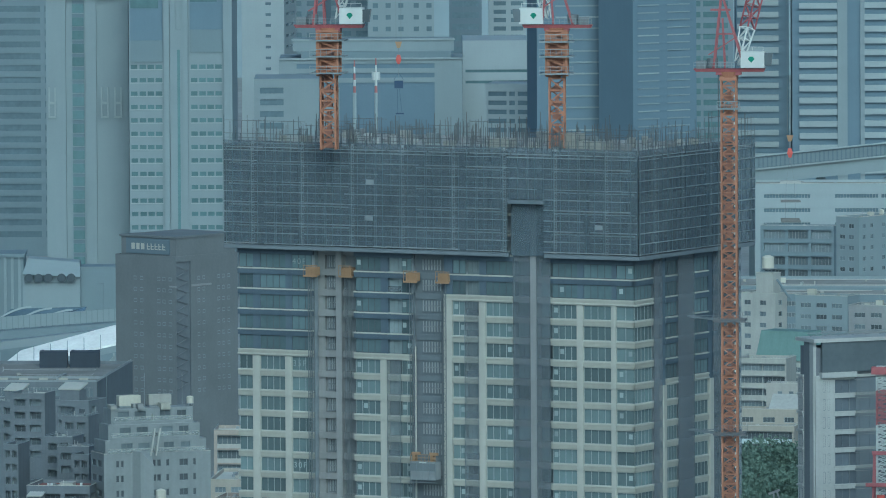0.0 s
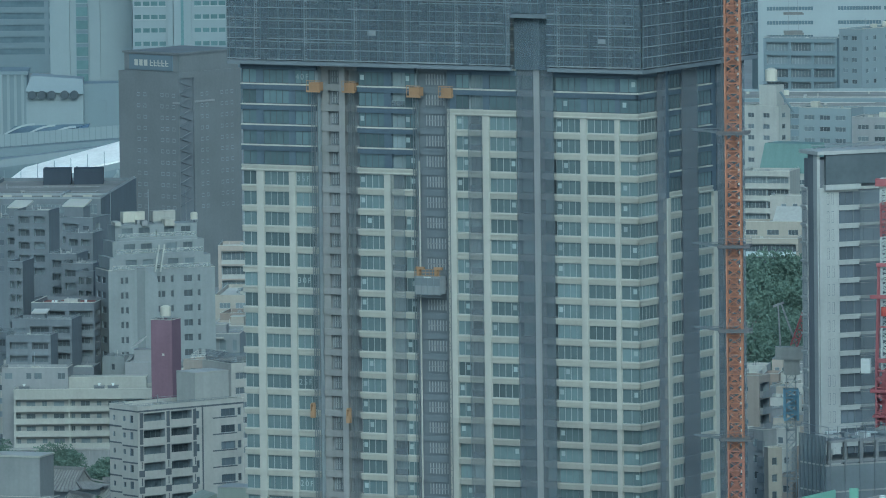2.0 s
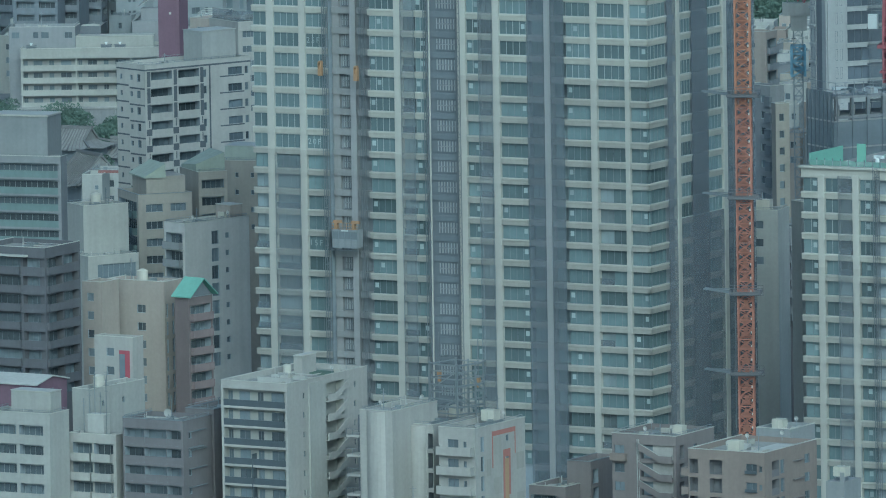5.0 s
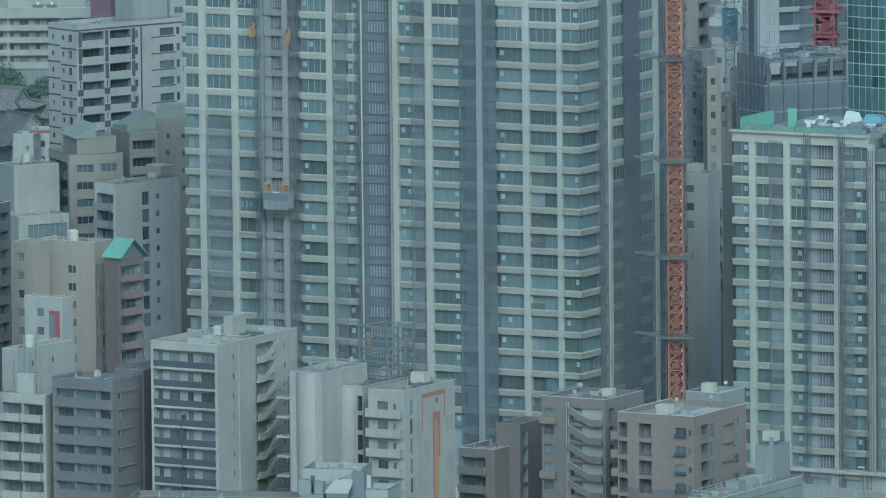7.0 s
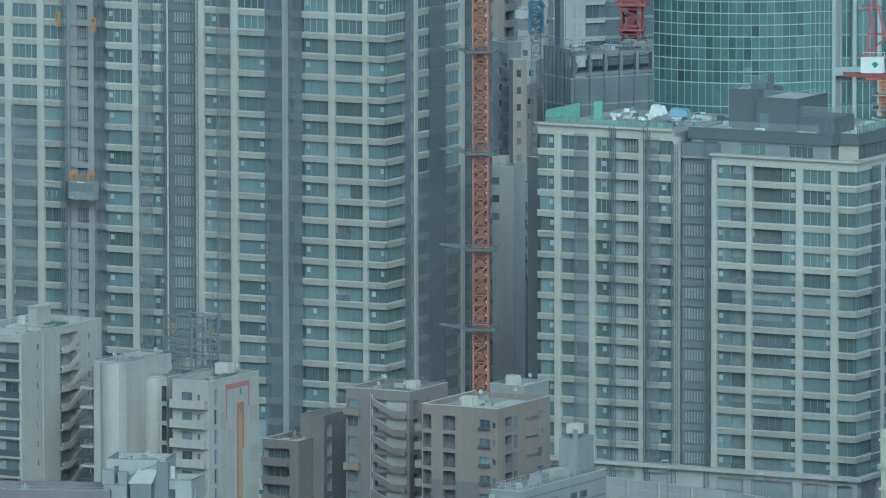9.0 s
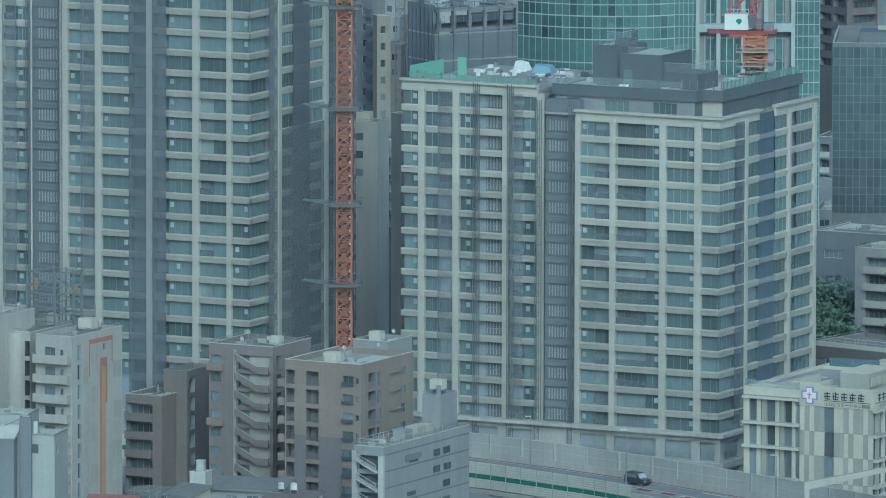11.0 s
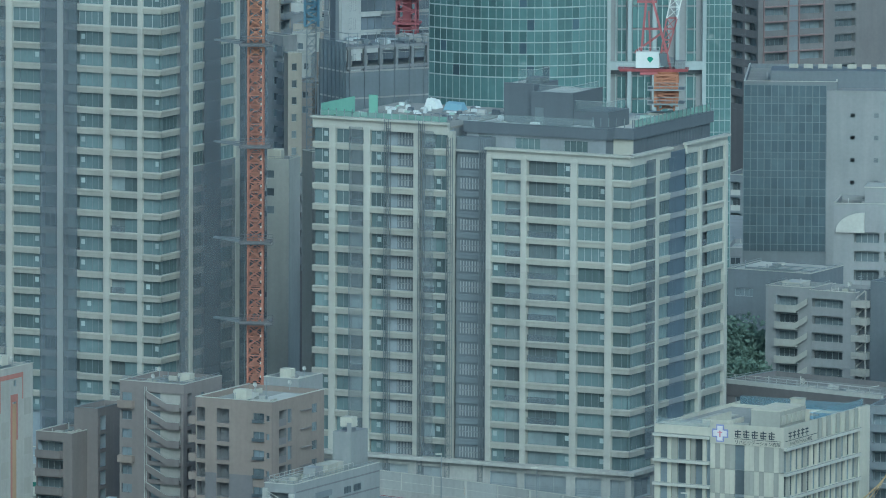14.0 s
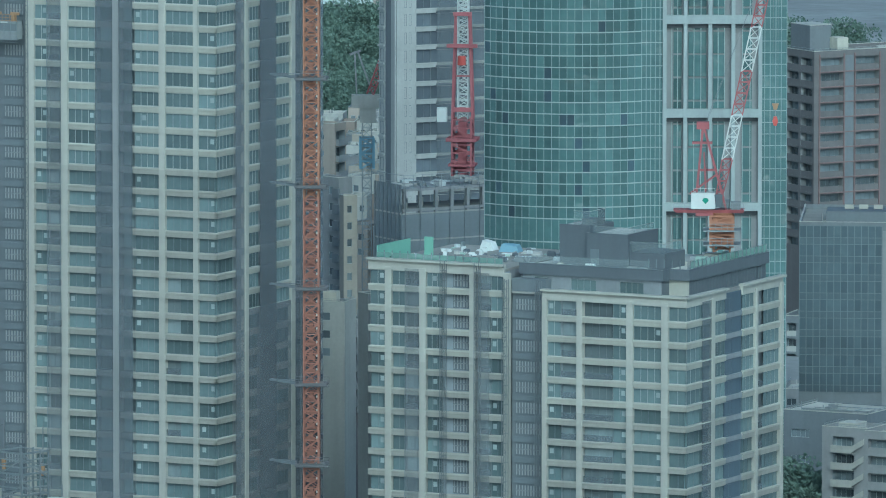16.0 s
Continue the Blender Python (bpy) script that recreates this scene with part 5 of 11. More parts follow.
    part("roof_kerb", S().box(-21.9, -12.6, 3.0, 3.3, 23.7, 24.3).box(-12.9, -12.6, 0.7, 12, 23.7, 24.5).box(-21.9, -0.6, 26.5, 26.8, 23.7, 24.2), pale, t)
    part("blue_roof", S().box(-14, -0.6, 20, 30.2, 23.71, 23.76), BLUE, t)
    part("plant_room", S().box(-9.5, -4.5, 8, 17, 23.7, 26.2), pale2, t)
    for i in range(9):
        part("plant_slat", S().box(-9.5, -4.5, 8.05 + i, 8.6 + i, 26.2, 26.4), pale, t)
    part("roof_vent", S().box(-8.5, -6.6, 20, 21.5, 23.7, 26.6).box(-8.6, -6.5, 19.9, 21.6, 26.6, 26.75), pale, t)
    part("plant_pipe", S().bar((-9, 18, 25.6), (-5, 18, 25.6), 0.7).bar((-9, 18.6, 24.6), (-3, 18.6, 24.6), 0.35), pale2, t)
    part("roof_light", S().box(-11.8, -9.8, 4, 8, 23.7, 24.1).box(-20, -16.5, 6, 18, 23.7, 23.85), CREAM, t)
    for i in range(5):
        part("fan_unit", S().box(-4.45, -4.2, 8.4 + 1.7 * i, 9.6 + 1.7 * i, 24.2, 25.6), CREAM, t)
    part("plant_screen", S().box(-15, -9.6, 2, 2.2, 23.7, 25.2).box(-15, -14.8, 2.2, 12, 23.7, 25.2).box(-9.8, -4, 17.4, 17.6, 23.7, 25.5), pale, t)
    blue_rail = netting("blue_glass_rail", (0.2, 0.32, 0.38), 0.3)
    part("glass_rail", S().box(-22.1, -12.7, 0.3, 0.33, 24.2, 25.3), netting("clear_glass_rail", (0.33, 0.41, 0.42), 0.25), t)
    part("glass_rail", S().box(-0.7, -0.67, 12, 30, 24.9, 26.0), blue_rail, t)
    part("glass_rail", S().box(-22, -0.7, 29.9, 29.93, 23.7, 25.1), blue_rail, t)
    # sign: a pale cross with a blue edge, bars for the name, the legible words below
    cross = part("sign_cross", S().box(-11.5, -10.2, -0.16, -0.06, 22.15, 24.85).box(-12.2, -9.5, -0.17, -0.06, 22.85, 24.15), paint("lilac_sign", (0.22, 0.26, 0.48)), t, "white cross with a lilac edge and a red mark")
    part("cross_core", S().box(-11.3, -10.4, -0.20, -0.17, 22.35, 24.65).box(-12.0, -9.7, -0.21, -0.17, 23.05, 23.95), paint("white_sign", (0.62, 0.64, 0.64)), cross)
    part("cross_mark", S().box(-10.97, -10.73, -0.23, -0.21, 22.9, 23.9).box(-11.25, -10.45, -0.235, -0.21, 23.55, 23.72), paint("rose_sign", (0.50, 0.22, 0.28)), cross)
    ink = paint("ink_sign", (0.035, 0.055, 0.07))
    for i in range(5):
        x = -8.35 + 1.45 * i
        s = S().box(x, x + 1.05, -0.13, -0.06, 23.9, 24.05).box(x, x + 1.05, -0.13, -0.06, 23.45, 23.6).box(x + 0.1, x + 0.95, -0.13, -0.06, 23.05, 23.18).box(x + 0.44, x + 0.6, -0.12, -0.06, 23.0, 24.25).box(x + 0.08, x + 0.2, -0.12, -0.06, 23.1, 23.8)
        part("sign_bar", s, ink, t)
        y = 1.6 + 1.5 * i
        part("sign_bar", S().box(0.03, 0.1, y, y + 1.1, 23.9, 24.05).box(0.03, 0.1, y, y + 1.1, 23.4, 23.55).box(0.03, 0.1, y + 0.45, y + 0.6, 23.0, 24.2), ink, t)
    part("sign_line", S().box(-8.4, -0.4, -0.1, -0.06, 22.78, 22.86).box(0.03, 0.07, 0.6, 12, 22.78, 22.86), ink, t)
    for m in (pose(-8.4, -0.1, 22.05, 90, 0, 0), pose(0.08, 2.0, 22.05, 90, 0, 90)):
        cu = bpy.data.curves.new("sign_words", "FONT")
        cu.body, cu.size, cu.extrude = "リハビリテーション病院", 0.72, 0.01
        cu.materials.append(ink)
        ob = new("sign_words", cu)
        ob.parent, ob.matrix_basis = t, m
    return t


build_hospital()


# ---- elevated expressway in front of the lower block ----
def along(points, step):
    out = []
    for p, q in zip(points, points[1:]):
        n = max(1, round(math.dist(p, q) / step))
        out += [(p[0] + (q[0] - p[0]) * i / n, p[1] + (q[1] - p[1]) * i / n) for i in range(n)]
    return out + [points[-1]]


def build_expressway():
    t = thing("expressway", "elevated two-lane expressway on concrete piers with pale noise barriers", "expressway", 0, 0, 0, kind="structure")
    raw = [(-200, 1700), (-120, 1695), (-40, 1690), (10, 1684), (40, 1674), (58, 1660), (72, 1647.5), (86, 1632.5), (100, 1615), (118, 1591), (140, 1560), (170, 1515), (215, 1450)]
    near = [k for k, q in enumerate(raw) if 50 < q[0] < 130]
    line = along(raw[:near[0] + 1], 60)[:-1] + along(raw[near[0]:near[-1] + 1], 6.0) + along(raw[near[-1]:], 60)[1:]
    offs = []
    for i, p in enumerate(line):
        a, b = line[max(i - 1, 0)], line[min(i + 1, len(line) - 1)]
        d = Vector((b[0] - a[0], b[1] - a[1])).normalized()
        offs.append(Vector((-d.y, d.x)))            # towards the far side

    def strip(name, lo, hi, z0, z1, mat, label="", first=0, last=None, gap=0.0, sub=None):
        for i in range(first, (last or len(line)) - 1):
            p, q = Vector(line[i]), Vector(line[i + 1])
            if gap:
                q = p.lerp(q, 1 - gap)
            a, b = offs[i], offs[i + 1]
            c = [p + a * lo, q + b * lo, q + b * hi, p + a * hi]
            part(name, S().hexa([(*v, z0) for v in c] + [(*v, z1) for v in c]), mat, sub or t, label)

    strip("deck", -7.6, 7.6, 9.2, 10.6, CONCRETE)
    strip("roadway", -6.6, 6.6, 10.6, 10.64, ASPHALT)
    paint_w, paint_r = paint("road_paint", (0.42, 0.47, 0.46)), paint("red_road_paint", (0.22, 0.06, 0.065))
    strip("edge_line", 5.6, 5.8, 10.645, 10.655, paint_w)
    strip("edge_line", 0.9, 1.1, 10.645, 10.655, paint_w)
    strip("kerb_line", 6.0, 6.35, 10.645, 10.66, paint_r)
    strip("far_wall", 6.7, 7.1, 10.6, 11.7, CONCRETE)
    strip("far_barrier", 6.85, 6.95, 11.7, 14.4, paint("translucent_barrier", (0.35, 0.38, 0.36), vary=0.05), "pale noise barrier panel", gap=0.03)
    strip("far_post", 6.8, 7.0, 11.7, 14.5, LIP, gap=0.98)
    strip("far_cap", 6.8, 7.0, 14.4, 14.5, LIP)
    strip("far_rail", 6.8, 6.85, 13.0, 13.06, LIP)
    end = next(i for i, p in enumerate(line) if p[0] > 93)
    strip("near_wall", -7.1, -6.7, 10.6, 11.4, CONCRETE)
    green = paint("green_stripe", (0.05, 0.17, 0.13))
    for i in range(end - 1):                            # ribbed white panels with one green rib
        p, q, a, b = Vector(line[i]), Vector(line[i + 1]), offs[i], offs[i + 1]
        s = S()
        prof = [(-7.66, 8.75)]
        for k in range(11):
            z = 8.75 + 0.36 * k
            prof += [(-7.78, z + 0.03), (-7.78, z + 0.27), (-7.68, z + 0.31), (-7.68, z + 0.36)]
        for (d0, z0), (d1, z1) in zip(prof, prof[1:]):
            rib = int((z0 - 8.75 + 0.01) / 0.36) in (4, 5)
            s.face([(*(p + a * d0), z0), (*(q + b * d0), z0), (*(q + b * d1), z1), (*(p + a * d1), z1)], 1 if rib else 0)
        s.face([(*(p + a * -7.68), 12.71), (*(q + b * -7.68), 12.71), (*(q + b * -7.6), 12.71), (*(p + a * -7.6), 12.71)])
        s.face([(*(p + a * -7.6), 12.71), (*(q + b * -7.6), 12.71), (*(q + b * -7.6), 8.7), (*(p + a * -7.6), 8.7)])
        part("near_barrier", s.mesh("near_barrier", LIP, green, weld=True), (), t, "ribbed white barrier panel with a green stripe")
        for f in (0.0, 0.5):
            c, o = p.lerp(q, f), a.lerp(b, f)
            part("near_post", S().bar((*(c + o * -7.8), 8.7), (*(c + o * -7.8), 12.8), 0.1), STEEL, t)
    strip("bottom_girder", -7.9, -7.2, 7.9, 8.6, CREAM_LOW, last=end)
    strip("divider", -1.6, -0.9, 10.65, 10.9, CREAM)
    strip("divider_mark", -1.7, -0.7, 10.92, 10.96, paint_r, gap=0.45)
    strip("divider_rail", -2.3, -2.2, 11.2, 11.3, LIP, first=end)
    strip("divider_rail", 2.0, 2.1, 11.2, 11.3, LIP, first=end)
    for i in range(2, len(line), 3):
        p, o = line[i], offs[i]
        s = S().tube(p[0], p[1], 0, 7.5, 1.1, n=10)
        c, d = Vector(p), Vector((-o.y, o.x))
        v = [c - o * 7 - d, c + o * 7 - d, c + o * 7 + d, c - o * 7 + d]
        s.hexa([(*w, 7.5) for w in v] + [(*w, 9.2) for w in v])
        part("pier", s, CONCRETE_DARK, t)
    return line, offs


LINE, OFFS = build_expressway()


def van(x, y, z, turn):
    t = thing("van", "dark grey van driving on the expressway", "van", x, y, z, turn)
    body = paint("van_paint", (0.055, 0.06, 0.075), rough=0.35)
    s = S()
    prof = [(-2.2, 0.35), (2.1, 0.35), (2.2, 0.95), (1.3, 1.1), (0.6, 1.85), (-2.0, 1.95), (-2.25, 1.2)]
    n = len(prof)
    lo, hi = [(a, -0.85, b) for a, b in prof], [(a, 0.85, b) for a, b in prof]
    s.face(lo).face(hi[::-1])
    for i in range(n):
        j = (i + 1) % n
        s.face([lo[i], lo[j], hi[j], hi[i]])
    part("body", s, body, t)
    part("windscreen", S().hexa([(1.28, -0.75, 1.14), (1.32, -0.75, 1.14), (1.32, 0.75, 1.14), (1.28, 0.75, 1.14), (0.64, -0.7, 1.84), (0.68, -0.7, 1.84), (0.68, 0.7, 1.84), (0.64, 0.7, 1.84)]), paint("pale_glass", (0.3, 0.36, 0.37), rough=0.2), t)
    part("side_window", S().box(-1.9, 0.55, -0.88, -0.85, 1.2, 1.75), GLASS, t)
    for a in (-1.4, 1.4):
        for b in (-0.8, 0.62):
            w = S()
            k = 12
            for i in range(k):
                p, q = 2 * math.pi * i / k, 2 * math.pi * (i + 1) / k
                w.face([(a + 0.33 * math.cos(p), b, 0.33 + 0.33 * math.sin(p)), (a + 0.33 * math.cos(q), b, 0.33 + 0.33 * math.sin(q)), (a + 0.33 * math.cos(q), b + 0.2, 0.33 + 0.33 * math.sin(q)), (a + 0.33 * math.cos(p), b + 0.2, 0.33 + 0.33 * math.sin(p))])
            w.face([(a + 0.33 * math.cos(2 * math.pi * i / k), b, 0.33 + 0.33 * math.sin(2 * math.pi * i / k)) for i in range(k)])
            part("wheel", w, STEEL_DARK, t)
    for b in (-0.7, 0.5):
        part("headlight", S().box(2.12, 2.22, b, b + 0.25, 0.7, 0.9), LIP, t)
    return t


van(88.9, 1633.5, 10.65, 51)


def lamp_post(x, y, z, h, turn=0):
    t = thing("street_lamp", "slim grey street lamp with a short arm", "street lamp", x, y, z, turn, "street lamps")
    part("pole", S().tube(0, 0, 0, h, 0.11, 0.07, n=8), STEEL, t)
    part("head", S().box(-0.9, 0.1, -0.15, 0.15, h, h + 0.16), LIP, t)
    return t


for i, z in ((next(k for k, p in enumerate(LINE) if p[0] > 84), 10.6), (next(k for k, p in enumerate(LINE) if p[0] > 106), 10.6), (next(k for k, p in enumerate(LINE) if p[0] > 70), 10.6)):
    p = Vector(LINE[i]) + OFFS[i] * 1.4
    lamp_post(p.x, p.y, z, 8.5)
g = thing("road_gantry", "cream steel gantry reaching over the expressway", "gantry", 111.5, 1588.0, 0, -30)
part("post", S().box(-0.45, 0.45, -0.45, 0.45, 0, 17.8), CREAM, g)
part("arm", S().hexa([(0, -0.4, 16.6), (15.5, -0.3, 18.3), (15.5, 0.3, 18.3), (0, 0.4, 16.6), (0, -0.4, 17.8), (15.5, -0.3, 19.0), (15.5, 0.3, 19.0), (0, 0.4, 17.8)]), CREAM, g)
part("post", S().box(15.0, 15.7, -0.35, 0.35, 0, 20.0), CREAM, g)


# ---- rooftop fittings ----
def water_tank(m, s=1.0, round_=False, label="cream water tank on a steel stand on the roof"):
    t = thing("water_tank", label, "water tank", 0, 0, 0, 0, "water tanks")
    t.matrix_basis = m
    part("stand", S().box(-0.9 * s, 0.9 * s, -0.7 * s, 0.7 * s, 0.5 * s, 0.6 * s).bar((-0.8 * s, -0.6 * s, 0), (-0.8 * s, -0.6 * s, 0.5 * s), 0.1).bar((0.8 * s, -0.6 * s, 0), (0.8 * s, -0.6 * s, 0.5 * s), 0.1)
         .bar((0.8 * s, 0.6 * s, 0), (0.8 * s, 0.6 * s, 0.5 * s), 0.1).bar((-0.8 * s, 0.6 * s, 0), (-0.8 * s, 0.6 * s, 0.5 * s), 0.1), STEEL, t)
    if round_:
        part("tank", S().tube(0, 0, 0.6 * s, 2.0 * s, 0.8 * s, 0.8 * s, 14).tube(0, 0, 2.0 * s, 2.25 * s, 0.8 * s, 0.3 * s, 14), TANK, t)
    else:
        part("tank", S().box(-1.0 * s, 1.0 * s, -0.8 * s, 0.8 * s, 0.6 * s, 2.0 * s).box(-1.04 * s, 1.04 * s, -0.84 * s, 0.84 * s, 1.25 * s, 1.32 * s).box(-0.06, 0.06, -0.86 * s, 0.86 * s, 0.62 * s, 2.03 * s), TANK, t)
    return t


TANK = paint("cream_tank", (0.46, 0.48, 0.41))


def dish(m, r=0.36):
    t = thing("satellite_dish", "small pale satellite dish on a roof pole", "satellite dish", 0, 0, 0, 0, "satellite dishes")
    t.matrix_basis = m
    part("pole", S().bar((0, 0, 0), (0, 0, 1.1), 0.08), STEEL, t)
    s = S()
    rim = [(r * math.cos(2 * math.pi * i / 12), -0.05, 1.2 + r * math.sin(2 * math.pi * i / 12)) for i in range(12)]
    for i in range(12):
        s.face([rim[i], rim[(i + 1) % 12], (0, 0.14, 1.2)])
    part("reflector", s, P_PIPE, t)
    return t


def ac_unit(m, w=0.9):
    s = S().box(-w / 2, w / 2, -0.2, 0.2, 0.1, 0.85).box(-w / 2, -w / 2 + 0.1, -0.2, 0.2, 0, 0.1).box(w / 2 - 0.1, w / 2, -0.2, 0.2, 0, 0.1)
    return lone("air_conditioner", s, CREAM, "pale air-conditioning unit standing on a flat roof", "air conditioner", m, "air conditioners")


def aerial(m, h):
    s = S().bar((0, 0, 0), (0, 0, h), 0.09).bar((-0.5, 0, h * 0.9), (0.5, 0, h * 0.9), 0.05).bar((-0.35, 0, h * 0.8), (0.35, 0, h * 0.8), 0.05)
    return lone("roof_aerial", s, STEEL, "thin steel aerial standing on a roof", "aerial", m, "roof aerials")


def roof_hut(b, x0, x1, y0, y1, h, mat, lip=True):
    """Stair head or lift room on a flat roof, part of its building."""
    z = b["top"] - 0.8
    o = part("roof_hut", S().box(x0, x1, y0, y1, z, z + h), mat, b)
    if lip:
        part("roof_hut_cap", S().box(x0 - 0.08, x1 + 0.08, y0 - 0.08, y1 + 0.08, z + h, z + h + 0.12), LIP, b)
    return o


def clutter(b, w, d, n, seed, tanks=1, dishes=2):
    rnd = random.Random(seed)
    z = b["top"] - 0.8
    for i in range(n):
        ac_unit(on(b, -rnd.uniform(1, w - 1), rnd.uniform(1, d - 1), z, rnd.choice((0, 90))), rnd.uniform(0.8, 1.6))
    for i in range(tanks):
        water_tank(on(b, -rnd.uniform(1.5, w - 1.5), rnd.uniform(1.5, d - 1.5), z), rnd.uniform(0.8, 1.2), rnd.random() < 0.4)
    for i in range(dishes):
        dish(on(b, -rnd.uniform(0.6, w - 0.6), rnd.uniform(0.6, d - 0.6), z + 0.5))
    if n > 2:
        aerial(on(b, -rnd.uniform(1, w - 1), rnd.uniform(1, d - 1), z), rnd.uniform(2.5, 4.5))


def stairs_outside(b, side, a0, a1, rows, pitch, mat, proud=0.9, inner=None, flip=False, coping=None):
    """Open stair: slanting parapets, one to a storey, with the landing at one end."""
    for z in rows:
        s = S()
        m = a0 + (a1 - a0) * 0.62
        pts = [(a0, z + pitch * 0.62), (m, z), (a1, z)]
        if flip:
            pts = [(a0 + a1 - p, q) for p, q in pts][::-1]
        for (p, zp), (q, zq) in zip(pts, pts[1:]):
            lo = [oriented(side, p, -proud, zp), oriented(side, q, -proud, zq), oriented(side, q, -proud + 0.15, zq), oriented(side, p, -proud + 0.15, zp)]
            s.hexa(lo + [(v[0], v[1], v[2] + 1.0) for v in lo])
        e0, e1 = (m, a1) if not flip else (a0, a0 + a1 - m)
        side_box(s, side, e0, e1, -proud, 0.1, z - 0.12, z)
        part("stair_parapet", s, mat, b)
        if coping:
            c = S()
            for (p, zp), (q, zq) in zip(pts, pts[1:]):
                lo = [oriented(side, p, -proud - 0.02, zp + 1.0), oriented(side, q, -proud - 0.02, zq + 1.0), oriented(side, q, -proud + 0.18, zq + 1.0), oriented(side, p, -proud + 0.18, zp + 1.0)]
                c.hexa(lo + [(v[0], v[1], v[2] + 0.09) for v in lo])
            part("stair_coping", c, coping, b)


def rows_of(b, floors, pitch, top=1.0):
    return [b["top"] - top - pitch * (i + 1) for i in range(floors) if b["top"] - top - pitch * (i + 1) > b["low"]]


# House paints: dark tones carry haze in their colour, lighter and bluer.
P_WHITE = paint("white_render", (0.345, 0.362, 0.332))
P_GREYWHITE = paint("greyish_white_tile", (0.34, 0.365, 0.335))
P_BROWN = paint("brown_tile", (0.196, 0.19, 0.182))
P_BROWN_D = paint("dark_brown_tile", (0.166, 0.171, 0.174))
P_TAUPE2 = paint("taupe_tile", (0.225, 0.205, 0.18))
P_BEIGE = paint("beige_render", (0.335, 0.32, 0.28))
P_TAN = paint("tan_tile", (0.325, 0.325, 0.28))
P_GREY = paint("grey_tile", (0.25, 0.275, 0.28))
P_BLUEGREY = paint("blue_grey_cladding", (0.25, 0.278, 0.278))
P_SLATE = paint("slate_grey_wall", (0.17, 0.2, 0.215))
P_MAROON = paint("maroon_tile", (0.165, 0.115, 0.148))
P_PALE = paint("pale_grey_render", (0.38, 0.41, 0.382))
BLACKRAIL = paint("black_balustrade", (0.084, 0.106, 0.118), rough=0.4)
# Far paints: distance haze is mixed into these pale, bluish base colours.
FAR_PALE = paint("hazy_pale_stone", (0.225, 0.284, 0.302), amp=0.07, streak=0.03, bump=0)
FAR_MID = paint("hazy_grey_stone", (0.167, 0.223, 0.249), amp=0.07, streak=0.03, bump=0)
FAR_DARK = paint("hazy_dark_cladding", (0.133, 0.182, 0.215), amp=0.07, streak=0.03, bump=0)
FAR_DEEP = paint("hazy_blue_glass", (0.138, 0.202, 0.252), amp=0.07, streak=0.03, bump=0)
FAR_GLASS = glazing("hazy_window_glass", (0.154, 0.217, 0.249), 0.1)
FAR_TEAL = glazing("hazy_teal_glass", (0.138, 0.228, 0.242), 0.12)
FAR_WHITE = paint("hazy_white_wall", (0.297, 0.360, 0.373), amp=0.07, streak=0.03, bump=0)

# Darker tone: puts shade into the recess linings; also used for office joints.
DIM_BROWN = paint("shade_and_joint_brown", (0.165, 0.179, 0.187))
# ---- the row of apartment houses in front ----
b = block("apartment_house", "white apartment house with black balcony fronts and an outside stair", "apartment building", -26.1, 1589.8, 46.9, 31, 11.7, 22.9, P_WHITE,
          front=[(-11.3, -0.45, "c")], right=[(4.4, 5.0, "s"), (10.8, 16.2, "o"), (19.0, 19.6, "s")], floors=10, pitch=2.93, top=0.9, inner=P_GREYWHITE,
          look_front=dict(para=BLACKRAIL, frame=FRAME_DARK), roof=ROOF, low=20.4)
stairs_outside(b, "r", 10.4, 16.3, rows_of(b, 10, 2.93, 0.9), 2.93, P_WHITE, 0.8, flip=True)
part("side_wall", S().box(0.02, 0.25, 5.9, 10.6, 0, 46.3), P_GREYWHITE, b)
part("divider", S().box(-6.4, -6.25, -0.1, 1.1, 0, 36), BLACKRAIL, b)
roof_hut(b, -7.5, -6.0, 14, 18, 3.0, P_WHITE)
part("roof_ledge", S().box(-9, -3, 6, 6.6, 46.1, 46.8).box(-9, -3, 10, 10.5, 46.1, 46.7), P_PALE, b)
lone("planter", S().box(-3, 3, -1.5, 1.5, 0, 0.3), LEAF, "small patch of roof lawn", "roof garden", on(b, -5, 17.5, 46.12))
clutter(b, 11, 22, 4, 1, 1, 1)

b = block("apartment_house", "white apartment house with solid balconies and an orange-striped end wall", "apartment building", 1.8, 1580.0, 41.0, 31, 6.3, 14.6, P_WHITE,
          front=[(-4.7, -2.9, "w"), (-2.0, -1.5, "s")], right=[(1.6, 2.5, "t"), (9.0, 9.7, "s")], floors=8, pitch=2.95, top=1.0, look_front=dict(frame=FRAME_DARK), look_right=dict(frame=FRAME_DARK), low=12.2)
for z in rows_of(b, 8, 2.95):
    parapet_part(b, "f", -6.2, -0.2, z + 0.05, 1.1, -1.1, P_WHITE, "solid")
OCHRE, RUST = paint("ochre_panel", (0.34, 0.255, 0.155)), paint("rust_panel", (0.34, 0.175, 0.145))
s = S().box(0.0, 0.05, 4.9, 5.15, 34.5, 40.0).box(0.0, 0.05, 5.15, 11.7, 39.3, 40.0).box(0.0, 0.05, 11.5, 11.7, 36, 39.3)
part("stripe", s, RUST, b, "rust red stripe")
part("stripe", S().box(0.0, 0.06, 8.1, 8.55, 0, 36.9).box(0.0, 0.06, 9.75, 10.15, 30, 36.9).box(0.0, 0.06, 8.55, 9.75, 35.8, 36.9), RUST, b, "rust red frame round the small windows")
part("stripe", S().box(0.0, 0.03, 8.57, 9.73, 0, 35.5), OCHRE, b, "ochre strip")
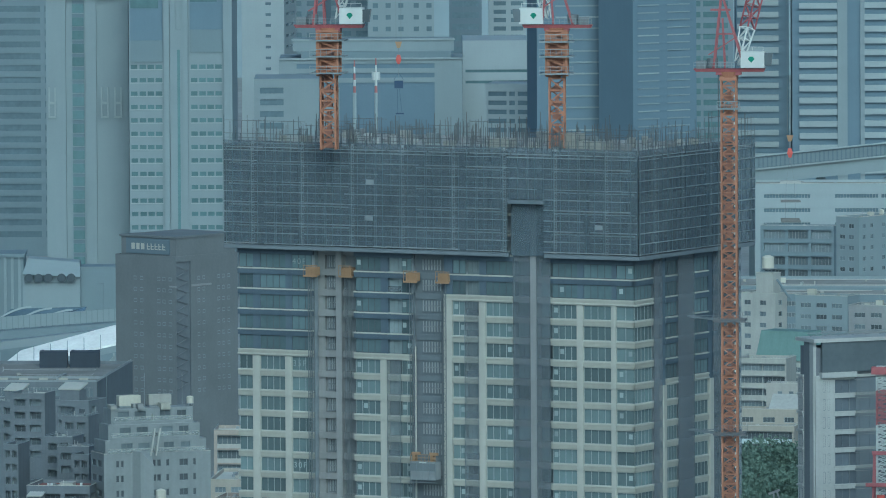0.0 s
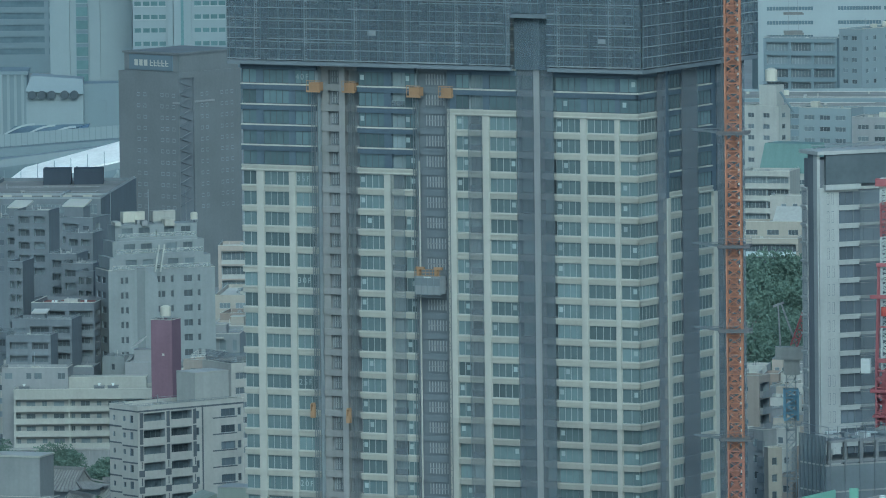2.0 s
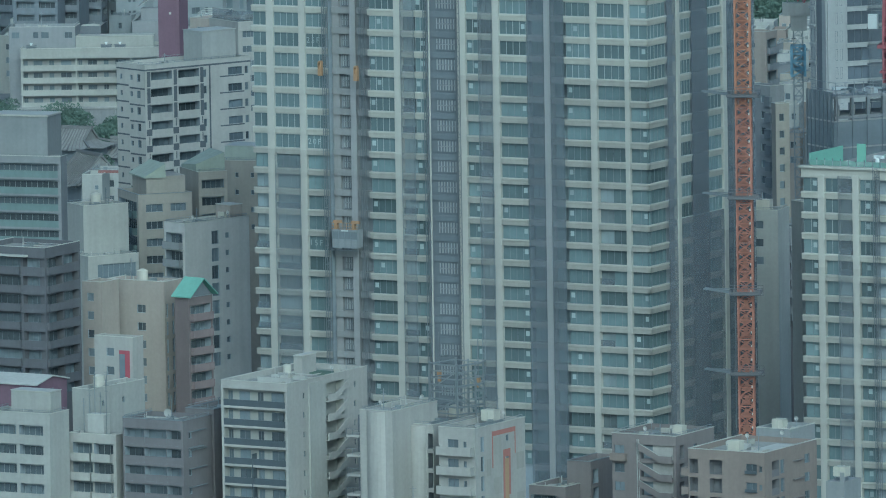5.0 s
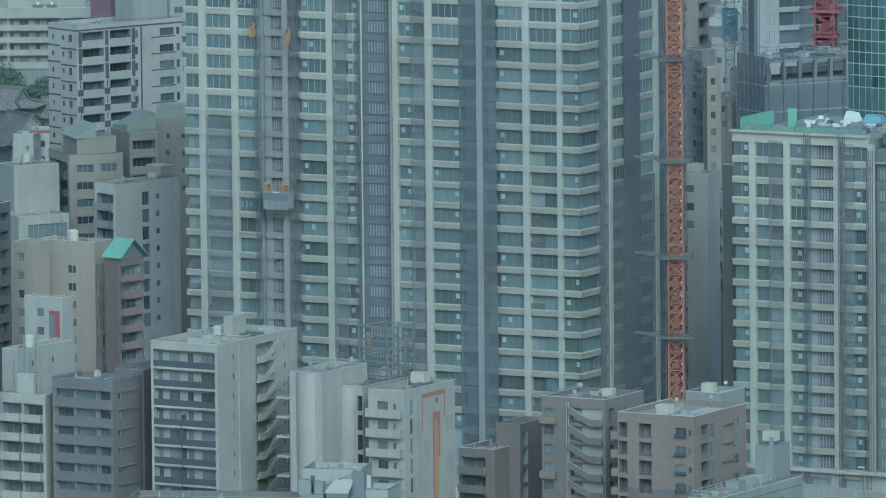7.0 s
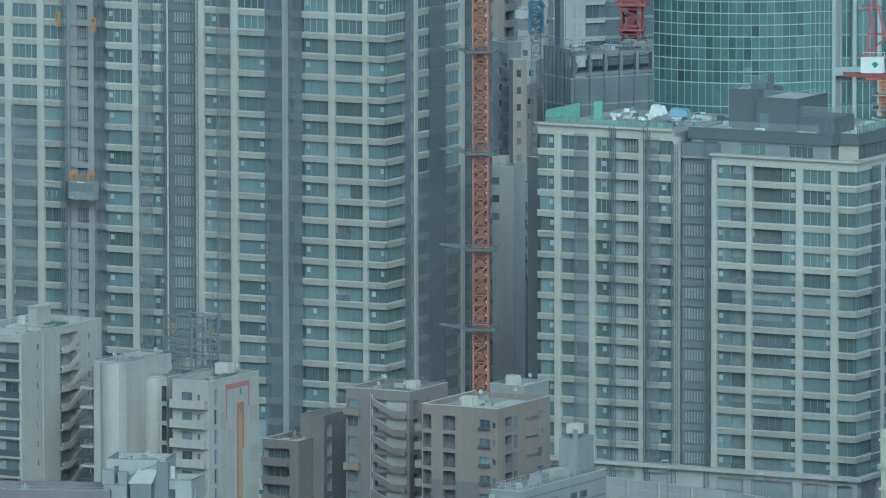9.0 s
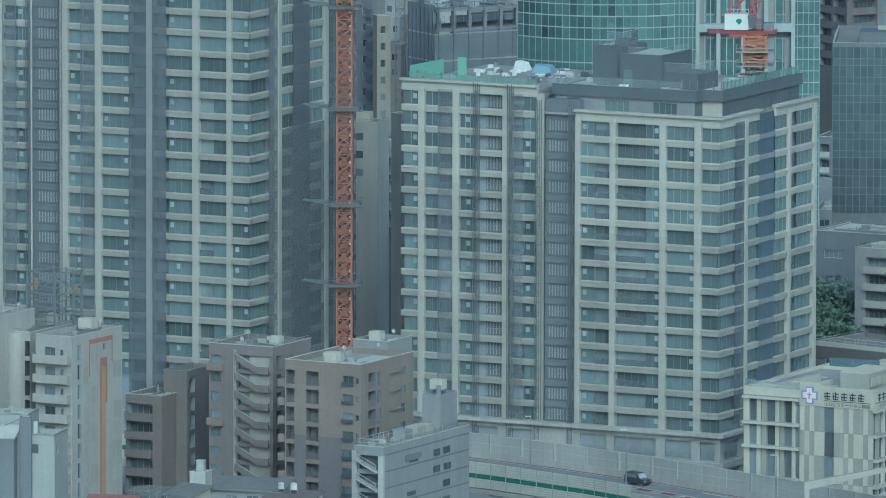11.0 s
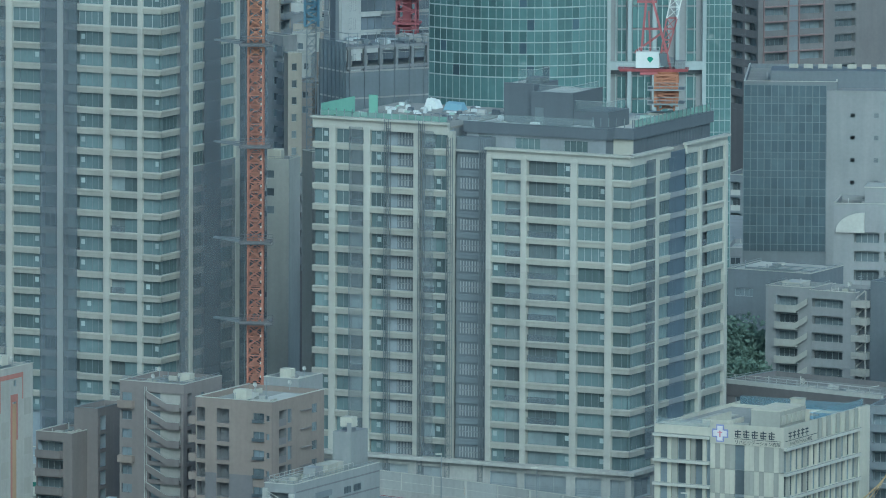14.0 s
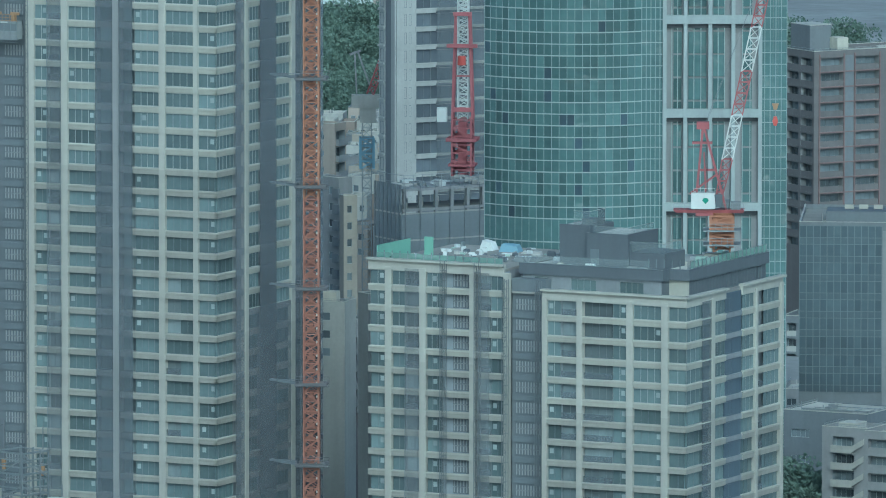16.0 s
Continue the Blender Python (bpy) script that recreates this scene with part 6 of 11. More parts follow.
for i in range(12):
    for j, a in enumerate((3.2, 5.4, 12.0)):
        if (i + j) % 2:
            part("panel", S().box(0.0, 0.04, a, a + (1.3 if a < 5 else 2.1), 36.5 - 3 * i, 39 - 3 * i), CREAM_LOW, b)
clutter(b, 6, 14, 3, 2, 1, 1)
# Slate linings put the shade of the open gaps into colour.
b = block("apartment_house", "white apartment wing with a narrow rounded lift bay", "apartment building", -4.4, 1588.0, 40.6, 31, 8.6, 15.0, P_WHITE, front=[(-0.95, -0.1, "o"), (-7.4, -4.6, "o")], floors=9, pitch=2.95, inner=P_SLATE, low=26.6)
WHITE_WING = b
part("bay", S().tube(-2.75, 0.9, 0, 40.5, 1.75, 1.75, 24), P_WHITE, b, "rounded white lift bay")
for z in rows_of(b, 9, 2.95):
    part("landing", S().box(-7.4, -4.6, -0.1, 0.9, z - 0.12, z + 0.08).box(-7.4, -4.6, -0.1, -0.02, z + 0.08, z + 0.5), P_GREYWHITE, b)
    part("landing_rail", S().box(-0.95, -0.1, -0.1, -0.04, z, z + 0.3), P_WHITE, b)
clutter(b, 8, 8, 2, 33, 0, 1)
b = block("apartment_house", "white lift tower wing with open balconies at its side", "apartment building", -10.45, 1584.6, 43.2, 31, 5.7, 13.0, P_WHITE, floors=8, pitch=2.95, low=23.2)
part("bay", S().tube(-2.9, 1.9, 0, 43.1, 2.5, 2.5, 28), P_WHITE, b, "rounded white wall")
part("roof_finish", S().box(-5.2, -0.5, 0.8, 12, 42.42, 42.46), ROOF_PALE, b)
for z in rows_of(b, 8, 2.95):
    part("balcony", S().box(-7.9, -5.7, -0.3, 3, z - 0.25, z + 0.1), P_WHITE, b)
    part("balcony_rail", S().box(-7.9, -5.9, -0.3, -0.24, z + 0.95, z + 1.02).box(-7.9, -7.84, -0.3, -0.24, z + 0.1, z + 0.95).box(-6.9, -6.84, -0.3, -0.24, z + 0.1, z + 0.95), STEEL_DARK, b)
# Slate wall on a white house: balcony shade painted as colour.
part("balcony_wall", S().box(-7.6, -5.7, 2.6, 3.0, 0, 42.0), P_SLATE, b)
clutter(b, 5, 12, 4, 3, 0, 2)
for x, z in ((-37.9, 28.6), (-30.7, 28.0)):
    part("hoist_rail", S().bar((x + 0.2, -2.7, z - 14), (x + 0.2, -2.7, z + 8), 0.14).bar((x + 0.2, -2.7, z - 2), (x + 0.2, 0.2, z - 2), 0.16).bar((x + 0.2, -2.7, z + 4), (x + 0.2, 0.2, z + 4), 0.16), STEEL_DARK, TOWER)
    part("hoist_drive", S().box(x, x + 0.45, -3.0, -2.5, z, z + 0.8).box(x - 0.05, x + 0.5, -3.1, -2.5, z + 0.9, z + 1.8), YELLOW, TOWER, "amber hoist drive on its rail")
# open steel frame on the white house's roof
k = thing("roof_frame", "open grey steel frame with braces standing on a white roof", "steel frame", 0, 0, 0)
k.matrix_basis = on(WHITE_WING, -0.9, 8.6, WHITE_WING["top"] - 0.8, -14)
for x, y in ((0, 0), (-5.8, 0), (0, 5.6), (-5.8, 5.6), (0, 3.9), (-3.2, 5.6)):
    part("post", S().box(x - 0.13, x + 0.13, y - 0.13, y + 0.13, 0, 8.9), STEEL, k)
    part("foot_plate", S().box(x - 0.3, x + 0.3, y - 0.3, y + 0.3, 0, 0.12), STEEL_DARK, k)
for i in range(8):
    z = 8.6 - 1.05 * i
    part("beam", S().bar((-5.8, 0, z), (0, 0, z), 0.17 if i % 3 else 0.26), STEEL, k)
    part("beam", S().bar((0, 0, z), (0, 5.6, z), 0.17 if i % 3 else 0.26), STEEL, k)
    if i % 2 == 0:
        part("beam", S().bar((-5.8, 5.6, z), (0, 5.6, z), 0.15), STEEL, k)
        part("beam", S().bar((-5.8, 0, z), (-5.8, 5.6, z), 0.15), STEEL, k)
for z in (0.6, 4.6):
    part("brace", S().bar((-5.8, 0, z), (0, 0, z + 3.2), 0.15), STEEL, k)
    part("brace", S().bar((0, 0, z + 3.2), (0, 5.6, z), 0.15), STEEL, k)
    part("brace", S().bar((-5.8, 5.6, z + 3.2), (0, 5.6, z), 0.12), STEEL, k)
water_tank(on(WHITE_WING, -2.6, 10.6, WHITE_WING["top"] - 0.8), 1.1, True, "cream round tank under the steel roof frame")

b = block("apartment_house", "dark brown apartment house with an open pale-walled stair", "apartment building", 32.0, 1599.7, 36.7, 30, 11.0, 12.0, P_BROWN,
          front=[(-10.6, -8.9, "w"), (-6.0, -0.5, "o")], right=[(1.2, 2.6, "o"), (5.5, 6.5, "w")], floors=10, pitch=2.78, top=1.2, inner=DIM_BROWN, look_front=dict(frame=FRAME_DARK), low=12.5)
stairs_outside(b, "f", -6.1, -0.4, rows_of(b, 11, 2.78, 1.2), 2.78, P_BROWN, 0.7, coping=P_GREYWHITE)
for z in rows_of(b, 11, 2.78, 1.2)[::3]:
    part("balcony", S().box(-11.0, -8.4, -0.8, 0, z - 0.1, z + 1.0), P_TAUPE2, b)
part("drain_pipe", S().tube(-6.6, -0.15, 0, 36, 0.09, n=8).tube(-6.3, -0.15, 0, 36, 0.07, n=8), P_PALE, b)
part("stair_window", S().box(-5.9, -4.2, 0.6, 0.65, 0, 35), GLASS, b)
part("stair_wall", S().box(-4.15, -0.7, 0.3, 0.6, 0, 35.2), P_WHITE, b, "pale wall behind the stair")
clutter(b, 10, 11, 2, 5, 1, 3)
b = block("apartment_house", "taupe brown apartment house, darker below, with recessed balconies", "apartment building", 44.7, 1579.4, 36.8, 30, 12.9, 16.5, P_TAUPE2,
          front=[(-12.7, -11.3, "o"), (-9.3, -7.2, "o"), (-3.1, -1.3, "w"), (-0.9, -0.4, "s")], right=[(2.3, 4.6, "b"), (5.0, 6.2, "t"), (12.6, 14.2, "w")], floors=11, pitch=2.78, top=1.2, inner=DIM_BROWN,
          look_front=dict(frame=FRAME_DARK, para=P_BROWN_D, style="solid"), low=11.2)
part("lower_cladding", S().box(-11.25, -9.35, -0.05, 0, 0, 25.6), P_BROWN_D, b, "darker brown lower tiles")
part("lower_cladding", S().box(-7.15, -3.2, -0.05, 0, 0, 25.6), P_BROWN_D, b)
part("lower_cladding", S().box(-1.25, -0.0, -0.05, 0, 0, 25.6), P_BROWN_D, b)
for z in rows_of(b, 12, 2.78, 1.2):
    part("window_guard", S().box(-3.2, -1.2, -0.35, -0.3, z + 0.8, z + 1.25).box(-3.2, -1.2, -0.35, 0, z + 0.75, z + 0.8), BLACKRAIL, b)
    part("balcony", S().box(-14.0, -12.9, -0.2, 2, z - 0.1, z + 1.0), P_TAUPE2, b)
    part("shelf", S().box(0.0, 0.4, 8.8, 12.2, z + 1.6, z + 1.72), P_BROWN, b)
clutter(b, 12, 16, 4, 6, 1, 3)
part("roof_finish", S().box(-6, -0.4, 4, 15, 36.02, 36.06), ROOF_PALE, b)
b = block("apartment_house", "dark brown stepped apartment house with a stair tower", "apartment building", 19.3, 1614.9, 31.0, 30, 4.1, 9.0, P_BROWN, right=[(0.8, 2.4, "o")], floors=8, pitch=2.8, roof=ROOF_DARK, low=10.5)
b = block("apartment_house", "dark brown apartment house with solid balconies", "apartment building", 15.4, 1611.9, 27.6, 30, 6.3, 9.0, P_BROWN, front=[(-6.0, -1.6, "B")], floors=8, pitch=2.8, look_front=dict(para=P_BROWN, proud=0.9), roof=ROOF, low=7.8)
clutter(b, 6, 8, 3, 8, 0, 0)
b = block("annexe", "low blue-grey roofed annexe beside the crane's foot", "building", 51.3, 1664.2, 28.8, 30, 6.2, 8.0, P_BLUEGREY, front=[(-5.5, -3.5, "w")], floors=3, roof=ROOF_PALE, low=23)
clutter(b, 6, 7, 1, 9, 1, 1)

# grey panelled office with steel stair, tanks and rails on its roof
b = block("office_building", "pale grey panelled office with dark joints and an outside steel stair", "office building", 47.0, 1544.3, 29.5, 30, 4.9, 26.6, P_BLUEGREY,
          front=[(-4.0, -0.9, "o")], right=[], floors=7, pitch=2.75, top=1.0, inner=P_SLATE, roof=ROOF_PALE, low=13.1)
for i in range(11):
    part("joint", S().box(0.0, 0.03, 0.6, 26.5, 28.2 - 2.45 * i, 28.42 - 2.45 * i), DIM_BROWN, b)
rnd = random.Random(8)
for i in range(11):
    for a, w in ((7.5, 2.6), (15.2, 2.0), (18.6, 2.2)):
        if rnd.random() < 0.72:
            put_window(b, "r", a + rnd.uniform(-0.5, 0.5), 26.2 - 2.45 * i, w, 0.75 if a < 10 else 1.1, 2, -0.07, sash=FRAME_DARK, glass=BLACKRAIL)
for z in rows_of(b, 9, 2.75):
    part("stair_flight", S().hexa([(-4.2, -0.9, z + 1.6), (-0.8, -0.9, z), (-0.8, 0.1, z), (-4.2, 0.1, z + 1.6), (-4.2, -0.9, z + 1.8), (-0.8, -0.9, z + 0.2), (-0.8, 0.1, z + 0.2), (-4.2, 0.1, z + 1.8)])
         .bar((-4.2, -0.9, z + 2.8), (-0.8, -0.9, z + 1.2), 0.08).bar((-4.2, -0.9, z + 2.3), (-0.8, -0.9, z + 0.7), 0.06).bar((-0.8, -0.9, z), (-0.8, -0.9, z + 1.2), 0.08).bar((-4.2, -0.9, z + 1.6), (-4.2, -0.9, z + 2.8), 0.08), P_PALE, b)
part("corner_post", S().box(-5.1, -4.3, -0.3, 0.3, 0, 28.8).box(-0.8, 0.1, -0.3, 0.1, 0, 28.2), P_PALE, b)
part("tank_tower", S().box(-4.6, -1.6, 20.5, 25.8, 28.7, 34.6).box(-2.2, -1.5, 20.4, 20.5, 28.7, 36), P_BLUEGREY, b)
water_tank(on(b, -3.0, 22.5, 34.6), 1.0)
r = S()
for z in (29.4, 29.9, 30.4):
    r.bar((-4.6, 1, z), (-4.6, 19, z), 0.07).bar((-0.4, 1, z), (-0.4, 19, z), 0.07).bar((-4.6, 1, z), (-0.4, 1, z), 0.07)
for i in range(13):
    r.bar((-0.4, 1 + 1.5 * i, 28.7), (-0.4, 1 + 1.5 * i, 30.4), 0.07).bar((-4.6, 1 + 1.5 * i, 28.7), (-4.6, 1 + 1.5 * i, 30.4), 0.07)
part("roof_rail", r, P_PALE, b)
for y, w, mat in ((10.5, 2.4, P_BLUEGREY), (14.5, 2.6, CREAM), (17.2, 1.6, CREAM)):
    lone("plant_unit", S().box(-1.0, 1.0, -w / 2, w / 2, 0, 1.9).box(-1.05, 1.05, -w / 2 - 0.05, w / 2 + 0.05, 1.9, 2.0), mat, "boxy plant unit on the office roof", "plant unit", on(b, -2.5, y, 28.7), "plant units")
for i in range(10):
    ac_unit(on(b, -0.9 - 3.0 * (i % 2), 2.0 + 1.7 * i, 28.7), 1.2)
part("sign_board", S().box(0.02, 0.12, 6.5, 11.5, 26.6, 27.5), P_SLATE, b)
aerial(on(b, -1.2, 25.5, 34.6), 5)



def recede(t, k):
    """Sets a thing k times as far off along its line of sight, and as much larger."""
    e = Matrix.Translation((0, 0, EYE))
    t.matrix_basis = e @ Matrix.Scale(k, 4) @ e.inverted() @ t.matrix_basis
    return t


# ---- houses lowest in view ----
def tree_like_hedge(seed, l, w, h):
    """A hedge of many small leaf faces round a box."""
    rnd, s = random.Random(seed), S()
    for i in range(2600):
        p = Vector((rnd.uniform(-l / 2, l / 2), rnd.uniform(-w / 2, w / 2), h * rnd.uniform(0.1, 1.0)))
        ax = [Vector((rnd.gauss(0, 1), rnd.gauss(0, 1), rnd.gauss(0, 1))).normalized() * rnd.uniform(0.1, 0.2) for _ in range(2)]
        s.face([p + ax[0], p + ax[1], p - ax[0], p - ax[1]])
    return s


def house(x, y, z_top, turn, w, d, wall, roof, label, base=0.0):
    t = thing("house", label, "house", x, y, base, turn, "low houses")
    h = z_top - base
    e = h - 0.9
    holes = [(-w + 1.0, -w + 2.4, e - 2.2, e - 1.0, 0.3), (-2.6, -1.2, e - 2.2, e - 1.0, 0.3)] if w > 5 else [(-w + 0.8, -w + 2.0, e - 2.2, e - 1.0, 0.3)]
    s = S()
    pierced(s, "f", -w, 0, 0, e, holes)
    pierced(s, "r", 0, d, 0, e, [(d / 2 - 0.6, d / 2 + 0.6, e - 2.2, e - 1.0, 0.3)])
    s.face([(-w, 0, 0), (-w, d, 0), (-w, d, e), (-w, 0, e)]).face([(-w, d, 0), (0, d, 0), (0, d, e), (-w, d, e)])
    s.face([(0, 0, e), (0, d, e), (0, d / 2, h)]).face([(-w, 0, e), (-w, d, e), (-w, d / 2, h)])
    part("wall", s, (wall, DARK), t)
    o = 0.4
    part("roof", S().hexa([(-w - o, -o, e - 0.1), (o, -o, e - 0.1), (o, d / 2, h), (-w - o, d / 2, h), (-w - o, -o, e + 0.1), (o, -o, e + 0.1), (o, d / 2, h + 0.2), (-w - o, d / 2, h + 0.2)])
         .hexa([(-w - o, d / 2, h), (o, d / 2, h), (o, d + o, e - 0.1), (-w - o, d + o, e - 0.1), (-w - o, d / 2, h + 0.2), (o, d / 2, h + 0.2), (o, d + o, e + 0.1), (-w - o, d + o, e + 0.1)]), roof, t)
    for a0, a1, z0, z1, _ in holes:
        put_window(t, "f", a0, z0, a1 - a0, z1 - z0, 2, 0.15)
    put_window(t, "r", d / 2 - 0.6, e - 2.2, 1.2, 1.2, 2, 0.15)
    return t


R_BROWN, R_GREY, R_RED = paint("brown_roof_sheet", (0.165, 0.152, 0.142), spec=0.1), paint("grey_tile_roof", (0.18, 0.193, 0.188), spec=0.1), paint("faded_red_roof", (0.26, 0.15, 0.135), spec=0.1)


def mono_house(x, y, z_eave, turn, w, d, wall, roof, rise, label, windows):
    """Low house under a shallow single-pitch sheet roof, its eave to the front; windows: (from, to)."""
    t = thing("house", label, "house", x, y, 0, turn, "low houses")
    holes = [(a, b_, z_eave - 1.9, z_eave - 0.75, 0.3) for a, b_ in windows]
    s = S()
    pierced(s, "f", -w, 0, 0, z_eave, holes)
    pierced(s, "r", 0, d, 0, z_eave, [(d * 0.4, d * 0.4 + 1.1, z_eave - 1.9, z_eave - 0.8, 0.3)])
    s.face([(-w, 0, 0), (-w, d, 0), (-w, d, z_eave), (-w, 0, z_eave)]).face([(-w, d, 0), (0, d, 0), (0, d, z_eave + rise), (-w, d, z_eave + rise)])
    s.face([(0, 0, z_eave), (0, d, z_eave), (0, d, z_eave + rise)]).face([(-w, 0, z_eave), (-w, d, z_eave), (-w, d, z_eave + rise)])
    part("wall", s, (wall, DARK), t)
    o = 0.35
    part("roof", S().hexa([(-w - o, -o, z_eave - 0.05), (o, -o, z_eave - 0.05), (o, d + o, z_eave + rise), (-w - o, d + o, z_eave + rise), (-w - o, -o, z_eave + 0.12), (o, -o, z_eave + 0.12), (o, d + o, z_eave + rise + 0.17), (-w - o, d + o, z_eave + rise + 0.17)]), roof, t)
    part("gutter", S().box(-w - o, o, -o - 0.14, -o, z_eave - 0.12, z_eave + 0.02), FRAME_DARK, t)
    part("drain_pipe", S().box(-w + 0.15, -w + 0.27, -0.14, -0.02, 0, z_eave), P_PIPE, t)
    for a0, a1, z0, z1, _ in holes:
        put_window(t, "f", a0, z0, a1 - a0, z1 - z0, 2, 0.15, sash=FRAME)
        part("wall_unit", S().box(a1 + 0.1, a1 + 0.8, -0.4, 0, z0 - 0.5, z0 + 0.1).box(a1 + 0.18, a1 + 0.5, -0.42, -0.4, z0 - 0.42, z0), P_PIPE, t, "pale air-conditioning unit on the wall")
    put_window(t, "r", d * 0.4, z_eave - 1.9, 1.1, 1.1, 2, 0.15)
    part("sill_band", S().box(-w, 0, -0.1, 0, z_eave - 2.6, z_eave - 2.45), P_PIPE, t)
    return t


mono_house(31.69, 1530, 25.15, 20, 11.4, 5.4, P_BLUEGREY, R_GREY, 1.0, "pale grey house with a shallow grey sheet roof", [(-8.3, -6.6), (-5.2, -3.4)])
mono_house(35.37, 1524, 24.38, 28, 7.4, 5.0, P_PALE, R_BROWN, 0.9, "pale green-white house with a brown sheet roof", [(-6.8, -5.9), (-2.6, -1.5)])
mono_house(10.27, 1526, 23.43, 12, 7.0, 5.0, P_BEIGE, R_RED, 1.0, "beige house with a faded red sheet roof", [(-4.5, -3.2)])
mono_house(19.05, 1527, 24.86, 40, 5.0, 4.0, P_TAN, R_GREY, 1.1, "narrow tan house with a grey roof", [(-3.2, -2.2)])
b = block("lift_tower", "pale square stair tower with a louvred cap", "tower", 20.92, 1532, 27.72, 20, 2.4, 3.0, P_PALE, floors=0, low=22.6)
part("louvre_cap", S().box(-1.6, -0.5, 0.6, 1.6, b["top"], b["top"] + 1.5).box(-1.7, -0.4, 0.5, 1.7, b["top"] + 1.5, b["top"] + 1.65), P_PIPE, b)
c = thing("roof_cage", "thin steel bar cage over a roof terrace", "cage", 17.3, 1531, 22.96, 20)
part("terrace", S().box(-8.4, 0, 0, 6, -22.96, -0.3), P_GREYWHITE, c, "pale terrace block")
for k in range(8):
    part("upright", S().bar((-8.2 + 1.15 * k, 0.1, -0.3), (-8.2 + 1.15 * k, 0.1, 1.9), 0.07).bar((-8.2 + 1.15 * k, 0.1, 1.9), (-8.2 + 1.15 * k, 5.8, 1.9), 0.06), STEEL, c)
for k in range(6):
    part("cross_bar", S().bar((-8.2, 0.1 + 1.14 * k, 1.9), (-0.15, 0.1 + 1.14 * k, 1.9), 0.06), STEEL, c)
part("mid_rail", S().bar((-8.2, 0.1, 0.8), (-0.15, 0.1, 0.8), 0.06), STEEL, c)
part("cage_net", S().box(-8.2, -0.15, 0.12, 0.14, -0.3, 1.9), NET, c)
for m, s_ in ((pose(33.6, 1528.6, 25.38), 0.62), (pose(31.8, 1529.2, 25.48), 0.55)):
    water_tank(m, s_, True, "small round water tank on a low roof")
P_GREENWHITE = paint("pale_green_render", (0.325, 0.36, 0.345))
b = block("low_building", "pale house with a lean-to canopy, roof units and a tall flue", "building", -4.5, 1530.0, 36.4, 12, 8.6, 7.0, P_GREENWHITE, front=[(-7.6, -6.9, "t")], floors=1, pitch=3.2, top=0.5, roof=ROOF_DARK, look_front=dict(frame=FRAME_DARK), low=18.9)
part("flue", S().box(-0.9, 0.5, -0.7, 0.0, 0, 36.2).box(-1.2, -0.9, -0.7, 0.0, 0, 36.3), P_SLATE, b, "tall dark flue casing")
part("lean_to", S().hexa([(-5.0, -2.2, 33.2), (-1.6, -2.2, 33.2), (-1.0, 0, 34.9), (-4.0, 0, 34.9), (-5.0, -2.2, 33.35), (-1.6, -2.2, 33.35), (-1.0, 0, 35.05), (-4.0, 0, 35.05)]), P_PALE, b, "pale sloping lean-to roof")
part("lean_to_wall", S().box(-4.8, -1.7, -2.1, 0, 0, 33.2), P_SLATE, b)
part("terrace", S().box(-8.6, -5.2, -2.6, 0, 0, 33.0), P_GREY, b, "grey terrace slab")
part("waste_pipe", S().bar((-6.4, -0.15, 33.6), (-1.0, -0.15, 36.0), 0.14), STEEL_DARK, b)
for x in (-4.2, -3.2, -1.9):
    ac_unit(on(b, x, 1.2, b["top"] - 0.8), 1.15)
for x, w, h in ((-8.1, 1.8, 2.0), (-6.0, 1.3, 1.7)):
    lone("storage_box", S().box(-w / 2, w / 2, -0.5, 0.5, 0, h).box(-w / 2 - 0.06, w / 2 + 0.06, -0.56, 0.56, h, h + 0.08), P_BLUEGREY if w > 1.5 else CONCRETE_DARK, "grey storage cabinet on a roof terrace", "cabinet", on(b, x, -1.2, 33.0))
clutter(b, 8, 6, 4, 71, 0, 1)
b = block("low_building", "pale lower wing with air conditioners and washing on its roof", "building", -0.8, 1529.4, 33.5, 16, 4.4, 7.0, P_GREENWHITE, front=[(-3.4, -2.4, "w")], right=[(1.0, 2.0, "w")], floors=1, pitch=3.0, top=0.5, roof=ROOF_DARK, look_front=dict(frame=FRAME_DARK), low=18.9)
for i, x in enumerate((-3.6, -2.6, -1.2)):
    ac_unit(on(b, x, 1.0 + 0.5 * i, b["top"] - 0.8), 1.2)
lone("door_board", S().box(-0.5, 0.5, -0.06, 0.06, 0, 2.4).box(-0.4, 0.4, -0.08, -0.06, 0.9, 2.2), CANVAS, "white framed door panel standing on a roof", "door", on(b, -3.9, 3.0, b["top"] - 0.8))
b = block("low_building", "long dark brown roofed building", "building", -12.5, 1527.9, 32.3, 8, 26, 9, P_BROWN_D, floors=0, roof=ROOF_DARK, low=27.6)
b = block("low_building", "white low building with a flat roof and a tank", "building", 136.0, 1594.2, 14.6, 30, 5.2, 8.0, P_WHITE, floors=3, roof=ROOF_PALE, low=9)
clutter(b, 5, 8, 1, 11, 1, 0)
b = block("low_building", "beige low building with a pale roof edge", "building", 144.0, 1586.0, 18.6, 30, 9.0, 8.0, P_BEIGE, front=[(-7, -4, "w")], floors=3, roof=ROOF, low=9.2)
SHEATH = paint("yellow_cable_sheath", (0.42, 0.33, 0.17))
